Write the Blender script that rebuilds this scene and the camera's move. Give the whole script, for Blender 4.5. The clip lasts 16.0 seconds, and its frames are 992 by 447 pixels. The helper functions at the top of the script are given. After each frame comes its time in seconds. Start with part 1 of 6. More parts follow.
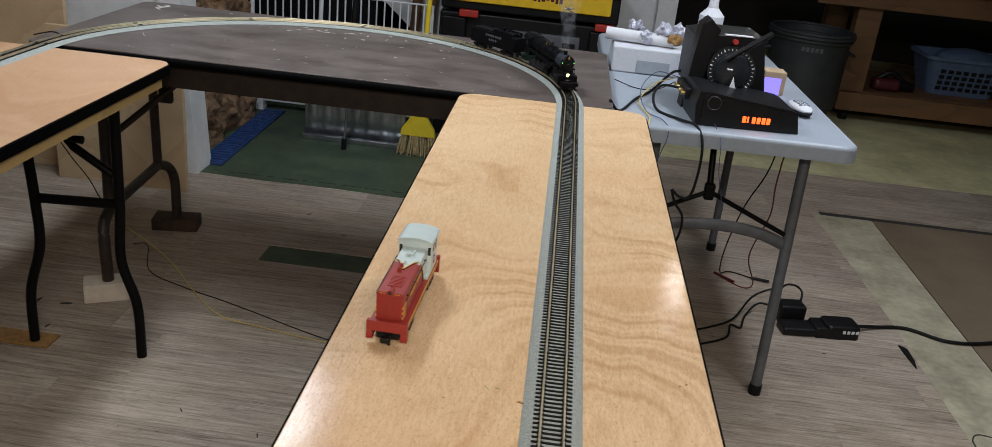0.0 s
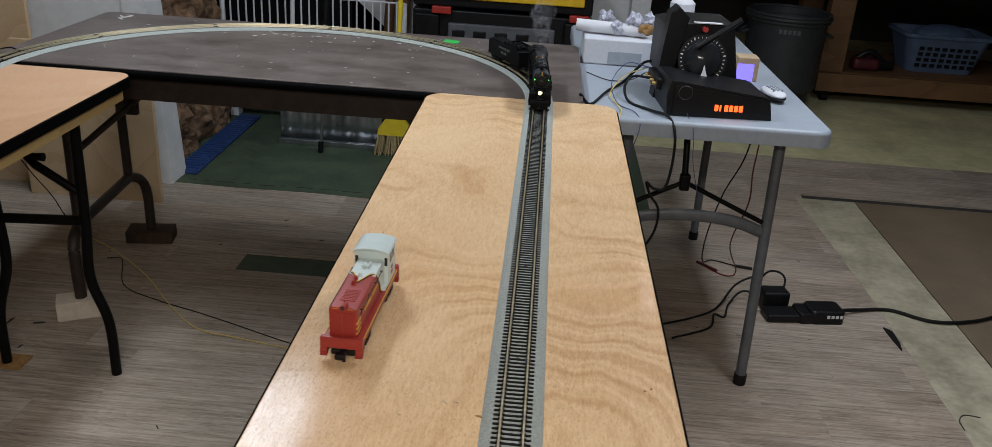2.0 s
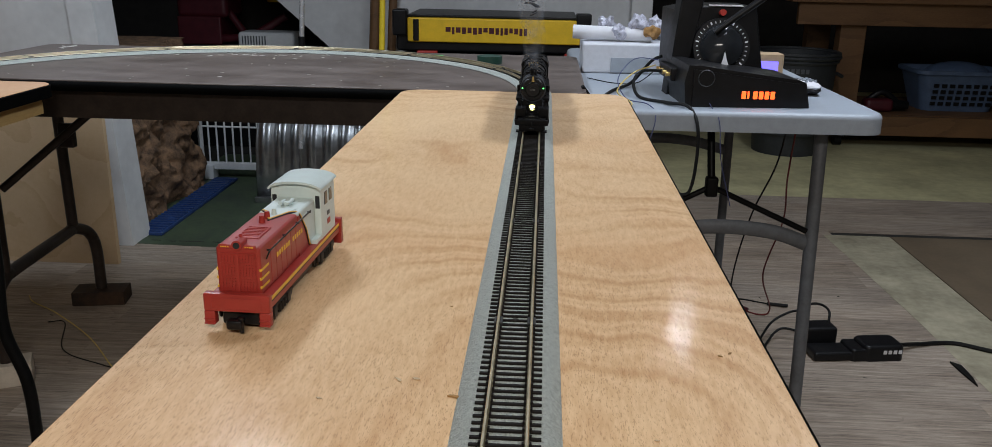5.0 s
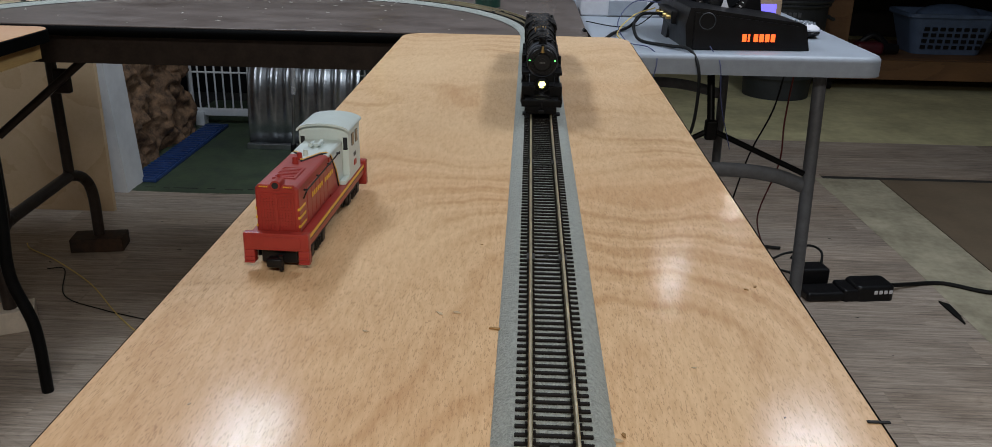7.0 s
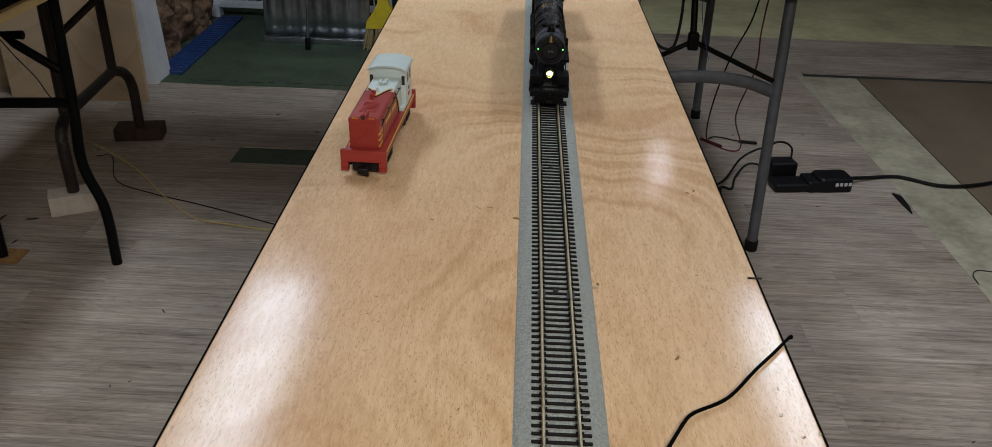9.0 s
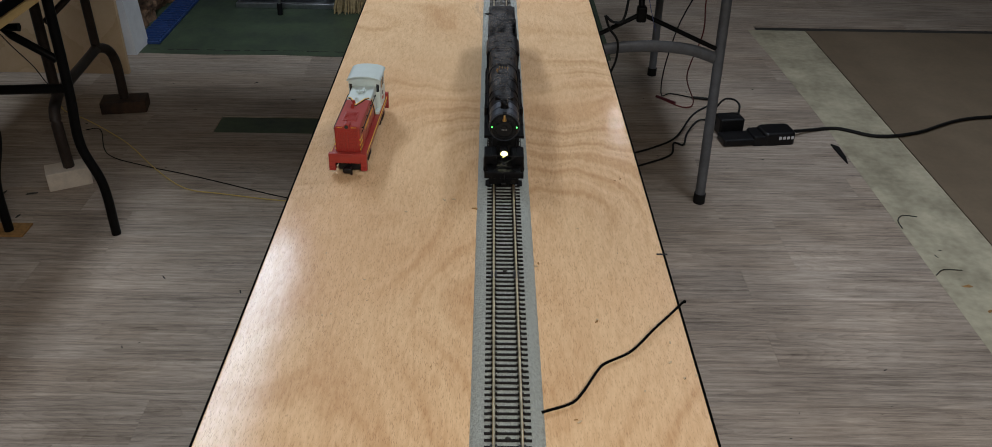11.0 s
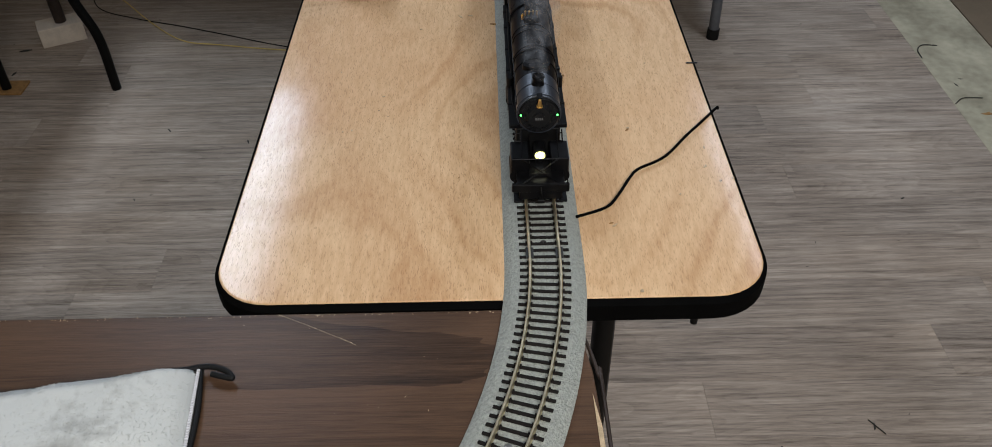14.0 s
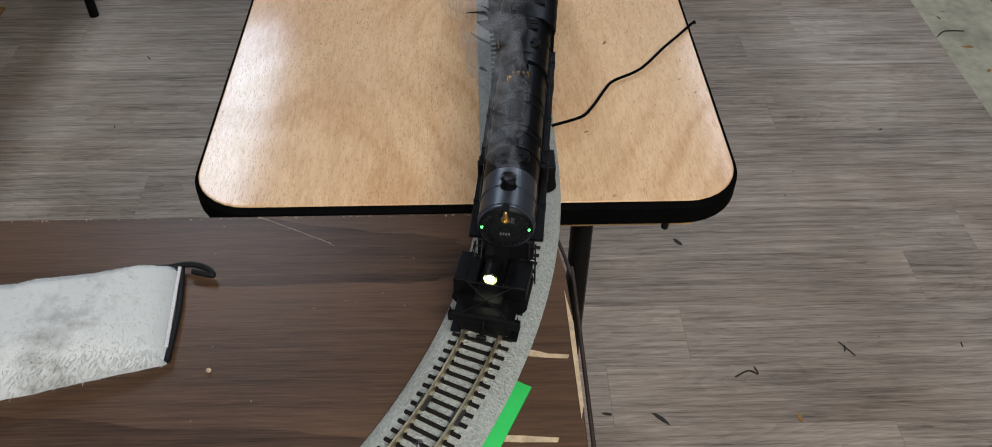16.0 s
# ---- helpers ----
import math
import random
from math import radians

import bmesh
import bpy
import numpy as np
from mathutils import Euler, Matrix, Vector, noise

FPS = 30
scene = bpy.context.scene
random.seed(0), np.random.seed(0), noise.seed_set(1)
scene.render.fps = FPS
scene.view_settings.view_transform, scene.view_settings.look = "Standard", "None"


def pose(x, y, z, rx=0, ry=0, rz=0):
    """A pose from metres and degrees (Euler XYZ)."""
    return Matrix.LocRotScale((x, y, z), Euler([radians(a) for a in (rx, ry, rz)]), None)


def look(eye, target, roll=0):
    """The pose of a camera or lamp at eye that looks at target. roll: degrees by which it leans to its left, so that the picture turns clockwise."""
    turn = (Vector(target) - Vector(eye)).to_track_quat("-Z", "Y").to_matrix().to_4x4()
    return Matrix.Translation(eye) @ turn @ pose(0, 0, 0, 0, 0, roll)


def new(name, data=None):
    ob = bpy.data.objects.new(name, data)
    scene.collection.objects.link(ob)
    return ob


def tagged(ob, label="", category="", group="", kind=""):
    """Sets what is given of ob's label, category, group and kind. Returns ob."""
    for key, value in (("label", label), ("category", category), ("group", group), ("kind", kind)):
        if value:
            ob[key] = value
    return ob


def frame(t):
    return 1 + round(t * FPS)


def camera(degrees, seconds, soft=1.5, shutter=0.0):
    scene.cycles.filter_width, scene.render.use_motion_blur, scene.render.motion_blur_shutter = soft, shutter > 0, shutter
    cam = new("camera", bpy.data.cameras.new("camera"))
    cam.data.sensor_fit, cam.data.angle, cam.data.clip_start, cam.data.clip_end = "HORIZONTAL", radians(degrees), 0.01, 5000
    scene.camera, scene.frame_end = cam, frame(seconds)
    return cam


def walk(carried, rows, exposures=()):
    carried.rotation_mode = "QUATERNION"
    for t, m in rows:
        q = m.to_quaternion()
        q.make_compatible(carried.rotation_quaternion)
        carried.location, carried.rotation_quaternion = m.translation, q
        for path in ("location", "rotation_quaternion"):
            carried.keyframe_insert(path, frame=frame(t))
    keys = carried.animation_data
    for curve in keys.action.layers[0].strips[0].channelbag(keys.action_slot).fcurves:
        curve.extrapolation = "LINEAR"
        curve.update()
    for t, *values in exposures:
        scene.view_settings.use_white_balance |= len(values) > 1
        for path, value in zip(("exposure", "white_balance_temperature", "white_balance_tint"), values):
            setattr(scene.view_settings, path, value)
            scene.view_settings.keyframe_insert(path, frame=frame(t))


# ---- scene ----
cam = camera(58.9, 16.0, soft=0.7, shutter=0.4)
PATH = [
    (0, (0.233, -0.359, 1.308), (0.135, 1.48, 0.53), 5.9),
    (0.5, (0.197, -0.369, 1.321), (0.104, 1.47, 0.54), 5.0),
    (1, (0.196, -0.364, 1.321), (0.113, 1.475, 0.538), 3.4),
    (1.5, (0.201, -0.343, 1.316), (0.133, 1.494, 0.528), 3.1),
    (2, (0.274, -0.321, 1.314), (0.196, 1.515, 0.523), 3.7),
    (2.5, (0.293, -0.302, 1.296), (0.171, 1.529, 0.5), 3.3),
    (3, (0.314, -0.207, 1.217), (0.17, 1.634, 0.448), 3.0),
    (3.5, (0.306, -0.102, 1.101), (0.155, 1.752, 0.368), 3.0),
    (3.7, (0.310, -0.077, 1.082), (0.159, 1.795, 0.397), 3.0),
    (5.8, (0.265, -0.045, 1.021), (0.202, 1.866, 0.437), 0.0),
    (6, (0.261, -0.045, 1.021), (0.202, 1.866, 0.432), 0.0),
    (6.5, (0.255, -0.049, 1.02), (0.196, 1.846, 0.384), 0.4),
    (7, (0.252, -0.066, 1.027), (0.194, 1.805, 0.322), 1.1),
    (7.5, (0.246, -0.102, 1.04), (0.186, 1.766, 0.328), 1.4),
    (8, (0.243, -0.172, 1.086), (0.183, 1.676, 0.323), 1.7),
    (8.5, (0.224, -0.27, 1.142), (0.175, 1.539, 0.29), 1.8),
    (9, (0.233, -0.324, 1.168), (0.195, 1.437, 0.221), 1.9),
    (9.2, (0.224, -0.333, 1.190), (0.195, 1.424, 0.236), 1.7),
    (11.3, (0.253, -0.497, 1.320), (0.275, 1.194, 0.251), 1.2),
    (11.5, (0.253, -0.505, 1.312), (0.273, 1.185, 0.242), 1.2),
    (12, (0.247, -0.506, 1.301), (0.263, 1.17, 0.211), 1.1),
    (12.5, (0.238, -0.499, 1.289), (0.252, 1.143, 0.147), 0.6),
    (13, (0.233, -0.492, 1.265), (0.247, 1.11, 0.068), -0.1),
    (13.5, (0.228, -0.481, 1.259), (0.24, 1.075, 0.001), -0.7),
    (14, (0.227, -0.482, 1.257), (0.243, 1.029, -0.053), -0.7),
    (14.5, (0.223, -0.488, 1.257), (0.245, 0.992, -0.088), -0.6),
    (15, (0.231, -0.503, 1.255), (0.263, 0.957, -0.112), -0.2),
    (15.5, (0.235, -0.508, 1.252), (0.274, 0.935, -0.132), 0.1),
    (16, (0.234, -0.513, 1.244), (0.281, 0.908, -0.162), 0.4),
]
walk(cam, [(t, look(eye, target, roll)) for t, eye, target, roll in PATH],
     [(0.0, 0.48, 6650, 10), (1.5, 0.31, 6620, 10), (3.0, 0.37, 6450, 10), (6.0, 0.38, 6450, 10), (6.5, 0.23, 6480, 10), (7.0, 0.16, 6430, 10), (8.5, 0.06, 6350, 10), (11.5, 0.06, 6360, 10), (13.5, 0.17, 6200, 10), (16.0, 0.18, 6100, 10)])

# ---- light ----
T = 0.757          # height of the table tops
world = bpy.data.worlds.new("world")
scene.world = world
world.use_nodes = True
world.node_tree.nodes["Background"].inputs[0].default_value = (0.6, 0.7, 0.9, 1)
world.node_tree.nodes["Background"].inputs[1].default_value = 0.02


def area_lamp(name, x, y, z, sx, sy, watts, colour):
    data = bpy.data.lights.new(name, "AREA")
    data.shape, data.size, data.size_y, data.energy, data.color = "RECTANGLE", sx, sy, watts, colour
    ob = new(name, data)
    ob.matrix_world = pose(x, y, z)
    return ob


LAMP_WHITE = (1.0, 0.95, 0.88)
area_lamp("tube_light_left", -0.58, 1.80, 2.085, 0.22, 1.2, 19.0, (0.78, 0.88, 1.0))
area_lamp("tube_light_right", 1.16, 1.86, 2.085, 0.20, 1.1, 17.5, (0.80, 0.88, 1.0))
# Unseen fill light added behind the camera to brighten the near end.
area_lamp("tube_light_behind", 0.5, -1.3, 2.085, 1.15, 0.20, 43, LAMP_WHITE)
# First is the bulb mirrored in the tabletop; second is unseen fill for the back.
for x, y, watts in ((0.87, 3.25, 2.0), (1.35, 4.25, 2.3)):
    bulb = bpy.data.lights.new("bulb_and_fill_light", "POINT")
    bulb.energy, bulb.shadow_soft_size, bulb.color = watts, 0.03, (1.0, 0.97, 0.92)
    new("bulb_and_fill_light", bulb).location = (x, y, 1.94)

# ---- materials ----


def nodes_of(name):
    m = bpy.data.materials.new(name)
    m.use_nodes = True
    return m, m.node_tree.nodes, m.node_tree.links, m.node_tree.nodes["Principled BSDF"]


def mat(name, base, var=0.25, scale=30.0, rough=0.5, metal=0.0, bump=0.1, coat=0.0, stretch=(1, 1, 1), other=None, fine=6.0, rand=0.0, spec=0.5, dist=0.002, lo=0.5, hi=0.95):
    """A surface of one base colour with blotches, finer grain and relief."""
    m, n, l, b = nodes_of(name)
    tc, mp = n.new("ShaderNodeTexCoord"), n.new("ShaderNodeMapping")
    mp.inputs["Scale"].default_value = stretch
    l.new(tc.outputs["Object"], mp.inputs[0])
    a, f = n.new("ShaderNodeTexNoise"), n.new("ShaderNodeTexNoise")
    a.inputs["Scale"].default_value, f.inputs["Scale"].default_value = scale, scale * fine
    a.inputs["Detail"].default_value, f.inputs["Detail"].default_value = 6, 4
    l.new(mp.outputs[0], a.inputs[0]); l.new(mp.outputs[0], f.inputs[0])
    mix = n.new("ShaderNodeMath"); mix.operation = "MULTIPLY_ADD"
    l.new(f.outputs[0], mix.inputs[0]); mix.inputs[1].default_value = 0.45
    l.new(a.outputs[0], mix.inputs[2])
    ramp = n.new("ShaderNodeValToRGB")
    dark = tuple(c * (1 - var) for c in (other or base)) + (1,)
    lite = tuple(min(1, c * (1 + var)) for c in base) + (1,)
    ramp.color_ramp.elements[0].position, ramp.color_ramp.elements[0].color = lo, dark
    ramp.color_ramp.elements[1].position, ramp.color_ramp.elements[1].color = hi, lite
    l.new(mix.outputs[0], ramp.inputs[0])
    col = ramp.outputs[0]
    if rand:
        info, hsv, mr = n.new("ShaderNodeObjectInfo"), n.new("ShaderNodeHueSaturation"), n.new("ShaderNodeMapRange")
        mr.inputs[3].default_value, mr.inputs[4].default_value = 1 - rand, 1 + rand
        l.new(info.outputs["Random"], mr.inputs[0]); l.new(mr.outputs[0], hsv.inputs["Value"])
        l.new(col, hsv.inputs["Color"]); col = hsv.outputs[0]
    l.new(col, b.inputs["Base Color"])
    rr = n.new("ShaderNodeMapRange")
    rr.inputs[3].default_value, rr.inputs[4].default_value = max(0.02, rough - 0.08), min(1, rough + 0.1)
    l.new(a.outputs[0], rr.inputs[0]); l.new(rr.outputs[0], b.inputs["Roughness"])
    b.inputs["Metallic"].default_value, b.inputs["Coat Weight"].default_value = metal, coat
    b.inputs["Coat Roughness"].default_value = 0.15
    b.inputs["Specular IOR Level"].default_value = spec
    if bump:
        bp = n.new("ShaderNodeBump")
        bp.inputs["Strength"].default_value, bp.inputs["Distance"].default_value = bump, dist
        l.new(mix.outputs[0], bp.inputs["Height"]); l.new(bp.outputs[0], b.inputs["Normal"])
    return m


def glow(name, colour, strength):
    m, n, l, b = nodes_of(name)
    b.inputs["Base Color"].default_value = (*colour, 1)
    b.inputs["Emission Color"].default_value = (*colour, 1)
    b.inputs["Emission Strength"].default_value = strength
    return m


def grain_wood(name, light, dark, rings=9.0, along="y", rough=0.3, coat=0.0, pores=0.35, bump=0.12, coat_rough=0.2, rand=0.0, figure=0.35, size=2.6, streak=(420, 60), long_streak=(60, 3), streaks=0.25, spec=0.5, soft_rings=False, hard=1.0, ratio=0.42, drift=0.0, drift_colour=(0.2, 0.16, 0.1)):
    """Cut wood: contour figure that follows a slow height field, long streaks and short pores along the grain."""
    m, n, l, b = nodes_of(name)
    tc = n.new("ShaderNodeTexCoord")
    source = tc.outputs["Object"]

    def math_node(op, x, y=None, z=None):
        q = n.new("ShaderNodeMath"); q.operation = op
        for slot, v in enumerate((x, y, z)):
            if v is None:
                continue
            if isinstance(v, (int, float)):
                q.inputs[slot].default_value = v
            else:
                l.new(v, q.inputs[slot])
        return q.outputs[0]

    def noise_at(across, down, detail, rough_=0.5, distort=0.0):
        mp, t = n.new("ShaderNodeMapping"), n.new("ShaderNodeTexNoise")
        mp.inputs["Scale"].default_value = (across, down, across) if along == "y" else (down, across, across)
        t.inputs["Scale"].default_value, t.inputs["Detail"].default_value, t.inputs["Roughness"].default_value = 1.0, detail, rough_
        t.inputs["Distortion"].default_value = distort
        l.new(source, mp.inputs[0]); l.new(mp.outputs[0], t.inputs[0])
        return t.outputs[0]

    info = n.new("ShaderNodeObjectInfo") if rand else None
    if rand:
        sh, cx = n.new("ShaderNodeVectorMath"), n.new("ShaderNodeCombineXYZ")
        off = math_node("MULTIPLY", info.outputs["Random"], 37.0)
        l.new(off, cx.inputs[0]); l.new(off, cx.inputs[1])
        l.new(source, sh.inputs[0]); l.new(cx.outputs[0], sh.inputs[1]); source = sh.outputs[0]
    field = noise_at(size, size * ratio, 1.5, 0.4)
    wob = noise_at(60, 14, 2)
    ring = math_node("FRACT", math_node("ADD", math_node("MULTIPLY", field, rings), math_node("MULTIPLY", wob, 0.16)))
    shape = n.new("ShaderNodeValToRGB")
    for e, (pos, v) in zip((shape.color_ramp.elements[0], shape.color_ramp.elements[1], shape.color_ramp.elements.new(0.16), shape.color_ramp.elements.new(0.55)), ((0.0, 0.64), (1.0, 0.64), (0.36, 0.88), (0.62, 0.90)) if soft_rings else ((0.0, 0.5), (1.0, 0.5), (0.35, 0.9), (0.7, 0.85))):
        e.position, e.color = pos, (v, v, v, 1)
    l.new(ring, shape.inputs[0])
    fine = noise_at(streak[0], streak[1], 3, 0.6)
    lng = noise_at(long_streak[0], long_streak[1], 9, 0.72, 0.3)
    blot = noise_at(6, 4, 4)
    soft = noise_at(3, 2.2, 2)
    mask = math_node("MULTIPLY", math_node("MULTIPLY", soft, 1.7), figure)
    v = math_node("MULTIPLY", shape.outputs[0], mask)
    v = math_node("MULTIPLY_ADD", fine, pores, v)
    v = math_node("MULTIPLY_ADD", lng, streaks, v)
    v = math_node("MULTIPLY_ADD", blot, 0.22, v)
    mid = (0.81 if soft_rings else 0.65) * 0.85 * figure + 0.5 * (pores + streaks + 0.22)
    half = 0.22 * (figure + pores + streaks + 0.22) * 0.95 * hard
    ramp = n.new("ShaderNodeValToRGB")
    ramp.color_ramp.elements[0].position, ramp.color_ramp.elements[0].color = 0.0, (*dark, 1)
    ramp.color_ramp.elements[1].position, ramp.color_ramp.elements[1].color = 1.0, (*light, 1)
    spread = n.new("ShaderNodeMapRange")
    spread.inputs[1].default_value, spread.inputs[2].default_value = mid - half, mid + half
    l.new(v, spread.inputs[0]); l.new(spread.outputs[0], ramp.inputs[0])
    col = ramp.outputs[0]
    if drift:
        # Broad brown patches: yellowish stains together with warmer light put into the colour.
        drift_patch, sm, sx = noise_at(2.6, 1.3, 6, 0.62), n.new("ShaderNodeMapRange"), n.new("ShaderNodeMix")
        sm.inputs[1].default_value, sm.inputs[2].default_value, sm.inputs[3].default_value, sm.inputs[4].default_value = 0.42, 0.72, 0.0, drift
        l.new(drift_patch, sm.inputs[0])
        sx.data_type, sx.blend_type = "RGBA", "MULTIPLY"
        l.new(sm.outputs[0], sx.inputs[0]); l.new(col, sx.inputs[6]); sx.inputs[7].default_value = (*drift_colour, 1)
        col = sx.outputs[2]
    if rand:
        hsv, mr = n.new("ShaderNodeHueSaturation"), n.new("ShaderNodeMapRange")
        mr.inputs[3].default_value, mr.inputs[4].default_value = 1 - rand, 1 + rand
        l.new(info.outputs["Random"], mr.inputs[0]); l.new(mr.outputs[0], hsv.inputs["Value"])
        l.new(col, hsv.inputs["Color"]); col = hsv.outputs[0]
    l.new(col, b.inputs["Base Color"])
    rr = n.new("ShaderNodeMapRange")
    rr.inputs[3].default_value, rr.inputs[4].default_value = rough - 0.06, rough + 0.08
    l.new(blot, rr.inputs[0]); l.new(rr.outputs[0], b.inputs["Roughness"])
    b.inputs["Specular IOR Level"].default_value = spec
    b.inputs["Coat Weight"].default_value, b.inputs["Coat Roughness"].default_value = coat, coat_rough
    bp = n.new("ShaderNodeBump"); bp.inputs["Strength"].default_value = bump; bp.inputs["Distance"].default_value = 0.0006
    l.new(fine, bp.inputs["Height"]); l.new(bp.outputs[0], b.inputs["Normal"])
    if coat:
        l.new(bp.outputs[0], b.inputs["Coat Normal"])
    return m


def rotary_ply(name, light, dark, red, rings=16.0, size=(2.3, 1.9), heart=(0.3, 0.05), dash=0.3, coat=0.37, coat_rough=0.12, seed=0.0, blush=0.35):
    """Varnished rotary-cut veneer: slow swirling bands, a reddish blush, and short pores along the board."""
    m, n, l, b = nodes_of(name)
    tc = n.new("ShaderNodeTexCoord")

    def op(kind, x, y=None, z=None):
        q = n.new("ShaderNodeMath"); q.operation = kind
        for slot, v in enumerate((x, y, z)):
            if isinstance(v, (int, float)):
                q.inputs[slot].default_value = v
            elif v is not None:
                l.new(v, q.inputs[slot])
        return q.outputs[0]

    def cloud(sx, sy, detail=2.0, rough_=0.5, distort=0.0, shift=0.0):
        mp, t = n.new("ShaderNodeMapping"), n.new("ShaderNodeTexNoise")
        mp.inputs["Scale"].default_value = (sx, sy, sx)
        mp.inputs["Location"].default_value = (seed + shift, seed * 0.7 + shift, 0.3)
        t.inputs["Scale"].default_value, t.inputs["Detail"].default_value = 1.0, detail
        t.inputs["Roughness"].default_value, t.inputs["Distortion"].default_value = rough_, distort
        l.new(tc.outputs["Object"], mp.inputs[0]); l.new(mp.outputs[0], t.inputs[0])
        return t.outputs[0]

    def span(v, a, b_, c=0.0, d=1.0):
        r = n.new("ShaderNodeMapRange"); r.interpolation_type = "SMOOTHSTEP"
        for slot, q in zip((1, 2, 3, 4), (a, b_, c, d)):
            r.inputs[slot].default_value = q
        l.new(v, r.inputs[0])
        return r.outputs[0]

    sep = n.new("ShaderNodeSeparateXYZ")
    l.new(tc.outputs["Object"], sep.inputs[0])
    dx, dy = op("SUBTRACT", sep.outputs[0], heart[0]), op("MULTIPLY", op("SUBTRACT", sep.outputs[1], heart[1]), 0.55)
    radius = op("SQRT", op("MULTIPLY_ADD", dx, dx, op("MULTIPLY", dy, dy)))
    warp = op("MULTIPLY_ADD", cloud(size[0], size[1], 1.5, 0.4), 0.62, radius)
    warp = op("MULTIPLY_ADD", cloud(9, 5, 3, 0.5, 0.3, 3.0), 0.10, warp)
    phase = op("MULTIPLY_ADD", cloud(60, 12, 3, 0.6), 1.3, op("MULTIPLY", warp, rings * 6.2832))
    wave = op("MULTIPLY_ADD", op("SINE", phase), 0.5, 0.5)
    thin = op("MULTIPLY_ADD", op("SINE", op("MULTIPLY_ADD", phase, 2.7, 0.6)), 0.5, 0.5)
    slow = op("MULTIPLY_ADD", op("SINE", op("MULTIPLY_ADD", phase, 0.31, 1.0)), 0.5, 0.5)
    where = span(cloud(4.1, 2.6, 2, 0.5, 0.0, 4.0), 0.36, 0.62, 0.15, 1.0)
    bands = op("MULTIPLY", op("MULTIPLY_ADD", thin, 0.55, op("MULTIPLY", wave, wave)), where)
    streak = cloud(300, 55, 4, 0.65)
    patch = cloud(7, 4, 4, 0.55, 0.4, 2.0)
    v = op("MULTIPLY_ADD", bands, 0.18, op("MULTIPLY", slow, 0.04))
    v = op("MULTIPLY_ADD", streak, 0.58, v)
    v = op("MULTIPLY_ADD", patch, 0.14, v)
    tone, tint, pit = n.new("ShaderNodeMix"), n.new("ShaderNodeMix"), n.new("ShaderNodeMix")
    for q in (tone, tint, pit):
        q.data_type = "RGBA"
    tone.inputs[6].default_value, tone.inputs[7].default_value = (*light, 1), (*dark, 1)
    l.new(span(v, 0.14, 0.86), tone.inputs[0])
    tint.inputs[7].default_value = (*red, 1)
    l.new(span(cloud(2.2, 3.0, 3, 0.5, 0.5, 7.0), 0.50, 0.72, 0.0, blush), tint.inputs[0]); l.new(tone.outputs[2], tint.inputs[6])
    pore = cloud(1250, 230, 2, 0.5)
    few = span(patch, 0.35, 0.62, 0.5, 1.0)
    l.new(op("MULTIPLY", span(pore, 0.55, 0.68, 0.0, dash), few), pit.inputs[0])
    l.new(tint.outputs[2], pit.inputs[6]); pit.inputs[7].default_value = (0.33, 0.15, 0.06, 1)
    l.new(pit.outputs[2], b.inputs["Base Color"])
    b.inputs["Roughness"].default_value, b.inputs["Specular IOR Level"].default_value = 0.5, 0.15
    b.inputs["Coat Weight"].default_value = coat
    l.new(span(patch, 0.3, 0.7, coat_rough - 0.02, coat_rough + 0.03), b.inputs["Coat Roughness"])
    peel = cloud(260, 150, 2, 0.5)
    for height, strength, slot in ((pore, 0.10, "Normal"), (peel, 0.10, "Coat Normal")):
        bp = n.new("ShaderNodeBump"); bp.inputs["Strength"].default_value, bp.inputs["Distance"].default_value = strength, 0.0006
        l.new(height, bp.inputs["Height"]); l.new(bp.outputs[0], b.inputs[slot])
    return m


PLY = rotary_ply("varnished_plywood", (0.82, 0.575, 0.335), (0.53, 0.29, 0.13), (0.66, 0.34, 0.15), rings=17.0, size=(3.0, 2.2), seed=0.35, dash=0.5, blush=0.24)
PLY_RED = rotary_ply("reddish_plywood", (0.61, 0.37, 0.22), (0.48, 0.26, 0.135), (0.54, 0.27, 0.15), rings=10.0, heart=(-0.9, -0.4), seed=5.2, dash=0.2, coat=0.30, coat_rough=0.1)
PLY_DULL = grain_wood("pale_plywood", (0.64, 0.47, 0.29), (0.45, 0.29, 0.15), rings=8, rough=0.6, pores=0.25)
PINE = grain_wood("pine_frame", (0.55, 0.37, 0.14), (0.34, 0.20, 0.07), rings=9, rough=0.5)
BENCH_WOOD = grain_wood("old_bench_wood", (0.20, 0.10, 0.04), (0.07, 0.032, 0.013), rings=8, along="x", rough=0.6)
WALNUT = grain_wood("walnut_laminate", (0.112, 0.064, 0.038), (0.015, 0.0085, 0.0055), rings=9, along="x", rough=0.36, pores=0.55, bump=0.3, figure=0.62, streaks=0.62, size=5.0, streak=(1300, 40), long_streak=(230, 6), spec=0.22, hard=0.6, soft_rings=True, ratio=0.2)
DARK_TOP = mat("worn_dark_laminate", (0.125, 0.100, 0.088), 0.22, 9, 0.42, bump=0.1, stretch=(0.8, 1.5, 1), other=(0.092, 0.068, 0.057), spec=0.4)
VINYL = grain_wood("grey_brown_vinyl_plank", (0.585, 0.492, 0.402), (0.085, 0.063, 0.047), rings=30, along="x", rough=0.5, pores=0.48, bump=0.35, rand=0.06, figure=0.22, streaks=1.05, size=9.0, streak=(640, 24), long_streak=(95, 4.2), spec=0.3, hard=0.68, drift=0.5, drift_colour=(0.78, 0.67, 0.55), soft_rings=True, ratio=0.17)
UNDERLAY = mat("floor_underlay", (0.03, 0.028, 0.025), 0.2, 20, 0.9)
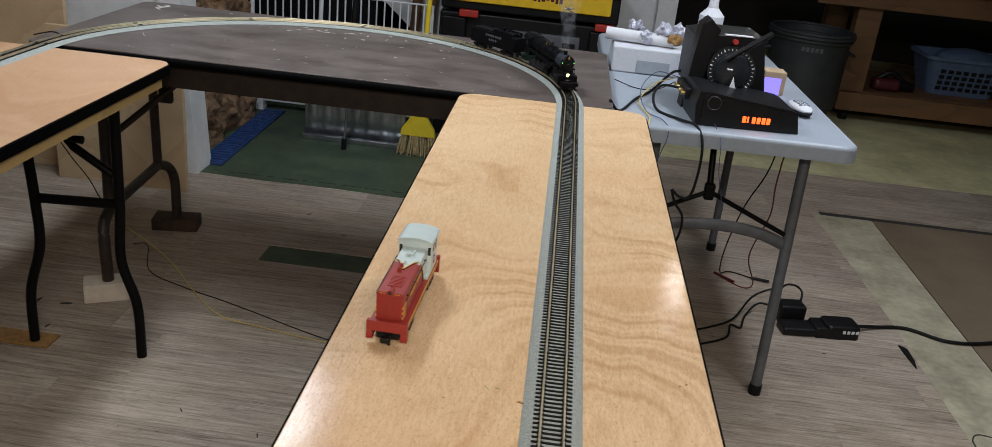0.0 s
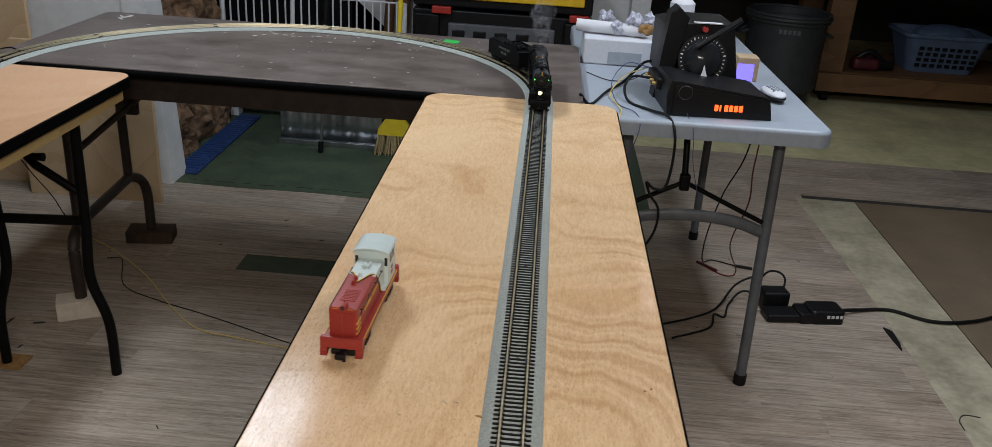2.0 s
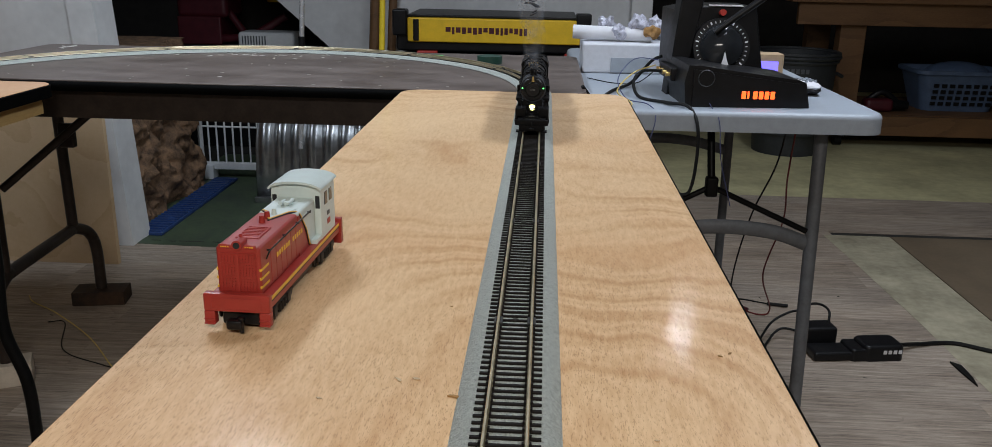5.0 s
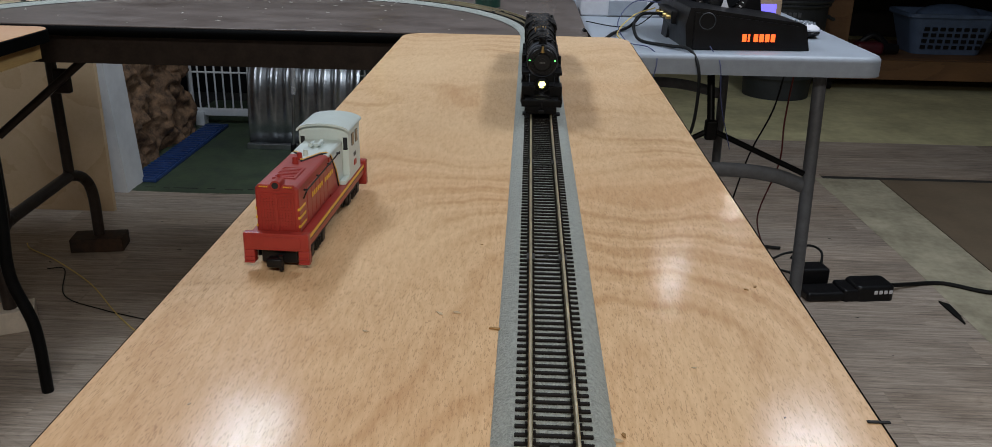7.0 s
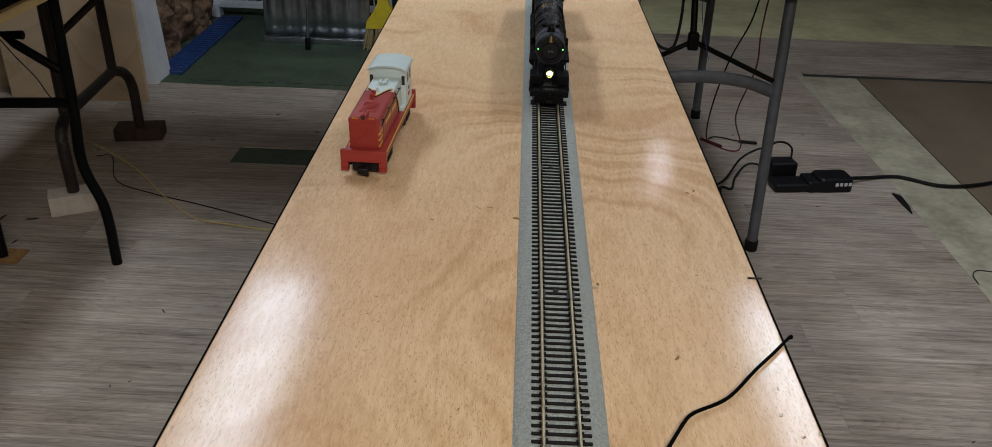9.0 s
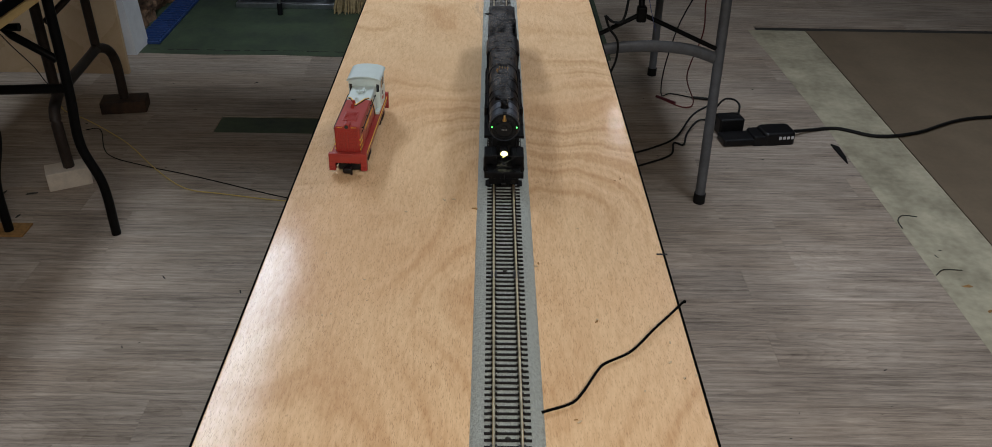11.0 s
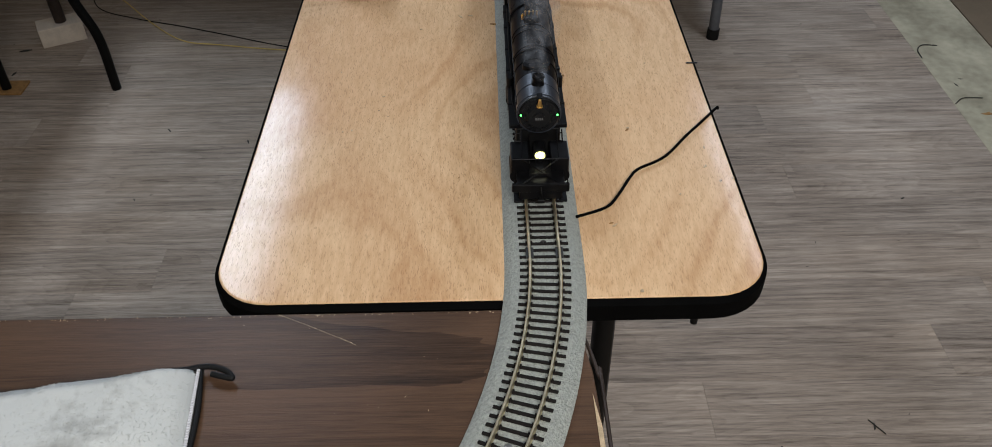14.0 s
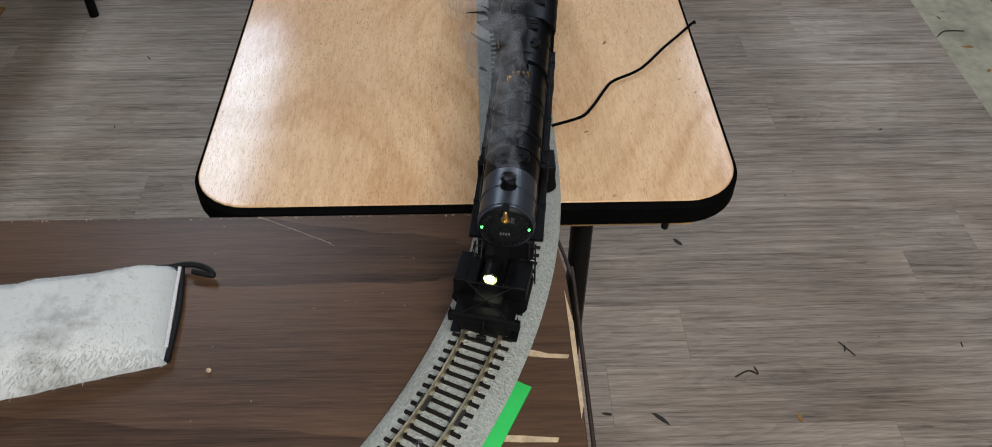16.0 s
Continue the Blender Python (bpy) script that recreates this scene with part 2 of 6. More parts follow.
GREEN_FLOOR = mat("green_floor_paint", (0.052, 0.075, 0.039), 0.3, 7, 0.6, bump=0.15, other=(0.043, 0.063, 0.042))
# Yellowish concrete, its colour raised to stand in for light on the back floor.
CONCRETE = mat("yellowed_concrete", (0.58, 0.54, 0.31), 0.14, 4, 0.75, bump=0.2, other=(0.47, 0.43, 0.245))
STRIP = mat("pale_adhesive_strip", (0.44, 0.40, 0.285), 0.18, 7, 0.75, bump=0.25, other=(0.32, 0.285, 0.195))
BOARD = mat("brown_hardboard", (0.175, 0.13, 0.083), 0.12, 9, 0.7, bump=0.1)
BLACK_EDGE = mat("black_vinyl_edge", (0.002, 0.002, 0.002), 0.3, 40, 0.7, spec=0.03)
BLACK_STEEL = mat("brown_black_enamelled_steel", (0.034, 0.024, 0.019), 0.3, 30, 0.45, bump=0.08, spec=0.3)
BLACK_STEEL_FRONT = mat("black_enamelled_steel", (0.004, 0.004, 0.004), 0.3, 30, 0.42, bump=0.08, spec=0.12)
GREY_STEEL = mat("grey_enamelled_steel", (0.10, 0.105, 0.115), 0.2, 30, 0.45, bump=0.06)
GREY_PLASTIC = mat("grey_table_plastic", (0.31, 0.345, 0.39), 0.07, 60, 0.45, bump=0.12)
WALL_PAINT = mat("off_white_wall_paint", (0.62, 0.62, 0.62), 0.1, 6, 0.7, bump=0.08)
# For unseen walls: the grey is chosen to hold down bounced light.
LOW_BOUNCE_WALL = mat("grey_low_bounce_wall", (0.34, 0.33, 0.31), 0.1, 6, 0.75, bump=0.08)
# Near-black brown puts the gloom of the unlit alcove and back room into colour.
WALL_DARK = mat("dim_depth_wall", (0.03, 0.026, 0.024), 0.3, 4, 0.85, bump=0.2)
# Unseen ceiling, kept dark so that it throws little light back.
CEILING = mat("low_bounce_ceiling", (0.24, 0.22, 0.20), 0.12, 6, 0.85)
BALLAST = mat("grey_moulded_ballast", (0.36, 0.38, 0.345), 0.24, 380, 0.7, bump=1.0, fine=2, dist=0.0022)
TIE = mat("dark_brown_tie_plastic", (0.009, 0.007, 0.006), 0.3, 200, 0.7, spec=0.15)
RAIL = mat("nickel_rail", (0.88, 0.77, 0.54), 0.1, 60, 0.40, metal=1.0, bump=0.02)
JOINER = mat("dark_rail_joiner", (0.02, 0.02, 0.02), 0.2, 200, 0.5)
BLACK = mat("black_plastic", (0.006, 0.006, 0.007), 0.25, 60, 0.4, bump=0.04, spec=0.3)
RUBBER = mat("black_rubber", (0.006, 0.006, 0.006), 0.25, 60, 0.6, spec=0.25)

# ---- mesh helpers ----


def bm_box(x0, y0, z0, x1, y1, z1, bevel=0.0, seg=2, bm=None):
    bm = bm or bmesh.new()
    r = bmesh.ops.create_cube(bm, size=1.0)
    vs = r["verts"]
    for v in vs:
        v.co = Vector(((x0 + x1) / 2 + v.co.x * (x1 - x0), (y0 + y1) / 2 + v.co.y * (y1 - y0), (z0 + z1) / 2 + v.co.z * (z1 - z0)))
    if bevel:
        es = {e for v in vs for e in v.link_edges}
        bmesh.ops.bevel(bm, geom=list(es), offset=bevel, segments=seg, affect="EDGES", profile=0.5)
    return bm


def bm_cyl(p0, p1, r0, r1=None, seg=20, bm=None, caps=True):
    bm = bm or bmesh.new()
    p0, p1 = Vector(p0), Vector(p1)
    d = p1 - p0
    m = Matrix.Translation((p0 + p1) / 2) @ d.to_track_quat("Z", "Y").to_matrix().to_4x4()
    bmesh.ops.create_cone(bm, cap_ends=caps, segments=seg, radius1=r0, radius2=r0 if r1 is None else r1, depth=d.length, matrix=m)
    return bm


def bm_ball(c, r, scale=(1, 1, 1), bm=None, u=16, v=10):
    bm = bm or bmesh.new()
    bmesh.ops.create_uvsphere(bm, u_segments=u, v_segments=v, radius=r, matrix=Matrix.Translation(c) @ Matrix.Diagonal((*scale, 1)))
    return bm


def bm_prism(outline, z0, z1, bevel=0.0, bm=None, seg=2):
    """An outline in x, y drawn up from z0 to z1."""
    bm = bm or bmesh.new()
    lo = [bm.verts.new((x, y, z0)) for x, y in outline]
    hi = [bm.verts.new((x, y, z1)) for x, y in outline]
    n = len(outline)
    bm.faces.new(lo[::-1]); top = bm.faces.new(hi)
    for i in range(n):
        bm.faces.new((lo[i], lo[(i + 1) % n], hi[(i + 1) % n], hi[i]))
    bm.normal_update()
    if bevel:
        bmesh.ops.bevel(bm, geom=list(top.edges), offset=bevel, segments=seg, affect="EDGES", profile=0.5)
    return bm


def rounded(x0, y0, x1, y1, r, seg=8):
    pts = []
    for cx, cy, a in ((x1 - r, y0 + r, -90), (x1 - r, y1 - r, 0), (x0 + r, y1 - r, 90), (x0 + r, y0 + r, 180)):
        for i in range(seg + 1):
            t = radians(a + 90 * i / seg)
            pts.append((cx + r * math.cos(t), cy + r * math.sin(t)))
    return pts


def spline(points, steps=8):
    """Points of a smooth line through the given ones."""
    p = [Vector(q) for q in points]
    p = [2 * p[0] - p[1]] + p + [2 * p[-1] - p[-2]]
    out = []
    for i in range(1, len(p) - 2):
        for k in range(steps):
            t = k / steps
            out.append(0.5 * (2 * p[i] + (p[i + 1] - p[i - 1]) * t + (2 * p[i - 1] - 5 * p[i] + 4 * p[i + 1] - p[i + 2]) * t * t
                              + (3 * p[i] - p[i - 1] - 3 * p[i + 1] + p[i + 2]) * t ** 3))
    return out + [p[-2]]


def bm_tube(points, r, seg=8, steps=8, bm=None, smooth=True):
    bm = bm or bmesh.new()
    pts = spline(points, steps) if smooth else [Vector(p) for p in points]
    rings = []
    up = Vector((0, 0, 1))
    for i, p in enumerate(pts):
        d = (pts[min(i + 1, len(pts) - 1)] - pts[max(i - 1, 0)]).normalized()
        ref = up if abs(d.z) < 0.95 else Vector((1, 0, 0))
        u = d.cross(ref).normalized()
        if rings and u.dot(last) < 0:
            u = -u
        last = u
        w = d.cross(u)
        rings.append([bm.verts.new(p + r * (math.cos(2 * math.pi * k / seg) * u + math.sin(2 * math.pi * k / seg) * w)) for k in range(seg)])
    for a, b in zip(rings, rings[1:]):
        for k in range(seg):
            bm.faces.new((a[k], a[(k + 1) % seg], b[(k + 1) % seg], b[k]))
    bm.faces.new(rings[0]); bm.faces.new(rings[-1][::-1])
    bmesh.ops.recalc_face_normals(bm, faces=bm.faces[:])
    return bm


def to_mesh(name, bm, material, flat=False):
    me = bpy.data.meshes.new(name)
    bmesh.ops.recalc_face_normals(bm, faces=bm.faces[:])
    bm.to_mesh(me); bm.free()
    if material:
        me.materials.append(material)
    if not flat:
        me.polygons.foreach_set("use_smooth", [True] * len(me.polygons))
        me.set_sharp_from_angle(angle=radians(50))
    return me


def even(ob):
    """Flat faces shade flat, rounded edges shade round."""
    w = ob.modifiers.new("even", "WEIGHTED_NORMAL")
    w.keep_sharp = True
    return ob


def thing(name, bm, material, label, category, group="", kind="", at=None):
    ob = even(new(name, to_mesh(name, bm, material)))
    if at is not None:
        ob.matrix_basis = at
    return tagged(ob, label, category, group, kind)


def empty(name, label, category, at=None, group=""):
    ob = new(name)
    ob.empty_display_size = 0.05
    if at is not None:
        ob.matrix_basis = at
    return tagged(ob, label, category, group)


def part(name, bm, material, parent, label="", at=None):
    ob = even(new(name, to_mesh(name, bm, material)))
    ob.parent = parent
    if at is not None:
        ob.matrix_basis = at
    return tagged(ob, label)


def structure(name, bm, material, label=""):
    return tagged(even(new(name, to_mesh(name, bm, material))), label, kind="structure")


# ---- the room ----


def bm_lean(x0, x1, y0, y1, both=False):
    """A wall piece whose right end leans to the left on its way up."""
    k = -0.135
    bm = bm_prism([(x0, 0), (x1, 0), (x1 + k, 2.16), (x0 + (k if both else 0), 2.16)], -y1, -y0)
    bm.transform(Matrix(((1, 0, 0, 0), (0, 0, -1, 0), (0, 1, 0, 0), (0, 0, 0, 1))))
    return bm


# Ceiling, west and south walls are out of view and limit the bounce.
structure("ceiling", bm_box(-3.4, -3.2, 2.16, 4.3, 7.2, 2.22), CEILING)
structure("wall_west", bm_box(-3.5, -3.2, -0.1, -3.4, 7.2, 2.16), LOW_BOUNCE_WALL)
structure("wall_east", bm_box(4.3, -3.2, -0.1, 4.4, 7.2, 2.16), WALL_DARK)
structure("wall_south", bm_box(-3.5, -3.3, -0.1, 4.4, -3.2, 2.16), LOW_BOUNCE_WALL)
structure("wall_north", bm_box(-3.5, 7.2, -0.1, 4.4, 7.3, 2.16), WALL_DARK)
structure("wall_partition", bm_lean(-3.4, -1.245, 2.87, 2.98), WALL_PAINT, "off-white painted partition wall")
structure("trim_post", bm_lean(-1.245, -1.155, 2.86, 3.0, True), WALL_PAINT, "chipped white painted door post")

structure("ground", bm_box(-3.4, -3.2, -0.1, 4.3, 7.2, -0.008), UNDERLAY)
PLANK_W, PLANK_Y0 = 0.1275, 2.18
structure("floor_green_edge", bm_prism([(-1.16, 2.885), (-0.9, 2.876), (-0.62, 2.884), (-0.3, 2.872), (0.1, 2.879), (0.4, 2.874), (0.745, 2.88), (0.745, 2.95), (-1.16, 2.95)], -0.001, 0.0014), GREEN_FLOOR, "ragged green paint over the plank edge")
structure("floor_green", bm_box(-1.35, 2.953, -0.008, 0.75, 4.35, -0.002), GREEN_FLOOR, "green painted concrete floor")
structure("floor_concrete", bm_box(0.75, 3.842, -0.008, 4.3, 7.2, -0.001), CONCRETE, "yellowish bare concrete floor")
structure("floor_strip", bm_prism([(1.427, -3.2), (1.648, -3.2), (1.648, 3.27), (1.395, 3.27), (1.412, 2.9), (1.427, 2.4)], -0.008, 0.0006), STRIP, "pale strip of old floor adhesive")
structure("floor_hardboard", bm_box(1.652, -3.2, -0.008, 4.3, 3.27, 0.001), BOARD, "brown hardboard floor panel")
structure("floor_patch", bm_box(-0.67, 2.182, -0.008, -0.02, 2.306, -0.004), GREEN_FLOOR, "green floor where a plank is missing")

# ---- tables ----


def plywood_table():
    tb = empty("folding_table", "long narrow folding table with varnished plywood top and black edge", "table", pose(0, 0, 0))
    W, L = 0.457, 1.742
    part("tabletop", bm_prism(rounded(0.003, 0.003, W - 0.003, L - 0.003, 0.047), T - 0.019, T, 0.0015), PLY, tb, "varnished plywood top")
    ring = bmesh.new()
    a, b = rounded(-0.0004, -0.003, W + 0.0004, L + 0.001, 0.053), rounded(0.0032, 0.0032, W - 0.0032, L - 0.0032, 0.0468)
    loops = [[ring.verts.new((x, y, z)) for x, y in pts] for pts, z in ((b, T - 0.0012), (a, T - 0.004), (a, T - 0.0205), (b, T - 0.0225))]
    for p, q in zip(loops, loops[1:]):
        for i in range(len(p)):
            ring.faces.new((p[i], p[(i + 1) % len(p)], q[(i + 1) % len(p)], q[i]))
    part("edge_band", ring, BLACK_EDGE, tb, "black vinyl edge band")
    part("apron", bm_box(0.03, 0.04, T - 0.065, W - 0.03, L - 0.04, T - 0.0195), PINE, tb, "pine apron under the top")
    part("bolt", bm_cyl((0.393, 0.006, T - 0.034), (0.393, 0.006, T - 0.022), 0.0032, seg=8), BLACK_STEEL_FRONT, tb)
    for y in (0.22, L - 0.22):
        part("brace", bm_tube([(0.097, y, 0.35), (W - 0.097, y, 0.35)], 0.011, smooth=False), BLACK_STEEL_FRONT, tb)
        for x in (0.097, W - 0.097):
            part("leg", bm_tube([(x, y, T - 0.066), (x, y, 0.0)], 0.0135, smooth=False), BLACK_STEEL_FRONT, tb)
    return tb


plywood_table()


def left_table():
    x0, y0, x1, y1 = -1.47, -0.12, -0.705, 1.708
    tb = empty("folding_table", "folding table with plywood top, black edge and bent steel legs", "table", pose(0, 0, 0))
    part("tabletop", bm_prism(rounded(x0 + 0.003, y0 + 0.003, x1 - 0.003, y1 - 0.003, 0.037), T - 0.019, T, 0.0015), PLY_RED, tb, "reddish varnished plywood top")
    ring = bmesh.new()
    a, b = rounded(x0, y0, x1, y1, 0.04), rounded(x0 + 0.0032, y0 + 0.0032, x1 - 0.0032, y1 - 0.0032, 0.0368)
    loops = [[ring.verts.new((x, y, z)) for x, y in pts] for pts, z in ((b, T - 0.0015), (a, T - 0.003), (a, T - 0.026), (b, T - 0.027))]
    for p, q in zip(loops, loops[1:]):
        for i in range(len(p)):
            ring.faces.new((p[i], p[(i + 1) % len(p)], q[(i + 1) % len(p)], q[i]))
    part("edge_band", ring, BLACK_EDGE, tb, "black vinyl edge band")
    part("apron", bm_box(x0 + 0.03, y0 + 0.03, T - 0.06, x1 - 0.022, y1 - 0.03, T - 0.0195), PINE, tb, "pine apron under the top")
    return tb


LEFT = left_table()


def left_legs(tb):
    """The bent pair of legs under the end of the table, with its bar and folding brace."""
    for pts in (((-1.022, 0.70), (-1.012, 0.52), (-1.006, 0.40), (-1.008, 0.285), (-1.046, 0.152), (-1.052, 0.0)), ((-0.786, 0.70), (-0.790, 0.43), (-0.797, 0.275), (-0.764, 0.153), (-0.761, 0.0))):
        part("leg", bm_tube([(x, 1.549, z) for x, z in pts], 0.0125, seg=12), BLACK_STEEL_FRONT, tb, "bent black steel leg")
        x = pts[0][0]
        part("leg_hinge", bm_box(x - 0.03, 1.52, 0.68, x + 0.03, 1.57, 0.70), BLACK_STEEL_FRONT, tb)
    part("crossbar", bm_tube([(-1.008, 1.549, 0.418), (-0.79, 1.549, 0.428)], 0.013, smooth=False), BLACK_STEEL_FRONT, tb)
    part("folding_brace", bm_tube([(-0.870, 1.549, 0.583), (-0.915, 1.549, 0.582), (-0.892, 1.549, 0.562), (-0.80, 1.549, 0.503)], 0.0105, smooth=False), BLACK_STEEL_FRONT, tb)


left_legs(LEFT)


def dark_table():
    x0, y0, x1, y1 = -1.115, 1.747, 0.378, 2.42
    tb = empty("folding_table", "old folding table with worn dark brown top and steel frame", "table", pose(0, 0, 0))
    part("tabletop", bm_prism(rounded(x0, y0, x1, y1, 0.03), T - 0.022, T - 0.001, 0.002), DARK_TOP, tb, "worn dark brown laminate top")
    part("edge_band", bm_tube([(x0 + 0.03, y0 - 0.001, T - 0.014), (x1 - 0.03, y0 - 0.001, T - 0.014)], 0.0105, smooth=False), BLACK_EDGE, tb)
    part("apron", bm_box(x0 + 0.03, y0 + 0.022, T - 0.085, x1 - 0.03, y0 + 0.028, T - 0.0225), BLACK_STEEL, tb, "dark steel apron rail")
    part("apron", bm_box(x0 + 0.03, y1 - 0.028, T - 0.085, x1 - 0.03, y1 - 0.022, T - 0.0225), BLACK_STEEL, tb)
    for y, q, xt, xb, xf in ((1.90, -1, -1.005, -1.010, -0.990), (2.28, 1, -1.045, -1.040, -1.018)):
        part("leg", bm_tube([(xt, y, T - 0.024), (xb, y, 0.245)], 0.0145, smooth=False, seg=12), BLACK_STEEL, tb)
        part("foot", bm_tube([(xb, y - q * 0.02, 0.25), (xb + 0.002, y, 0.25), (xb + 0.010, y + q * 0.055, 0.225), (xf - 0.002, y + q * 0.075, 0.17), (xf, y + q * 0.075, 0.057 if q < 0 else 0.043)], 0.016, seg=12), BLACK_STEEL, tb)
    part("stretcher", bm_tube([(-1.010, 1.9, 0.25), (-1.040, 2.28, 0.25)], 0.016, smooth=False, seg=12), BLACK_STEEL, tb)
    part("diagonal_brace", bm_tube([(-1.005, 1.93, 0.46), (-0.72, 2.1, T - 0.03)], 0.010, smooth=False), BLACK_STEEL, tb)
    part("brace_bracket", bm_box(-0.905, 2.025, 0.545, -0.865, 2.045, 0.605, 0.005), BLACK_STEEL, tb)
    for y in (1.90, 2.28):
        part("leg", bm_tube([(0.22, y, T - 0.024), (0.22, y, 0.0)], 0.0145, smooth=False, seg=12), BLACK_STEEL, tb)
    return tb


dark_table()


def brown_table():
    x0, y0, x1, y1 = -1.5, -0.76, 0.303, -0.006
    tb = empty("folding_table", "old folding table with chipped walnut laminate top", "table", pose(0, 0, 0))
    part("tabletop", bm_prism([(x0, y0), (x1, y0), (x1, -0.12), (x1 - 0.002, -0.07), (x1 - 0.008, -0.03), (x1 - 0.02, y1), (x0, y1)], T - 0.02, T - 0.002, 0.0015), WALNUT, tb, "dark walnut laminate top")
    part("edge_strip", bm_tube([(x1 - 0.006, -0.028, T - 0.006), (x1 + 0.002, -0.07, T - 0.006), (x1 + 0.004, -0.13, T - 0.006), (x1 + 0.003, y0, T - 0.006)], 0.0015), BLACK_STEEL, tb)
    part("apron", bm_box(x0 + 0.03, y0 + 0.03, T - 0.07, x1 - 0.02, y1 - 0.03, T - 0.0205), BLACK_STEEL, tb)
    for x in (-1.3, 0.243):
        for y in (-0.66, -0.055):
            part("leg", bm_tube([(x, y, T - 0.03), (x, y, 0.0)], 0.0165, smooth=False, seg=12), BLACK_STEEL_FRONT, tb)
    return tb


brown_table()


def grey_table():
    tb = empty("plastic_table", "grey moulded plastic folding table with steel legs", "table", pose(0.994, 1.765, 0, 0, 0, 1.0))
    z = 0.724
    part("tabletop", bm_prism(rounded(-0.61, 0, 0, 1.22, 0.045), z - 0.042, z, 0.012, seg=4), GREY_PLASTIC, tb, "grey textured plastic top")
    for y, foot, xs in ((0.09, 0.002, (-0.50, -0.115)), (1.05, 0.975, (-0.50, -0.09))):
        for x in xs:
            part("leg", bm_tube([(x + 0.012, y, z - 0.043), (x, foot, 0.02)], 0.0145, smooth=False, seg=12), GREY_STEEL, tb)
            part("foot_cap", bm_cyl((x, foot, 0.0), (x, foot, 0.03), 0.017), RUBBER, tb)
        yb = foot + (y - foot) * 0.62
        bar = bm_tube([(xs[0], yb, 0.425), (-0.42, yb, 0.452), (-0.30, yb, 0.462), (-0.19, yb, 0.452), (xs[1] + 0.007, yb, 0.425)], 0.0165)
        for v in bar.verts:
            v.co.y = yb + (v.co.y - yb) * 0.55
        part("leg_bar", bar, GREY_STEEL, tb, "flattened arched leg bar")
    hub = (-0.335, 0.056, 0.552)
    for end in ((-0.495, 0.052, 0.470), (-0.122, 0.052, 0.458)):
        part("folding_brace", bm_tube([hub, end], 0.0065, smooth=False), BLACK_STEEL_FRONT, tb, "thin black folding brace")
    part("brace_post", bm_tube([hub, (-0.338, 0.10, z - 0.043)], 0.0085, smooth=False), BLACK_STEEL_FRONT, tb)
    part("brace_knuckle", bm_box(hub[0] - 0.013, hub[1] - 0.012, hub[2] - 0.022, hub[0] + 0.013, hub[1] + 0.012, hub[2] + 0.022, 0.005), BLACK_STEEL_FRONT, tb)
    return tb


grey_table()

# ---- the track ----
XT, YN, YF, RN, RF = 0.272, 0.045, 1.70, 0.508, 0.657
S_NEAR, S_FAR = YN - RN * 0.95, YF + RF * math.pi


def track_point(s):
    """Place and heading of the track's middle line at s metres along it; s is y on the straight."""
    if s > YF:
        a = (s - YF) / RF
        if a > math.pi:
            return XT - 2 * RF, YF - (s - YF - RF * math.pi), math.pi * 1.5
        return XT - RF + RF * math.cos(a), YF + RF * math.sin(a), math.pi / 2 + a
    if s < YN:
        a = (YN - s) / RN
        return XT - RN + RN * math.cos(a), YN - RN * math.sin(a), math.pi / 2 - a
    return XT, s, math.pi / 2


def sweep(profile, s0, s1, step, bm=None):
    """A profile of (offset to the right of travel away from the camera, height) drawn along the track."""
    bm = bm or bmesh.new()
    n = max(2, int((s1 - s0) / step) + 1)
    rows = []
    for i in range(n):
        x, y, h = track_point(s0 + (s1 - s0) * i / (n - 1))
        rx, ry = math.sin(h), -math.cos(h)
        rows.append([bm.verts.new((x + o * rx, y + o * ry, T + z)) for o, z in profile])
    for a, b in zip(rows, rows[1:]):
        for k in range(len(profile)):
            bm.faces.new((a[k], a[(k + 1) % len(profile)], b[(k + 1) % len(profile)], b[k]))
    bm.faces.new(rows[0]); bm.faces.new(rows[-1])
    return bm


RAIL_Z = 0.0135


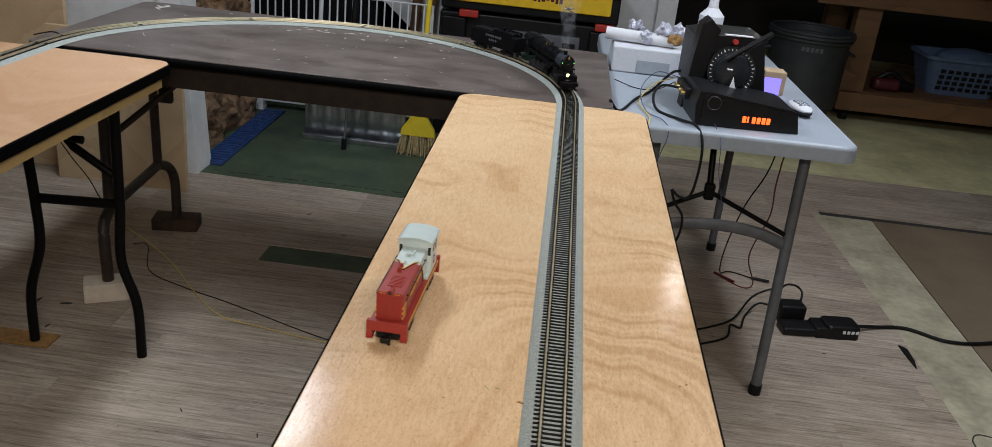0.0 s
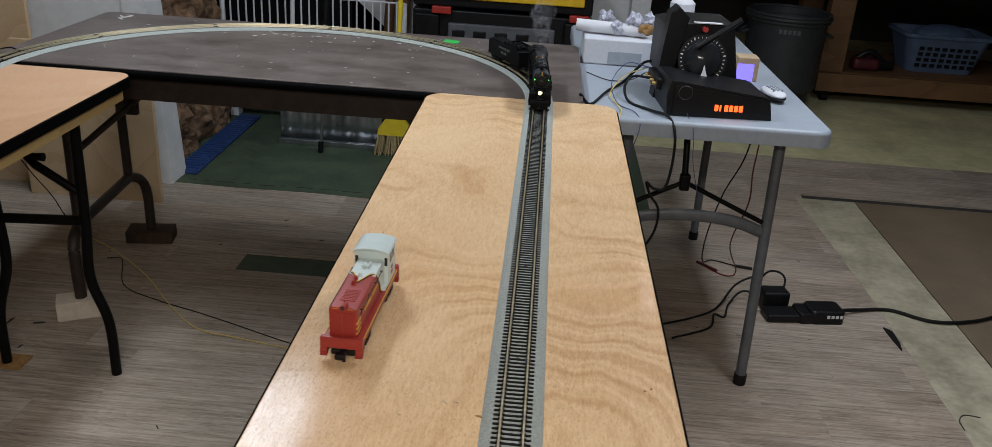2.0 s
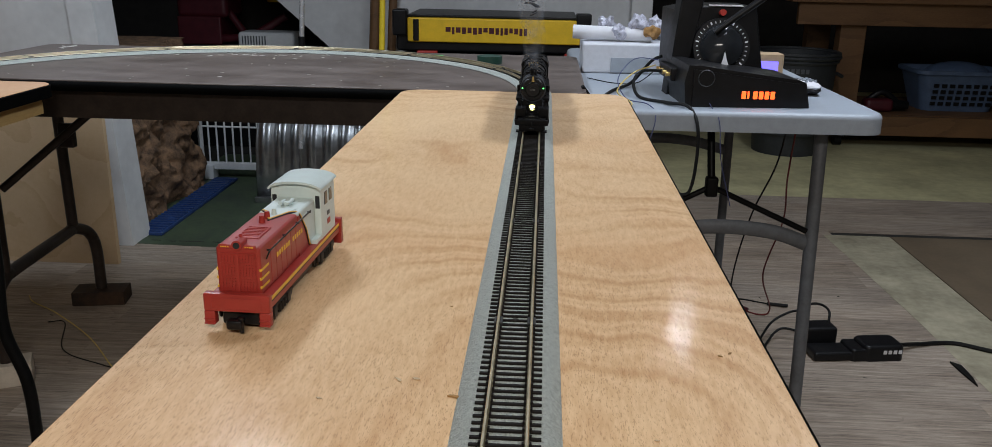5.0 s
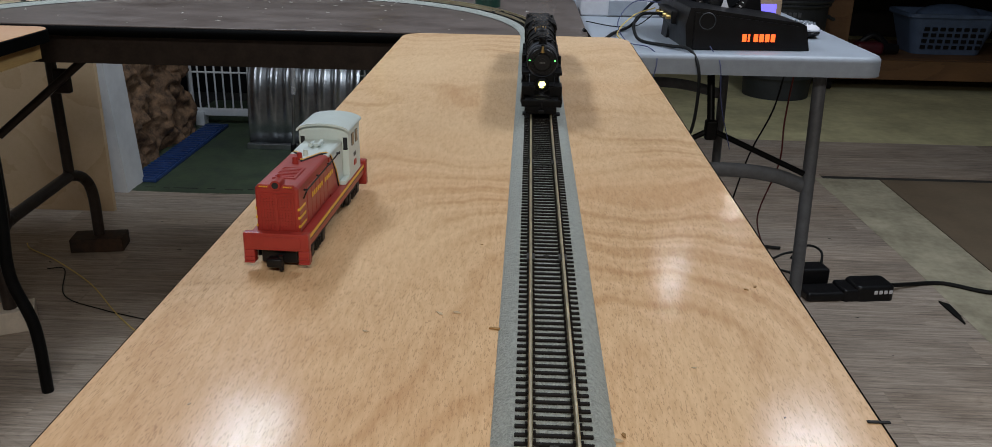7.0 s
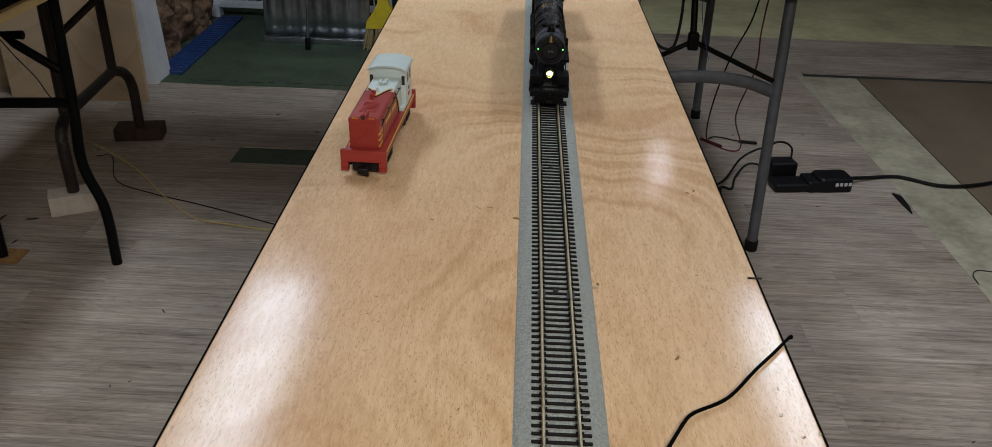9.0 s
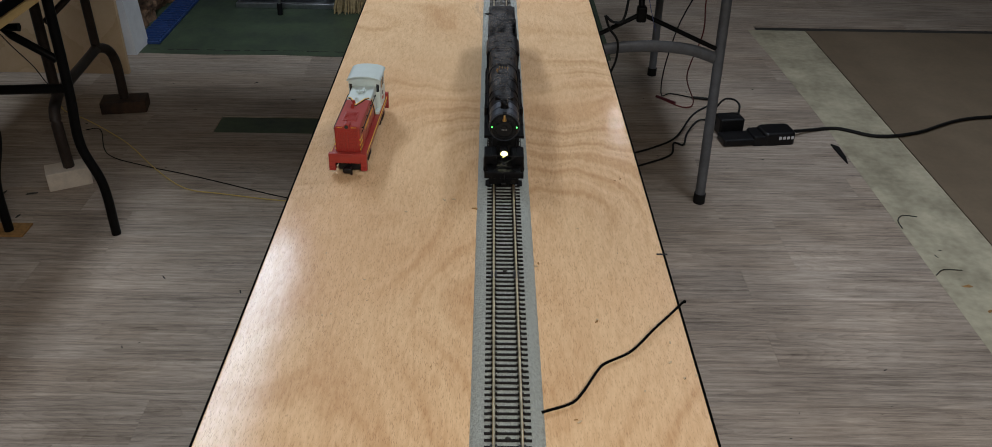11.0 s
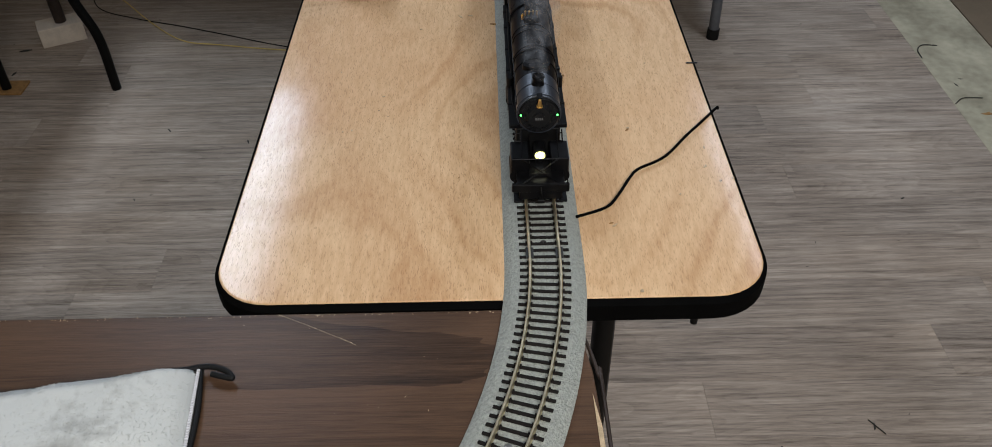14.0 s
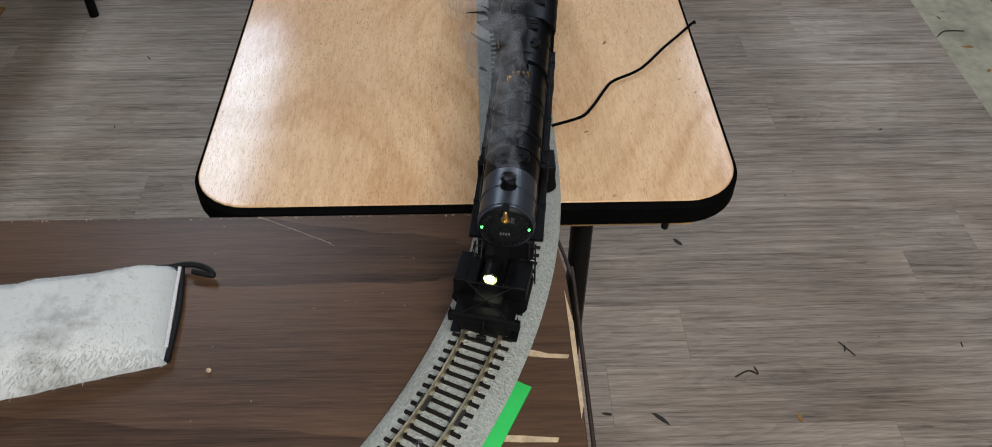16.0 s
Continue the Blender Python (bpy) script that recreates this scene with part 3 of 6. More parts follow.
def track():
    tr = empty("model_railway_track", "grey ballasted model railway track with nickel rails", "track", pose(0, 0, 0))
    s_end = S_FAR + 1.3
    bed = [(-0.033, 0.0003), (0.033, 0.0003), (0.0235, 0.0075), (-0.0235, 0.0075)]
    cuts = [S_NEAR, YN - RN * 0.5, YN] + [YN + 0.254 * k for k in range(1, 7)] + [YF] + [YF + RF * math.pi * k / 6 for k in range(1, 7)] + [s_end]
    cuts = sorted({round(c, 4) for c in cuts})
    for a, b in zip(cuts, cuts[1:]):
        if b - a < 0.05:
            continue
        part("roadbed", sweep(bed, a + 0.0002, b - 0.0002, 0.012), BALLAST, tr)
    for o in (-0.0122, 0.0122):
        prof = [(o - 0.0015, 0.0085), (o + 0.0015, 0.0085), (o + 0.0006, 0.0105), (o + 0.0010, 0.0122), (o + 0.0010, RAIL_Z - 0.0005), (o + 0.0006, RAIL_Z), (o - 0.0006, RAIL_Z), (o - 0.0010, RAIL_Z - 0.0005), (o - 0.0010, 0.0122), (o - 0.0006, 0.0105)]
        part("rail", sweep(prof, S_NEAR, s_end, 0.012), RAIL, tr, "nickel silver rail")
    one = bm_box(-0.0205, -0.0014, 0.006, 0.0205, 0.0014, 0.0088, 0.0004, 1)
    for o in (-0.0122, 0.0122):
        for q in (-1, 1):
            bm_box(o + q * 0.0021 - 0.0007, -0.0012, 0.0087, o + q * 0.0021 + 0.0007, 0.0012, 0.0104, bm=one)
    tie_me = to_mesh("tie", one, TIE, flat=True)
    far_ties = bmesh.new()
    s = S_NEAR + 0.004
    made = 0
    while s < s_end:
        x, y, h = track_point(s)
        if made < 290:
            ob = new("tie", tie_me)
            ob.parent = tr
            ob.matrix_basis = Matrix.Translation((x, y, T)) @ Matrix.Rotation(h - math.pi / 2, 4, "Z")
            made += 1
        else:
            b = bm_box(-0.0205, -0.0014, 0.006, 0.0205, 0.0014, 0.0088)
            b.transform(Matrix.Translation((x, y, T)) @ Matrix.Rotation(h - math.pi / 2, 4, "Z"))
            me = bpy.data.meshes.new("tmp"); b.to_mesh(me); b.free(); far_ties.from_mesh(me); bpy.data.meshes.remove(me)
        s += 0.00794
    tagged(part("far_ties", far_ties, TIE, tr), kind="stuff")
    for c in cuts[1:-1]:
        x, y, h = track_point(c)
        for o in (-0.0122, 0.0122):
            j = bm_box(o - 0.0032, -0.006, 0.0094, o + 0.0032, 0.006, 0.0115, 0.0005, 1)
            part("rail_joiner", j, JOINER, tr, at=Matrix.Translation((x, y, T)) @ Matrix.Rotation(h - math.pi / 2, 4, "Z"))
    return tr


track()

# ---- the trains ----


def flip_prism(outline, y0, y1, bevel=0.0):
    """An outline in x, z drawn from y0 to y1."""
    bm = bm_prism(outline, -y1, -y0, bevel)
    bm.transform(Matrix(((1, 0, 0, 0), (0, 0, -1, 0), (0, 1, 0, 0), (0, 0, 0, 1))))
    return bm


LOCO_BLACK = mat("satin_black_cast_metal", (0.003, 0.003, 0.0037), 0.3, 120, 0.46, bump=0.06, spec=0.13)
GRAPHITE = mat("graphite_smokebox", (0.048, 0.055, 0.069), 0.15, 120, 0.38, metal=0.4, bump=0.05)
SOOT = mat("sooty_black_frame", (0.004, 0.004, 0.004), 0.3, 120, 0.6, spec=0.2)
BRASS = mat("polished_brass", (0.75, 0.52, 0.2), 0.1, 90, 0.28, metal=1.0, bump=0.02)
DOOR_GREY = mat("charcoal_smokebox_front", (0.006, 0.0065, 0.0078), 0.2, 120, 0.45, bump=0.05, spec=0.3)
WHEEL_STEEL = mat("dark_wheel_steel", (0.06, 0.06, 0.062), 0.2, 90, 0.35, metal=0.8)
HEAD_GLOW = glow("headlight_glow", (1.0, 0.95, 0.62), 14.0)
# Emits by itself to paint the yellow-green fringe around the bright lens.
RIM_GLOW = glow("headlight_rim_glow", (0.78, 0.80, 0.22), 0.9)
GREEN_GLOW = glow("green_marker_glow", (0.12, 1.0, 0.15), 3.0)
TENDER_MARK = mat("dull_grey_lettering", (0.10, 0.10, 0.10), 0.1, 90, 0.6, bump=0)
RED = mat("satin_red_plastic", (0.32, 0.030, 0.022), 0.1, 60, 0.36, bump=0.03)
CREAM = mat("greyish_white_plastic", (0.57, 0.645, 0.62), 0.05, 60, 0.4, bump=0.03)
YELLOW = mat("yellow_stripe_paint", (0.72, 0.42, 0.04), 0.1, 90, 0.45, bump=0)
GLASS_DARK = mat("dark_cab_window", (0.02, 0.022, 0.025), 0.1, 60, 0.1, bump=0)


def wheelset(name, parent, x, r, width=0.0245):
    bm = bm_cyl((0, -width / 2 - 0.001, 0), (0, width / 2 + 0.001, 0), 0.002, seg=8)
    for s in (-1, 1):
        y = s * width / 2
        bm_cyl((0, y - 0.0014, 0), (0, y + 0.0014, 0), r, seg=24, bm=bm)
        bm_cyl((0, y - s * 0.0022, 0), (0, y - s * 0.0014, 0), r + 0.0008, seg=24, bm=bm)
        bm_box(-0.002, y + s * 0.0014 - 0.0006, -r * 0.9, 0.002, y + s * 0.0014 + 0.0006, r * 0.9, bm=bm)
        bm_box(-r * 0.9, y + s * 0.0014 - 0.0006, -0.002, r * 0.9, y + s * 0.0014 + 0.0006, 0.002, bm=bm)
    return part(name, bm, WHEEL_STEEL, parent, at=pose(x, 0, r))


def steam_locomotive():
    lo = empty("steam_locomotive", "black articulated model steam locomotive with lit headlight on rails", "model locomotive")
    zb, rb = 0.0590, 0.0194
    boiler = bm_cyl((-0.215, 0, zb), (-0.022, 0, zb), rb, seg=40)
    bm_cyl((-0.215, 0, zb + 0.0015), (-0.15, 0, zb + 0.001), rb + 0.0015, rb + 0.0004, seg=40, bm=boiler)
    for x in (-0.19, -0.15, -0.11, -0.07, -0.045):
        part("boiler_band", bm_cyl((x - 0.0012, 0, zb), (x + 0.0012, 0, zb), rb + (0.0006 if x > -0.15 else 0.0020), seg=40), LOCO_BLACK, lo)
    part("boiler", boiler, LOCO_BLACK, lo, "sooty black boiler")
    smoke = bm_cyl((-0.0225, 0, zb), (0.017, 0, zb), rb - 0.0002, seg=40)
    for x in (-0.004, 0.014):
        bm_cyl((x - 0.0008, 0, zb), (x + 0.0008, 0, zb), rb + 0.0004, seg=40, bm=smoke)
    part("smokebox", smoke, GRAPHITE, lo, "blue-grey graphite smokebox")
    door = bm_cyl((0.0165, 0, zb), (0.0195, 0, zb), rb - 0.001, rb - 0.003, seg=36)
    bm_cyl((0.019, 0, zb), (0.0225, 0, zb), 0.0125, 0.010, seg=30, bm=door)
    bm_cyl((0.022, 0, zb), (0.0238, 0, zb), 0.0052, seg=20, bm=door)
    for i in range(22):
        a = 2 * math.pi * i / 22
        bm_ball((0.0202, 0.0148 * math.cos(a), zb + 0.0148 * math.sin(a)), 0.0008, bm=door, u=6, v=4)
    for i in range(14):
        a = 2 * math.pi * i / 14
        bm_box(0.020, 0.0118 * math.cos(a) - 0.001, zb + 0.0118 * math.sin(a) - 0.001, 0.0222, 0.0118 * math.cos(a) + 0.001, zb + 0.0118 * math.sin(a) + 0.001, bm=door)
    dr = part("smokebox_door", door, DOOR_GREY, lo, "charcoal smokebox door with bolts")
    plate = bmesh.new()
    for k in range(4):
        bm_box(0.0238, -0.0034 + k * 0.0018, zb - 0.0011, 0.0241, -0.0022 + k * 0.0018, zb + 0.0011, bm=plate)
    part("plate_bars", plate, TENDER_MARK, dr)
    stack = bm_cyl((-0.003, 0, zb + rb - 0.003), (-0.003, 0, zb + rb + 0.002), 0.0062, 0.0048, seg=24)
    bm_cyl((-0.003, 0, zb + rb + 0.001), (-0.003, 0, zb + rb + 0.0065), 0.0044, 0.0050, seg=24, bm=stack, caps=False)
    bm_cyl((-0.003, 0, zb + rb + 0.0062), (-0.003, 0, zb + rb + 0.0076), 0.0056, 0.0054, seg=24, bm=stack, caps=False)
    bm_cyl((-0.003, 0, zb + rb + 0.0062), (-0.003, 0, zb + rb + 0.0076), 0.0041, 0.0041, seg=24, bm=stack, caps=False)
    part("chimney", stack, LOCO_BLACK, lo)
    bz = zb + rb - 0.0062
    bell = bm_cyl((0.0235, 0, bz), (0.0235, 0, bz + 0.0055), 0.0022, 0.0014, seg=16)
    bm_cyl((0.0235, 0, bz - 0.0006), (0.0235, 0, bz + 0.0003), 0.0030, seg=16, bm=bell)
    bm_ball((0.0235, 0, bz + 0.0055), 0.0016, bm=bell, u=10, v=6)
    bm_cyl((0.0235, 0, bz + 0.0055), (0.0235, 0, bz + 0.0085), 0.0006, seg=8, bm=bell)
    part("bell", bell, BRASS, lo, "polished brass bell")
    part("bell_bracket", bm_box(0.017, -0.0022, bz + 0.0078, 0.0245, 0.0022, bz + 0.0086), LOCO_BLACK, lo)
    for s in (-1, 1):
        m = bm_cyl((0.017, s * 0.0158, zb + 0.0020), (0.0205, s * 0.0158, zb + 0.0020), 0.0022, seg=12)
        mk = part("marker_lamp", m, LOCO_BLACK, lo)
        part("lens", bm_ball((0.0206, s * 0.0158, zb + 0.0020), 0.0010, bm=None, u=10, v=6), GREEN_GLOW, mk, "glowing green lens")
    # oval hatches, domes and valves along the top
    for x, w, h in ((-0.034, 0.0125, 0.008), (-0.175, 0.0135, 0.009)):
        d = bmesh.new()
        pts = [(x + h * math.cos(2 * math.pi * i / 28), w * math.sin(2 * math.pi * i / 28)) for i in range(28)]
        bm_prism(pts, zb + rb * 0.72, zb + rb + 0.0012, 0.001, bm=d)
        for s in (-1, 1):
            bm_cyl((x, s * 0.006, zb + rb + 0.001), (x, s * 0.006, zb + rb + 0.0022), 0.0016, seg=12, bm=d)
        part("dome", d, LOCO_BLACK, lo)
    d = bm_ball((-0.118, 0, zb + rb - 0.001), 0.008, (1, 1, 0.62))
    bm_cyl((-0.141, 0, zb + rb - 0.003), (-0.141, 0, zb + rb + 0.0045), 0.0058, 0.005, seg=20, bm=d)
    part("dome", d, LOCO_BLACK, lo)
    for k in range(4):
        y = -0.0054 + 0.0036 * k
        v = bm_cyl((-0.1285, y, zb + rb - 0.002), (-0.1285, y, zb + rb + 0.0028), 0.0008, seg=8)
        bm_ball((-0.1285, y, zb + rb + 0.0032), 0.0012, bm=v, u=8, v=6)
        part("safety_valve", v, BRASS, lo, "small brass safety valve")
    w = bm_cyl((-0.1225, -0.0085, zb + rb - 0.004), (-0.1225, -0.0085, zb + rb + 0.004), 0.0009, seg=8)
    bm_cyl((-0.1225, -0.0085, zb + rb), (-0.1225, -0.0085, zb + rb + 0.003), 0.0016, seg=10, bm=w)
    part("whistle", w, BRASS, lo, "brass whistle")
    for s in (-1, 1):
        part("running_board", bm_box(-0.215, min(s * 0.0155, s * 0.0255), 0.0412, 0.012, max(s * 0.0155, s * 0.0255), 0.0450, 0.0004, 1), LOCO_BLACK, lo)
        rail = bm_tube([(0.012, s * 0.0192, zb + 0.0075), (-0.21, s * 0.0210, zb + 0.0085)], 0.0004, seg=5, smooth=False)
        for k in range(9):
            bm_ball((0.01 - 0.026 * k, s * (0.0192 + 0.0002 * k), zb + 0.0076), 0.0008, bm=rail, u=6, v=4)
        part("handrail", rail, LOCO_BLACK, lo)
        pipe = bm_tube([(-0.005, s * 0.019, 0.047), (-0.03, s * 0.0215, 0.046), (-0.07, s * 0.021, 0.047), (-0.12, s * 0.0215, 0.046), (-0.2, s * 0.0215, 0.048)], 0.0011, seg=6)
        part("pipework", pipe, LOCO_BLACK, lo)
        part("air_tank", bm_cyl((-0.035, s * 0.0215, 0.0345), (-0.095, s * 0.0215, 0.0345), 0.0042, seg=14), LOCO_BLACK, lo)
        ap = bm_cyl((-0.052, s * 0.023, 0.041), (-0.052, s * 0.023, 0.055), 0.003, seg=10)
        bm_cyl((-0.060, s * 0.023, 0.041), (-0.060, s * 0.023, 0.053), 0.0026, seg=10, bm=ap)
        part("air_pump", ap, LOCO_BLACK, lo)
    for x in (-0.062, -0.098, -0.160, -0.198):
        saddle_pipe = bm_tube([(x, -0.0198, zb + 0.004), (x, -0.0150, zb + 0.0138), (x, 0, zb + 0.0206 + (0.0014 if x < -0.15 else 0)), (x, 0.0150, zb + 0.0138), (x, 0.0198, zb + 0.004)], 0.0005, seg=5)
        part("sand_pipe", saddle_pipe, LOCO_BLACK, lo)
    hatch = bm_box(-0.092, -0.0062, zb + rb - 0.0015, -0.074, 0.0062, zb + rb + 0.0018, 0.0008, 1)
    for y in (-0.0042, 0.0, 0.0042):
        bm_box(-0.0905, y - 0.0006, zb + rb + 0.0016, -0.0755, y + 0.0006, zb + rb + 0.0024, bm=hatch)
    part("top_hatch", hatch, LOCO_BLACK, lo)
    for x in (-0.204, -0.196):
        part("turret_cover", bm_box(x - 0.0028, -0.010, zb + rb - 0.001, x + 0.0028, 0.010, zb + rb + 0.0032, 0.0008, 1), LOCO_BLACK, lo)
    for s in (-1, 1):
        ladder = bm_tube([(0.016, s * 0.0205, 0.043), (0.034, s * 0.0215, 0.0225)], 0.0006, seg=5, smooth=False)
        bm_tube([(0.016, s * 0.0160, 0.043), (0.034, s * 0.0170, 0.0225)], 0.0006, seg=5, smooth=False, bm=ladder)
        for k in range(4):
            u = (k + 0.5) / 4
            bm_tube([(0.016 + 0.018 * u, s * 0.0205, 0.043 - 0.0205 * u), (0.016 + 0.018 * u, s * 0.0160, 0.043 - 0.0205 * u)], 0.0005, seg=5, smooth=False, bm=ladder)
        part("front_ladder", ladder, LOCO_BLACK, lo)
        for x, w in ((-0.022, 0.0012), (-0.083, 0.003), (-0.121, 0.0012), (-0.168, 0.004), (-0.199, 0.0012)):
            part("bracket", bm_box(x - w, min(s * 0.0185, s * 0.0259), 0.0385, x + w, max(s * 0.0185, s * 0.0259), 0.0458, 0.0003, 1), LOCO_BLACK, lo)
    hoop = bm_tube([(0.0205, -0.0168, zb - 0.006), (0.0205, -0.0176, zb + 0.004), (0.0205, -0.012, zb + 0.0140), (0.0205, 0, zb + 0.0178), (0.0205, 0.012, zb + 0.0140), (0.0205, 0.0176, zb + 0.004), (0.0205, 0.0168, zb - 0.006)], 0.0004, seg=5)
    part("front_handrail", hoop, LOCO_BLACK, lo)
    cab = bmesh.new()
    prof = [(-0.0235, 0.026), (0.0235, 0.026), (0.0235, 0.066), (0.0205, 0.0725), (0.012, 0.0785), (0, 0.0805), (-0.012, 0.0785), (-0.0205, 0.0725), (-0.0235, 0.066)]
    bm_prism(prof, -0.258, -0.214, bm=cab)
    cab.transform(Matrix(((0, 0, 1, 0), (1, 0, 0, 0), (0, 1, 0, 0), (0, 0, 0, 1))))
    cb = part("cab", cab, LOCO_BLACK, lo)
    roof = bm_prism([(p[0] * 1.05, p[1] + 0.0012) for p in prof[2:]] + [(p[0] * 1.02, p[1] - 0.0005) for p in prof[2:]][::-1], -0.268, -0.211)
    roof.transform(Matrix(((0, 0, 1, 0), (1, 0, 0, 0), (0, 1, 0, 0), (0, 0, 0, 1))))
    part("roof", roof, LOCO_BLACK, cb)
    for s in (-1, 1):
        part("roof_hatch", bm_box(-0.250, s * 0.0095 - 0.0045, 0.0785, -0.232, s * 0.0095 + 0.0045, 0.0816, 0.0006, 1), LOCO_BLACK, cb)
        part("window", bm_box(-0.247, s * 0.0237 - 0.0003, 0.052, -0.230, s * 0.0237 + 0.0003, 0.064), GLASS_DARK, cb)
    part("saddle", bm_box(-0.032, -0.0195, 0.024, 0.014, 0.0195, 0.0425, 0.001, 1), SOOT, lo)
    # the two engines under the boiler
    engines = {}
    for name, cx, drivers in (("front_engine", 0.0, (-0.066, -0.039, -0.012, 0.015)), ("rear_engine", -0.14, (-0.041, -0.014, 0.013, 0.040))):
        lo_x, hi_x = (-0.08, 0.055) if cx == 0 else (-0.062, 0.052)
        fr = bm_box(lo_x, -0.0095, 0.006, hi_x, 0.0095, 0.024)
        bm_box(lo_x + 0.02, -0.008, 0.024, hi_x - 0.03, 0.008, 0.038, bm=fr)
        en = part(name, fr, SOOT, lo, "black engine frame", at=pose(cx, 0, 0))
        engines[name] = en, []
        for x in drivers:
            engines[name][1].append((wheelset("driving_wheelset", en, x, 0.0125), x, 0.0125))
        for s in (-1, 1):
            yy = s * 0.0168
            rod = bm_box(drivers[0] - 0.003, yy - 0.0008, 0.0085, drivers[-1] + 0.003, yy + 0.0008, 0.0115)
            bm_box(drivers[1], yy + s * 0.001 - 0.0006, 0.0095, drivers[-1] + 0.022, yy + s * 0.001 + 0.0006, 0.0125, bm=rod)
            part("side_rod", rod, WHEEL_STEEL, en)
            cyl = bmesh.new()
            x0, x1 = (0.021, 0.048) if cx == 0 else (0.046, 0.068)
            bm_box(x0, min(s * 0.009, s * 0.0250), 0.020, x1, max(s * 0.009, s * 0.0250), 0.0345, 0.0012, bm=cyl)
            bm_cyl((x0, s * 0.0185, 0.016), (x1, s * 0.0185, 0.016), 0.0076, seg=18, bm=cyl)
            part("cylinder", cyl, LOCO_BLACK, en)
    en = engines["front_engine"][0]
    engines["front_engine"][1].append((wheelset("leading_wheelset", en, 0.052, 0.0070), 0.052, 0.0070))
    engines["rear_engine"][1].append((wheelset("trailing_wheelset", engines["rear_engine"][0], -0.064, 0.0075), -0.064, 0.0075))
    deck = bm_box(0.030, -0.0205, 0.0195, 0.0655, 0.0205, 0.0212, 0.0004, 1)
    bm_box(0.0625, -0.0245, 0.0125, 0.0665, 0.0245, 0.0205, 0.0006, 1, bm=deck)
    bm_box(0.060, -0.0185, 0.0035, 0.0655, 0.0185, 0.0130, 0.0008, 1, bm=deck)
    for s in (-1, 1):
        bm_box(0.055, s * 0.0195 - 0.0035, 0.002, 0.0675, s * 0.0195 + 0.0035, 0.0042, 0.0004, 1, bm=deck)
        bm_tube([(0.0655, s * 0.023, 0.0205), (0.0655, s * 0.0225, 0.026)], 0.0005, seg=5, smooth=False, bm=deck)
    part("pilot_deck", deck, LOCO_BLACK, en)
    brace = bm_tube([(0.0645, -0.0155, 0.0205), (0.0490, 0.0155, 0.0350)], 0.0005, seg=5, smooth=False)
    bm_tube([(0.0645, 0.0155, 0.0205), (0.0490, -0.0155, 0.0350)], 0.0005, seg=5, smooth=False, bm=brace)
    bm_tube([(0.0490, -0.0160, 0.0350), (0.0490, 0.0160, 0.0350)], 0.0006, seg=5, smooth=False, bm=brace)
    for s in (-1, 1):
        bm_tube([(0.0490, s * 0.0158, 0.0350), (0.024, s * 0.0150, 0.048)], 0.0005, seg=5, smooth=False, bm=brace)
    part("brace", brace, LOCO_BLACK, en)
    hb = bm_cyl((0.030, 0, 0.0360), (0.0445, 0, 0.0360), 0.0056, seg=20)
    bm_cyl((0.0435, 0, 0.0360), (0.0455, 0, 0.0360), 0.0062, seg=20, bm=hb, caps=False)
    bm_box(0.031, -0.003, 0.021, 0.041, 0.003, 0.030, bm=hb)
    part("headlight", hb, LOCO_BLACK, en)
    part("headlight_lens", bm_ball((0.0448, 0, 0.0360), 0.0031, (0.35, 1, 1)), HEAD_GLOW, en, "bright glowing headlight lens")
    part("reflector", bm_cyl((0.0440, 0, 0.0360), (0.0452, 0, 0.0360), 0.0034, 0.0046, seg=24, caps=False), RIM_GLOW, en, "reflector ring glowing as yellow headlight halo")
    cp = bm_box(0.0655, -0.0016, 0.007, 0.0735, 0.0016, 0.0095, 0.0005, 1)
    bm_box(0.0715, -0.0035, 0.0062, 0.0745, 0.0035, 0.0102, 0.0008, 1, bm=cp)
    bm_tube([(0.0668, 0.0, 0.018), (0.069, 0.0005, 0.013), (0.0672, 0.001, 0.006)], 0.0007, seg=6, bm=cp)
    part("coupler", cp, SOOT, en)
    return lo, engines


LOCO, ENGINES = steam_locomotive()


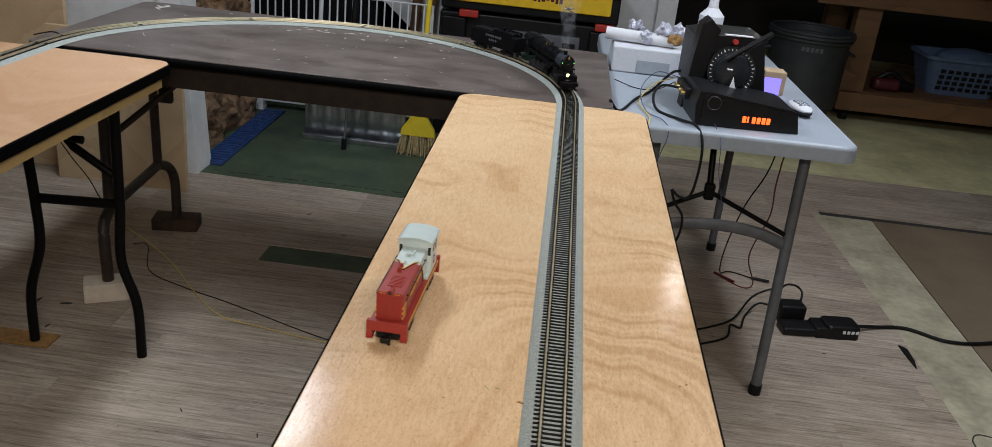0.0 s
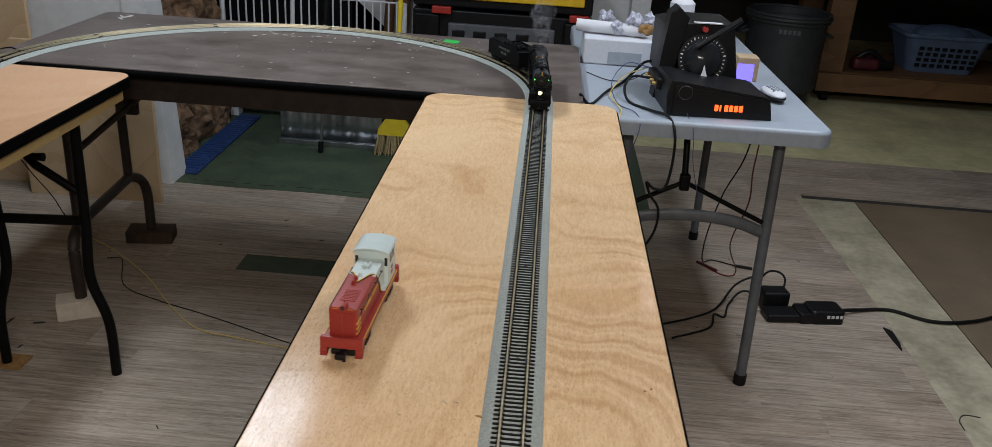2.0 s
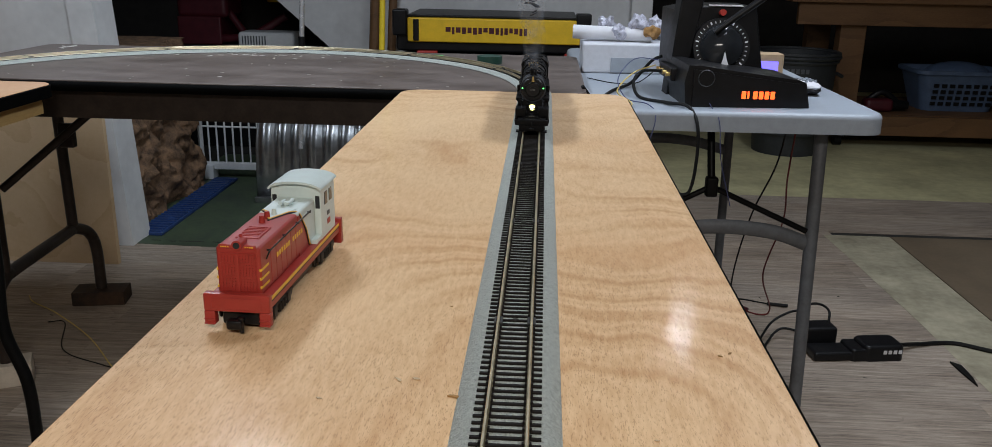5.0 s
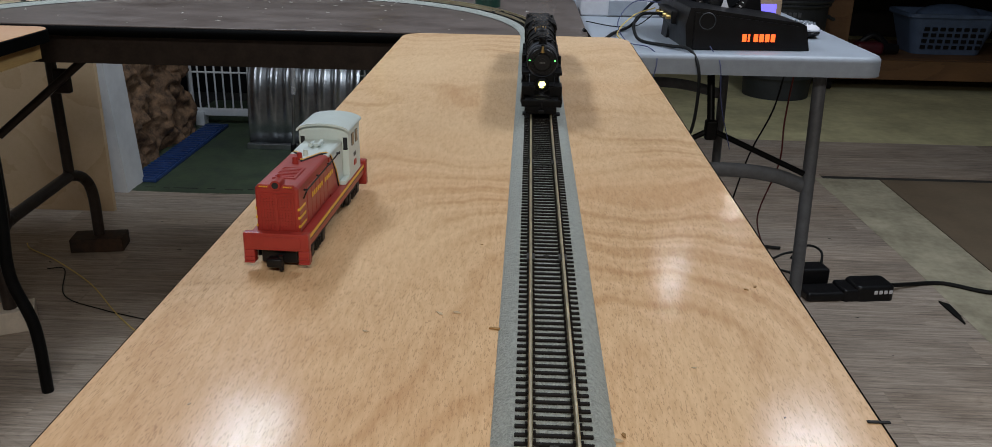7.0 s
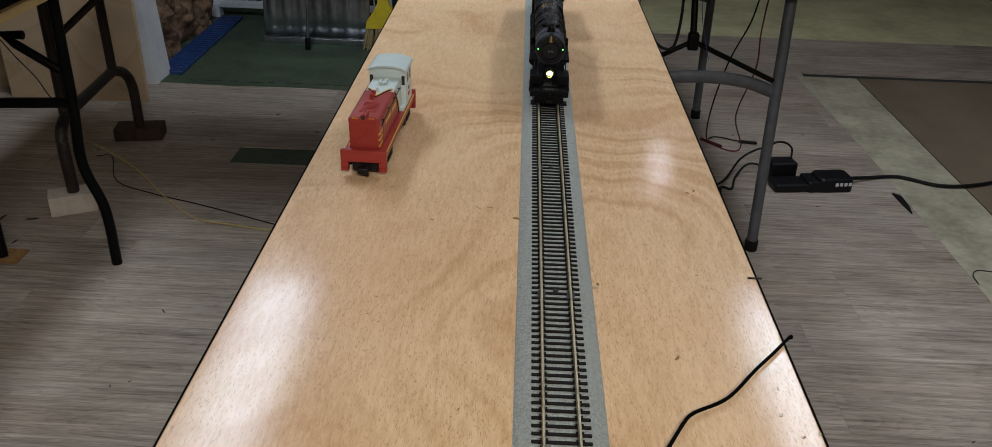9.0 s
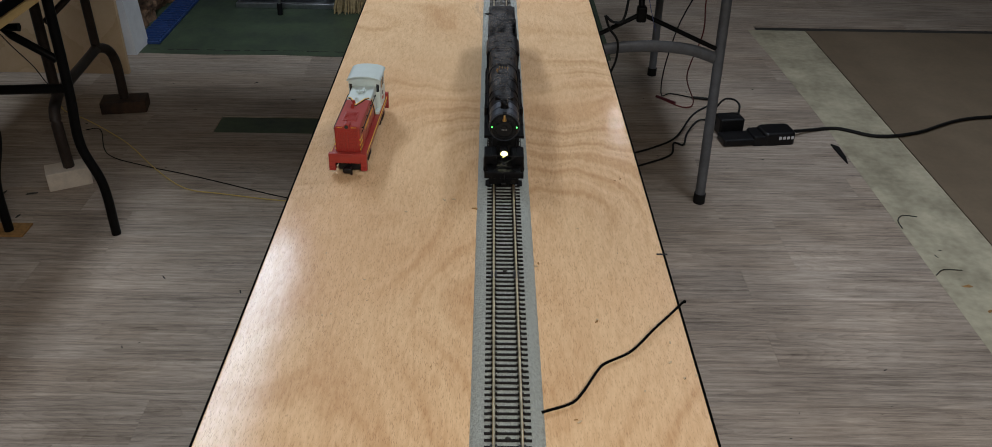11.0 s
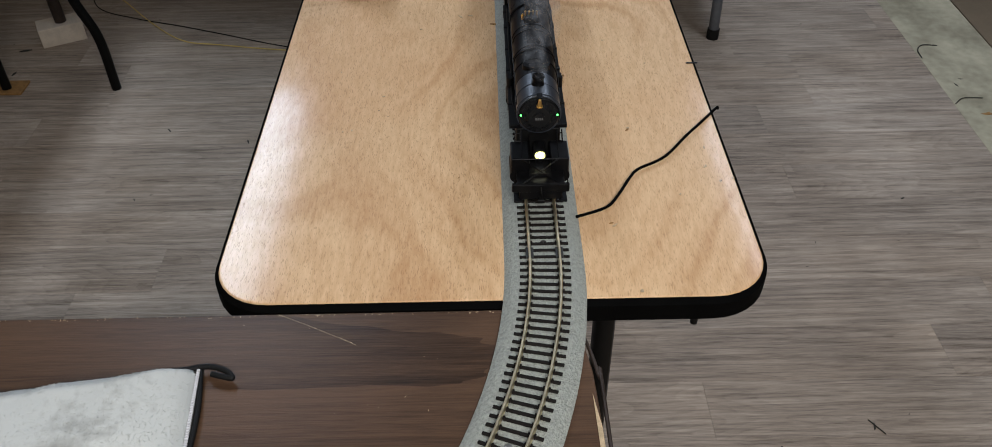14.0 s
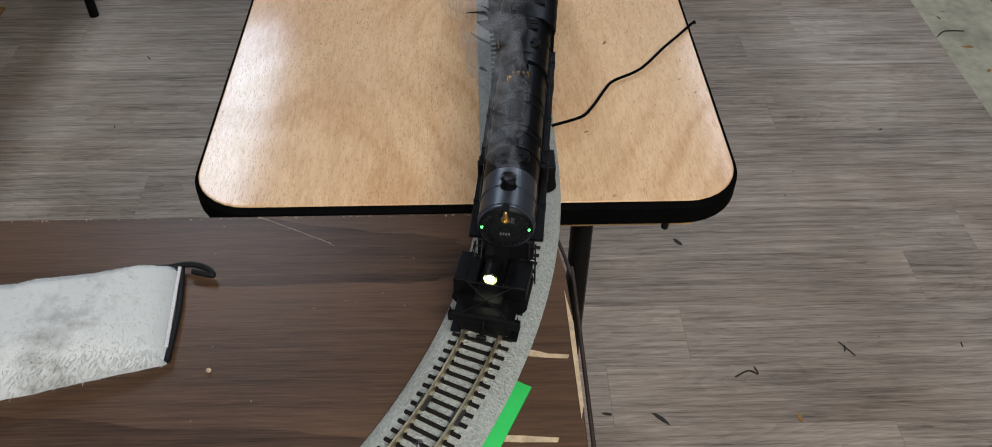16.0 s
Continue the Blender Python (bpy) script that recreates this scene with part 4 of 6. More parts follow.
def tender():
    td = empty("tender", "black model coal tender with dull lettering behind the locomotive", "model tender")
    body = bm_box(-0.095, -0.0225, 0.017, 0.09, 0.0225, 0.056, 0.0015)
    bm_box(-0.09, -0.018, 0.055, 0.0, 0.018, 0.059, 0.001, bm=body)
    bm_box(0.0, -0.0225, 0.055, 0.075, -0.0205, 0.067, 0.0006, 1, bm=body)
    bm_box(0.0, 0.0205, 0.055, 0.075, 0.0225, 0.067, 0.0006, 1, bm=body)
    bm_box(-0.002, -0.0225, 0.055, 0.001, 0.0225, 0.067, 0.0006, 1, bm=body)
    part("body", body, LOCO_BLACK, td)
    coal = bmesh.new()
    rng = random.Random(4)
    for i in range(90):
        bm_ball((rng.uniform(0.004, 0.072), rng.uniform(-0.018, 0.018), rng.uniform(0.055, 0.064)), rng.uniform(0.002, 0.004), bm=coal, u=6, v=4)
    tagged(part("coal", coal, SOOT, td), kind="stuff")
    for s in (-1, 1):
        mk = bmesh.new()
        for k in range(7):
            bm_box(-0.030 + 0.0095 * k, s * 0.0227 - 0.0002, 0.043, -0.0235 + 0.0095 * k, s * 0.0227 + 0.0002, 0.049, bm=mk)
        for k in range(4):
            bm_box(-0.016 + 0.0085 * k, s * 0.0227 - 0.0002, 0.031, -0.010 + 0.0085 * k, s * 0.0227 + 0.0002, 0.037, bm=mk)
        part("lettering_bars", mk, TENDER_MARK, td)
    for cx in (-0.058, 0.055):
        tk = bm_box(cx - 0.026, -0.0175, 0.006, cx + 0.026, -0.015, 0.014, 0.001, 1)
        bm_box(cx - 0.026, 0.015, 0.006, cx + 0.026, 0.0175, 0.014, 0.001, 1, bm=tk)
        bm_box(cx - 0.006, -0.015, 0.008, cx + 0.006, 0.015, 0.017, bm=tk)
        tr = part("truck", tk, SOOT, td)
        for dx in (-0.017, 0.017):
            wheelset("wheelset", tr, cx + dx, 0.0075)
    part("drawbar", bm_box(0.089, -0.002, 0.010, 0.115, 0.002, 0.012), SOOT, td)
    return td


TENDER = tender()


def switcher():
    """A red and white toy diesel; forward is +x."""
    sw = empty("diesel_switcher", "red and white model diesel switcher locomotive standing on plywood table", "model locomotive", pose(0.0737, 0.6357, T, 0, 0, -92.3) @ Matrix.Diagonal((0.935, 1.07, 1.03, 1)))
    fr = bm_box(-0.1025, -0.0215, 0.0165, 0.1025, 0.0215, 0.0262, 0.0006, 1)
    part("frame", fr, RED, sw, "red running board and sill")
    for s in (-1, 1):
        yy = s * 0.0217
        part("sill_stripe", bm_box(-0.1, yy - 0.0003, 0.0232, 0.1, yy + 0.0003, 0.0256), YELLOW, sw, "yellow stripe")
        part("sill_line", bm_box(-0.1, yy - 0.00035, 0.0222, 0.1, yy + 0.00035, 0.0232), BLACK, sw)
    for s in (-1, 1):
        bp = bm_box(min(s * 0.1015, s * 0.1085), -0.0232, 0.0160, max(s * 0.1015, s * 0.1085), 0.0232, 0.0295, 0.0008, 1)
        bm_box(min(s * 0.1083, s * 0.1092), -0.0175, 0.0182, max(s * 0.1083, s * 0.1092), 0.0175, 0.0268, 0.0004, 1, bm=bp)
        for q in (-1, 1):
            y0, y1 = sorted((q * 0.0155, q * 0.0232))
            bm_box(min(s * 0.1015, s * 0.1085), y0, 0.0065, max(s * 0.1015, s * 0.1085), y1, 0.0162, 0.0006, 1, bm=bp)
            bm_box(min(s * 0.1015, s * 0.1095), y0, 0.0062, max(s * 0.1015, s * 0.1095), y1, 0.0078, 0.0003, 1, bm=bp)
            bm_box(min(s * 0.1015, s * 0.1095), y0, 0.0098, max(s * 0.1015, s * 0.1095), y1, 0.0110, 0.0003, 1, bm=bp)
        part("end_beam", bp, RED, sw)
    top, zl = 0.0620, 0.0262
    hood = bm_box(0.004, -0.0155, zl - 0.0002, 0.0985, 0.0155, top, 0.0022, 3)
    part("hood", hood, RED, sw, "red engine hood")
    white = bm_box(-0.047, -0.0155, zl - 0.0002, 0.0042, 0.0155, top + 0.0002, 0.0022, 3)
    part("hood", white, CREAM, sw, "white rear of the hood")
    # chevron between red and white, a point towards the front on the roof
    che = bm_prism([(-0.010, 0.0120), (0.0245, 0.0), (-0.010, -0.0120)], top - 0.001, top + 0.0005)
    part("roof_point", che, CREAM, sw, "white point on the hood top")
    for s in (-1, 1):
        lines = bm_tube([(0.0265, 0, top + 0.0006), (0.004, s * 0.0085, top + 0.0006), (0.0, s * 0.0125, top + 0.0004), (-0.002, s * 0.0155, top - 0.0025), (-0.016, s * 0.0158, top - 0.018), (-0.024, s * 0.0158, zl + 0.002)], 0.0011, seg=5, smooth=False)
        part("chevron_stripe", lines, YELLOW, sw, "yellow and black chevron stripe")
        lines = bm_tube([(0.0282, 0, top + 0.0004), (0.0052, s * 0.0089, top + 0.0004), (0.0013, s * 0.0127, top + 0.0002), (-0.0006, s * 0.0156, top - 0.0025), (-0.0146, s * 0.0159, top - 0.018), (-0.0226, s * 0.0159, zl + 0.002)], 0.0008, seg=5, smooth=False)
        part("chevron_line", lines, BLACK, sw)
    for s in (-1, 1):
        edge = [(0.0045, zl), (-0.0245, zl), (-0.0205, zl + 0.009), (-0.0165, top - 0.0185), (-0.0085, top - 0.0095), (-0.0025, top - 0.0027), (0.0045, top - 0.0023)]
        y0, y1 = sorted((s * 0.0150, s * 0.01575))
        part("side_wing", flip_prism(edge, y0, y1), RED, sw, "red sweep of the hood side")
    grille = bm_box(0.0930, -0.0125, zl + 0.002, 0.0942, 0.0125, top - 0.0045, 0.0003, 1)
    for i in range(12):
        y = -0.0115 + 0.0021 * i
        bm_box(0.0940, y - 0.0003, zl + 0.003, 0.0948, y + 0.0003, top - 0.0055, bm=grille)
    for i in range(14):
        z = zl + 0.0035 + 0.0021 * i
        bm_box(0.0940, -0.012, z - 0.0003, 0.0947, 0.012, z + 0.0003, bm=grille)
    bm_box(0.0938, -0.0008, zl + 0.002, 0.0955, 0.0008, top - 0.005, bm=grille)
    part("radiator_grille", grille, RED, sw, at=pose(0.005, 0, 0))
    lamp = bm_cyl((0.083, 0, top + 0.0015), (0.0955, 0, top + 0.0015), 0.0036, seg=18)
    bm_cyl((0.085, 0, top + 0.004), (0.085, 0, top + 0.0075), 0.0012, seg=10, bm=lamp)
    for s in (-1, 1):
        bm_box(0.0925, s * 0.0085 - 0.0045, top - 0.0012, 0.0945, s * 0.0085 + 0.0045, top + 0.0018, 0.0006, 1, bm=lamp)
    lp = part("front_lamp", lamp, RED, sw, at=pose(0.005, 0, 0))
    part("lens", bm_cyl((0.0954, 0, top + 0.0015), (0.0959, 0, top + 0.0015), 0.0024, seg=14), GLASS_DARK, lp)
    nb = bmesh.new()
    for s in (-1, 1):
        for k in range(4):
            bm_box(0.0944, s * 0.0085 - 0.003 + k * 0.0016, top - 0.0002, 0.0948, s * 0.0085 - 0.002 + k * 0.0016, top + 0.0008, bm=nb)
    part("plate_bars", nb, YELLOW, lp)
    fan = bm_box(0.048, -0.0085, top - 0.001, 0.078, 0.0085, top + 0.0012, 0.0005, 1)
    for i in range(7):
        bm_box(0.0505 + 0.0038 * i, -0.007, top + 0.001, 0.0520 + 0.0038 * i, 0.007, top + 0.0018, bm=fan)
    part("roof_grille", fan, RED, sw)
    for x in (0.034, 0.021):
        st = bm_cyl((x, -0.003, top - 0.001), (x, -0.003, top + 0.0055), 0.0026, 0.0018, seg=14)
        part("exhaust_stack", st, RED, sw)
    part("exhaust_stack", bm_cyl((0.010, -0.001, top - 0.001), (0.010, -0.001, top + 0.005), 0.0024, 0.0016, seg=14), CREAM, sw)
    horn = bm_cyl((-0.020, 0, top), (-0.020, 0, top + 0.002), 0.0022, seg=10)
    bm_cyl((-0.026, -0.003, top + 0.003), (-0.013, -0.003, top + 0.003), 0.0009, 0.0018, seg=10, bm=horn)
    bm_cyl((-0.013, 0.003, top + 0.003), (-0.027, 0.003, top + 0.003), 0.0009, 0.0018, seg=10, bm=horn)
    bm_box(-0.022, -0.0045, top + 0.0016, -0.018, 0.0045, top + 0.003, bm=horn)
    part("horn", horn, CREAM, sw)
    for s in (-1, 1):
        hr = bm_tube([(0.086, s * 0.0158, top - 0.012), (0.086, s * 0.0178, top - 0.007), (0.083, s * 0.0178, top - 0.0062), (-0.025, s * 0.0178, top - 0.005)], 0.0006, seg=6, smooth=False)
        for x in (0.083, 0.045, 0.01, -0.024):
            bm_cyl((x, s * 0.0150, top - 0.006), (x, s * 0.0182, top - 0.006), 0.0008, seg=8, bm=hr)
        part("handrail", hr, BLACK, sw)
        for k in range(3):
            z = zl + 0.005 + 0.0065 * k
            sb = bm_box(0.0765, s * 0.0156 - 0.0003, z, 0.0925, s * 0.0156 + 0.0003, z + 0.0018)
            bm_box(0.0925, s * 0.0150 - 0.0005, z, 0.0938, s * 0.0150 + 0.0005, z + 0.0018, bm=sb)
            part("side_stripe", sb, YELLOW, sw, at=pose(0.005, 0, 0))
        for k in range(6):
            x = 0.070 - 0.0125 * k
            dr = bm_box(x - 0.0057, s * 0.0156 - 0.0003, zl + 0.003, x + 0.0057, s * 0.0156 + 0.0003, top - 0.006, 0.0002, 1)
            part("hood_door", dr, RED, sw)
        lt = bmesh.new()
        for k in range(12):
            if k != 6:
                bm_box(0.061 - 0.0058 * k - 0.0016, s * 0.0161 - 0.0002, zl + 0.018, 0.061 - 0.0058 * k + 0.0016, s * 0.0161 + 0.0002, zl + 0.0215, bm=lt)
        part("lettering_bars", lt, YELLOW, sw)
    # cab
    prof = [(-0.0205, zl), (0.0205, zl), (0.0205, 0.0700)] + [(0.0205 * math.cos(a), 0.0700 + 0.0055 * math.sin(a)) for a in [math.pi * i / 12 for i in range(1, 12)]] + [(-0.0205, 0.0700)]
    turn = Matrix(((0, 0, 1, 0), (1, 0, 0, 0), (0, 1, 0, 0), (0, 0, 0, 1)))
    cab = bm_prism(prof, -0.092, -0.047)
    cab.transform(turn)
    cb = part("cab", cab, CREAM, sw, "white driver's cab")
    rf = [(0.0222 * math.cos(a), 0.0700 + 0.0066 * math.sin(a)) for a in [math.pi * i / 14 for i in range(15)]]
    rf2 = [(0.0208 * math.cos(a), 0.0690 + 0.0056 * math.sin(a)) for a in [math.pi * i / 14 for i in range(15)]][::-1]
    roof = bm_prism(rf + rf2, -0.0955, -0.0425)
    roof.transform(turn)
    part("roof", roof, CREAM, cb, "arched white cab roof")
    for s in (-1, 1):
        for x in (-0.063, -0.078):
            part("window", bm_box(x - 0.0045, s * 0.0206 - 0.0003, 0.0535, x + 0.0045, s * 0.0206 + 0.0003, 0.0645, 0.0002, 1), GLASS_DARK, cb)
        part("window", bm_box(-0.0472, s * 0.0178 - 0.0018, 0.053, -0.0467, s * 0.0178 + 0.0018, 0.064), GLASS_DARK, cb)
        mk = bm_box(-0.0745, s * 0.0207 - 0.0003, 0.0345, -0.066, s * 0.0207 + 0.0003, 0.0390)
        part("emblem", mk, RED, cb)
        nbars = bmesh.new()
        for k in range(3):
            bm_box(-0.0735 + 0.003 * k, s * 0.0207 - 0.0002, 0.0425, -0.0715 + 0.003 * k, s * 0.0207 + 0.0002, 0.046, bm=nbars)
        part("plate_bars", nbars, TENDER_MARK, cb)
        part("cab_step", bm_box(-0.047, min(s * 0.0155, s * 0.0205), zl, -0.030, max(s * 0.0155, s * 0.0205), zl + 0.004, 0.0004, 1), CREAM, sw)
    # running gear
    for cx in (-0.066, 0.066):
        tk = bm_box(cx - 0.028, -0.0185, 0.0055, cx + 0.028, -0.0160, 0.0130, 0.0012, 1)
        bm_box(cx - 0.028, 0.0160, 0.0055, cx + 0.028, 0.0185, 0.0130, 0.0012, 1, bm=tk)
        bm_box(cx - 0.012, -0.0165, 0.0075, cx + 0.012, 0.0165, 0.0168, bm=tk)
        for s in (-1, 1):
            for dx in (-0.017, 0.017):
                bm_box(cx + dx - 0.004, s * 0.0180 - 0.0015, 0.0035, cx + dx + 0.004, s * 0.0180 + 0.0015, 0.0125, 0.0008, 1, bm=tk)
            for dx in (-0.006, 0.0, 0.006):
                bm_cyl((cx + dx, s * 0.0182, 0.0045), (cx + dx, s * 0.0182, 0.0110), 0.0018, seg=8, bm=tk)
        tr = part("truck", tk, BLACK, sw)
        for dx in (-0.017, 0.017):
            wheelset("wheelset", tr, cx + dx, 0.0078)
    for s in (-1, 1):
        part("coupler_pocket", bm_box(min(s * 0.094, s * 0.1012), -0.013, 0.004, max(s * 0.094, s * 0.1012), 0.013, 0.0164, 0.001, 1), BLACK, sw)
    part("fuel_tank", bm_box(-0.030, -0.016, 0.006, 0.030, 0.016, 0.0166, 0.002), BLACK, sw)
    for s in (-1, 1):
        cp = bm_box(min(s * 0.100, s * 0.114), -0.0025, 0.0065, max(s * 0.100, s * 0.114), 0.0025, 0.0105, 0.0006, 1)
        bm_box(min(s * 0.1085, s * 0.1165), -0.0055, 0.0055, max(s * 0.1085, s * 0.1165), 0.0055, 0.0125, 0.0012, 1, bm=cp)
        bm_cyl((s * 0.1125, 0.004, 0.003), (s * 0.1125, 0.004, 0.014), 0.0018, seg=10, bm=cp)
        part("coupler", cp, BLACK, sw)
    return sw


switcher()

# ---- the floor planks ----


def floor_planks():
    """Rows of vinyl planks along x, each plank a piece of its own."""
    fl = structure("floor", bm_box(-3.4, -3.2, -0.008, 1.426, -1.142, -0.001), VINYL, "grey-brown wood-look vinyl plank floor")
    rng = random.Random(11)
    shared = {}

    def plank(x0, x1, y0):
        key = round(x1 - x0, 3)
        if key not in shared:
            w, h = key / 2 - 0.0001, PLANK_W / 2 - 0.0001
            shared[key] = to_mesh("plank", bm_box(-w, -h, -0.0075, w, h, 0.0, 0.0003, 1), VINYL, flat=True)
        ob = new("plank", shared[key])
        ob.parent = fl
        ob.location = ((x0 + x1) / 2, y0 + PLANK_W / 2, 0)

    for k in range(-26, 13):
        y0 = PLANK_Y0 + k * PLANK_W
        lo, hi = -2.9, 1.43
        if y0 > 2.94:
            lo = 0.75
        if y0 > 3.25:
            hi = 4.2
        x = lo - rng.choice([0.15, 0.3, 0.45, 0.6, 0.75])
        while x < hi:
            a, b = max(x, lo), min(x + 0.914, hi)
            x += 0.914
            if b - a < 0.02:
                continue
            if k == 0 and b > -0.67 and a < -0.02:
                if a < -0.67:
                    plank(a, -0.67, y0)
                if b > -0.02:
                    plank(-0.02, b, y0)
                continue
            plank(a, b, y0)
    return fl


# ---- far end of the room ----
ROCK = mat("brown_rubble_stone", (0.20, 0.115, 0.062), 0.5, 26, 0.85, bump=0.8, other=(0.10, 0.058, 0.034), dist=0.01)
BLUE_MAT = mat("blue_plastic_mat", (0.02, 0.05, 0.16), 0.25, 40, 0.5, bump=0.3)
GALV = mat("galvanised_steel", (0.40, 0.41, 0.42), 0.28, 9, 0.30, metal=0.95, bump=0.06)
WHITE_WIRE = mat("white_coated_wire", (0.72, 0.73, 0.74), 0.06, 40, 0.4, bump=0.03)
BROOM_YELLOW = mat("yellow_broom_plastic", (0.75, 0.55, 0.03), 0.1, 30, 0.42, bump=0.03)
STRAW = mat("pale_straw_bristle", (0.48, 0.36, 0.18), 0.3, 60, 0.8)
CHROME = mat("chrome_pole", (0.75, 0.75, 0.77), 0.05, 40, 0.25, metal=0.6, bump=0.01)
TOOL_YELLOW = mat("yellow_tool_chest_plastic", (0.80, 0.50, 0.02), 0.08, 30, 0.4, bump=0.03)
TOOL_RED = mat("red_latch_plastic", (0.42, 0.03, 0.02), 0.1, 40, 0.4)
GREY_CAN = mat("grey_bin_plastic", (0.026, 0.029, 0.032), 0.25, 14, 0.55, bump=0.1)
BLUE_TUB = mat("pale_blue_basket_plastic", (0.09, 0.13, 0.21), 0.15, 20, 0.45)
DARK_RED = mat("dark_red_plastic", (0.07, 0.008, 0.014), 0.2, 20, 0.45)
FOAM = mat("white_foam", (0.60, 0.61, 0.65), 0.05, 90, 0.7, bump=0.1)
PAPER = mat("white_paper", (0.66, 0.66, 0.69), 0.04, 60, 0.75, bump=0.03)
CARD = mat("brown_cardboard", (0.42, 0.30, 0.18), 0.12, 30, 0.8)
BAG = mat("crumpled_clear_bag", (0.45, 0.45, 0.52), 0.4, 90, 0.15, bump=0.8)
GREEN_CARD = mat("bright_green_card", (0.035, 0.50, 0.09), 0.06, 60, 0.5, bump=0.03)
GREEN_TIN = mat("dark_green_tape", (0.012, 0.05, 0.035), 0.2, 60, 0.4)
BLUE_GLOW = glow("violet_blue_display", (0.16, 0.13, 1.0), 1.3)
ORANGE_GLOW = glow("orange_red_sign_glow", (1.0, 0.09, 0.015), 2.2)
TOWEL = mat("white_terry_cloth", (0.54, 0.56, 0.55), 0.06, 13, 0.95, bump=0.4, other=(0.24, 0.24, 0.225), fine=9, lo=0.34, hi=0.66, dist=0.002, spec=0.1)
YELLOW_WIRE = mat("yellow_wire", (0.66, 0.49, 0.14), 0.1, 60, 0.5)
RED_WIRE = mat("red_wire", (0.13, 0.012, 0.010), 0.1, 60, 0.5)
BLUE_WIRE = mat("slate_blue_wire", (0.06, 0.07, 0.16), 0.1, 60, 0.5)
DARK_BLOCK = mat("dark_stained_wood", (0.045, 0.021, 0.009), 0.4, 14, 0.7, bump=0.3, other=(0.012, 0.007, 0.004))
PALE_BLOCK = mat("pale_bare_pine", (0.62, 0.54, 0.44), 0.12, 30, 0.75)
CHIP = mat("bare_chipboard", (0.50, 0.38, 0.24), 0.3, 120, 0.85, bump=0.4)
SPECK = mat("pale_paint_speck", (0.66, 0.64, 0.60), 0.1, 90, 0.7)
DEBRIS = mat("dark_floor_debris", (0.03, 0.028, 0.022), 0.3, 90, 0.8)
LEAF = mat("brown_leaf_scrap", (0.30, 0.16, 0.05), 0.3, 90, 0.8)


structure("wall_back", flip_prism([(-2.3, 1.89), (-0.45, 0.27), (-0.45, 0), (0.70, 0), (0.70, 2.16), (-2.3, 2.16)], 4.35, 4.45), WALL_PAINT, "grey-white back wall cut off along a slope")
structure("trim_back_post", bm_box(0.70, 4.30, 0, 0.80, 4.46, 2.16, 0.004), WALL_PAINT, "white painted post")
# Closes the alcove; its dark colour stands in for the missing light there.
structure("wall_alcove", bm_box(-3.4, 5.3, 0, 0.70, 5.4, 2.16), WALL_DARK, "alcove wall darkened to stand for unlit depth")


def rubble_wall():
    """A rough broken face of stone and earth."""
    bm = bmesh.new()
    ny, nz = 90, 90
    rows = []
    for i in range(ny + 1):
        row = []
        for j in range(nz + 1):
            y, z = 3.0 + 0.74 * i / ny, -0.008 + 0.66 * j / nz
            q = Vector((y * 9, z * 13, 0.0))
            d = 0.05 * noise.fractal(q * 0.6, 1.0, 2.0, 6) + 0.03 * abs(noise.noise(q * 1.3)) - 0.05 * (z - 0.3)
            row.append(bm.verts.new((-1.25 + d, y, z)))
        rows.append(row)
    for p, q in zip(rows, rows[1:]):
        for j in range(nz):
            bm.faces.new((p[j], q[j], q[j + 1], p[j + 1]))
    back = [bm.verts.new((-1.65, y, z)) for y, z in ((3.0, -0.008), (3.74, -0.008), (3.74, 0.652), (3.0, 0.652))]
    bm.faces.new(back)
    edges = ([r[0] for r in rows], [r[nz] for r in rows][::-1], rows[0][::-1], rows[ny])
    for edge, (k, m) in zip(edges, ((0, 1), (2, 3), (3, 0), (1, 2))):
        bm.faces.new(edge + [back[m], back[k]])
    structure("wall_rubble", bm, ROCK, "crumbling brown rubble stone wall")


rubble_wall()
rng_g = random.Random(3)
seam, x = bmesh.new(), -1.12
while x < 0.2:
    w = rng_g.uniform(0.02, 0.09)
    y = 2.925 + rng_g.uniform(-0.004, 0.004)
    bm_box(x, y - rng_g.uniform(0.001, 0.004), 0.0014, x + w, y + rng_g.uniform(0.001, 0.003), 0.0022, bm=seam)
    x += w + rng_g.uniform(0.0, 0.05)
structure("trim_seam", seam, UNDERLAY, "dark broken seam where planks meet green floor")


def plywood_sheets():
    thing("plywood_sheet", bm_box(-1.62, 2.665, 0, -1.118, 2.685, 0.585, 0.001, 1), PLY_DULL, "pale plywood offcut leaning against the partition", "plywood", "sheets against the partition", at=pose(0, 0, 0, 0, 0, 0))
    thing("plywood_sheet", bm_box(-2.6, 2.765, 0, -1.60, 2.785, 1.22, 0.001, 1), PLY_DULL, "tall pale plywood sheet leaning against the partition", "plywood", "sheets against the partition")


plywood_sheets()


def blue_mat():
    d = empty("duckboard", "blue ribbed plastic duckboard on green floor", "mat", pose(0, 0, 0))
    part("sheet", bm_box(-1.205, 2.985, -0.002, -1.105, 3.82, 0.012, 0.002, 1), BLUE_MAT, d)
    for i in range(27):
        part("rib", bm_box(-1.20, 2.99 + 0.03 * i, 0.012, -1.11, 3.005 + 0.03 * i, 0.017), BLUE_MAT, d)


blue_mat()


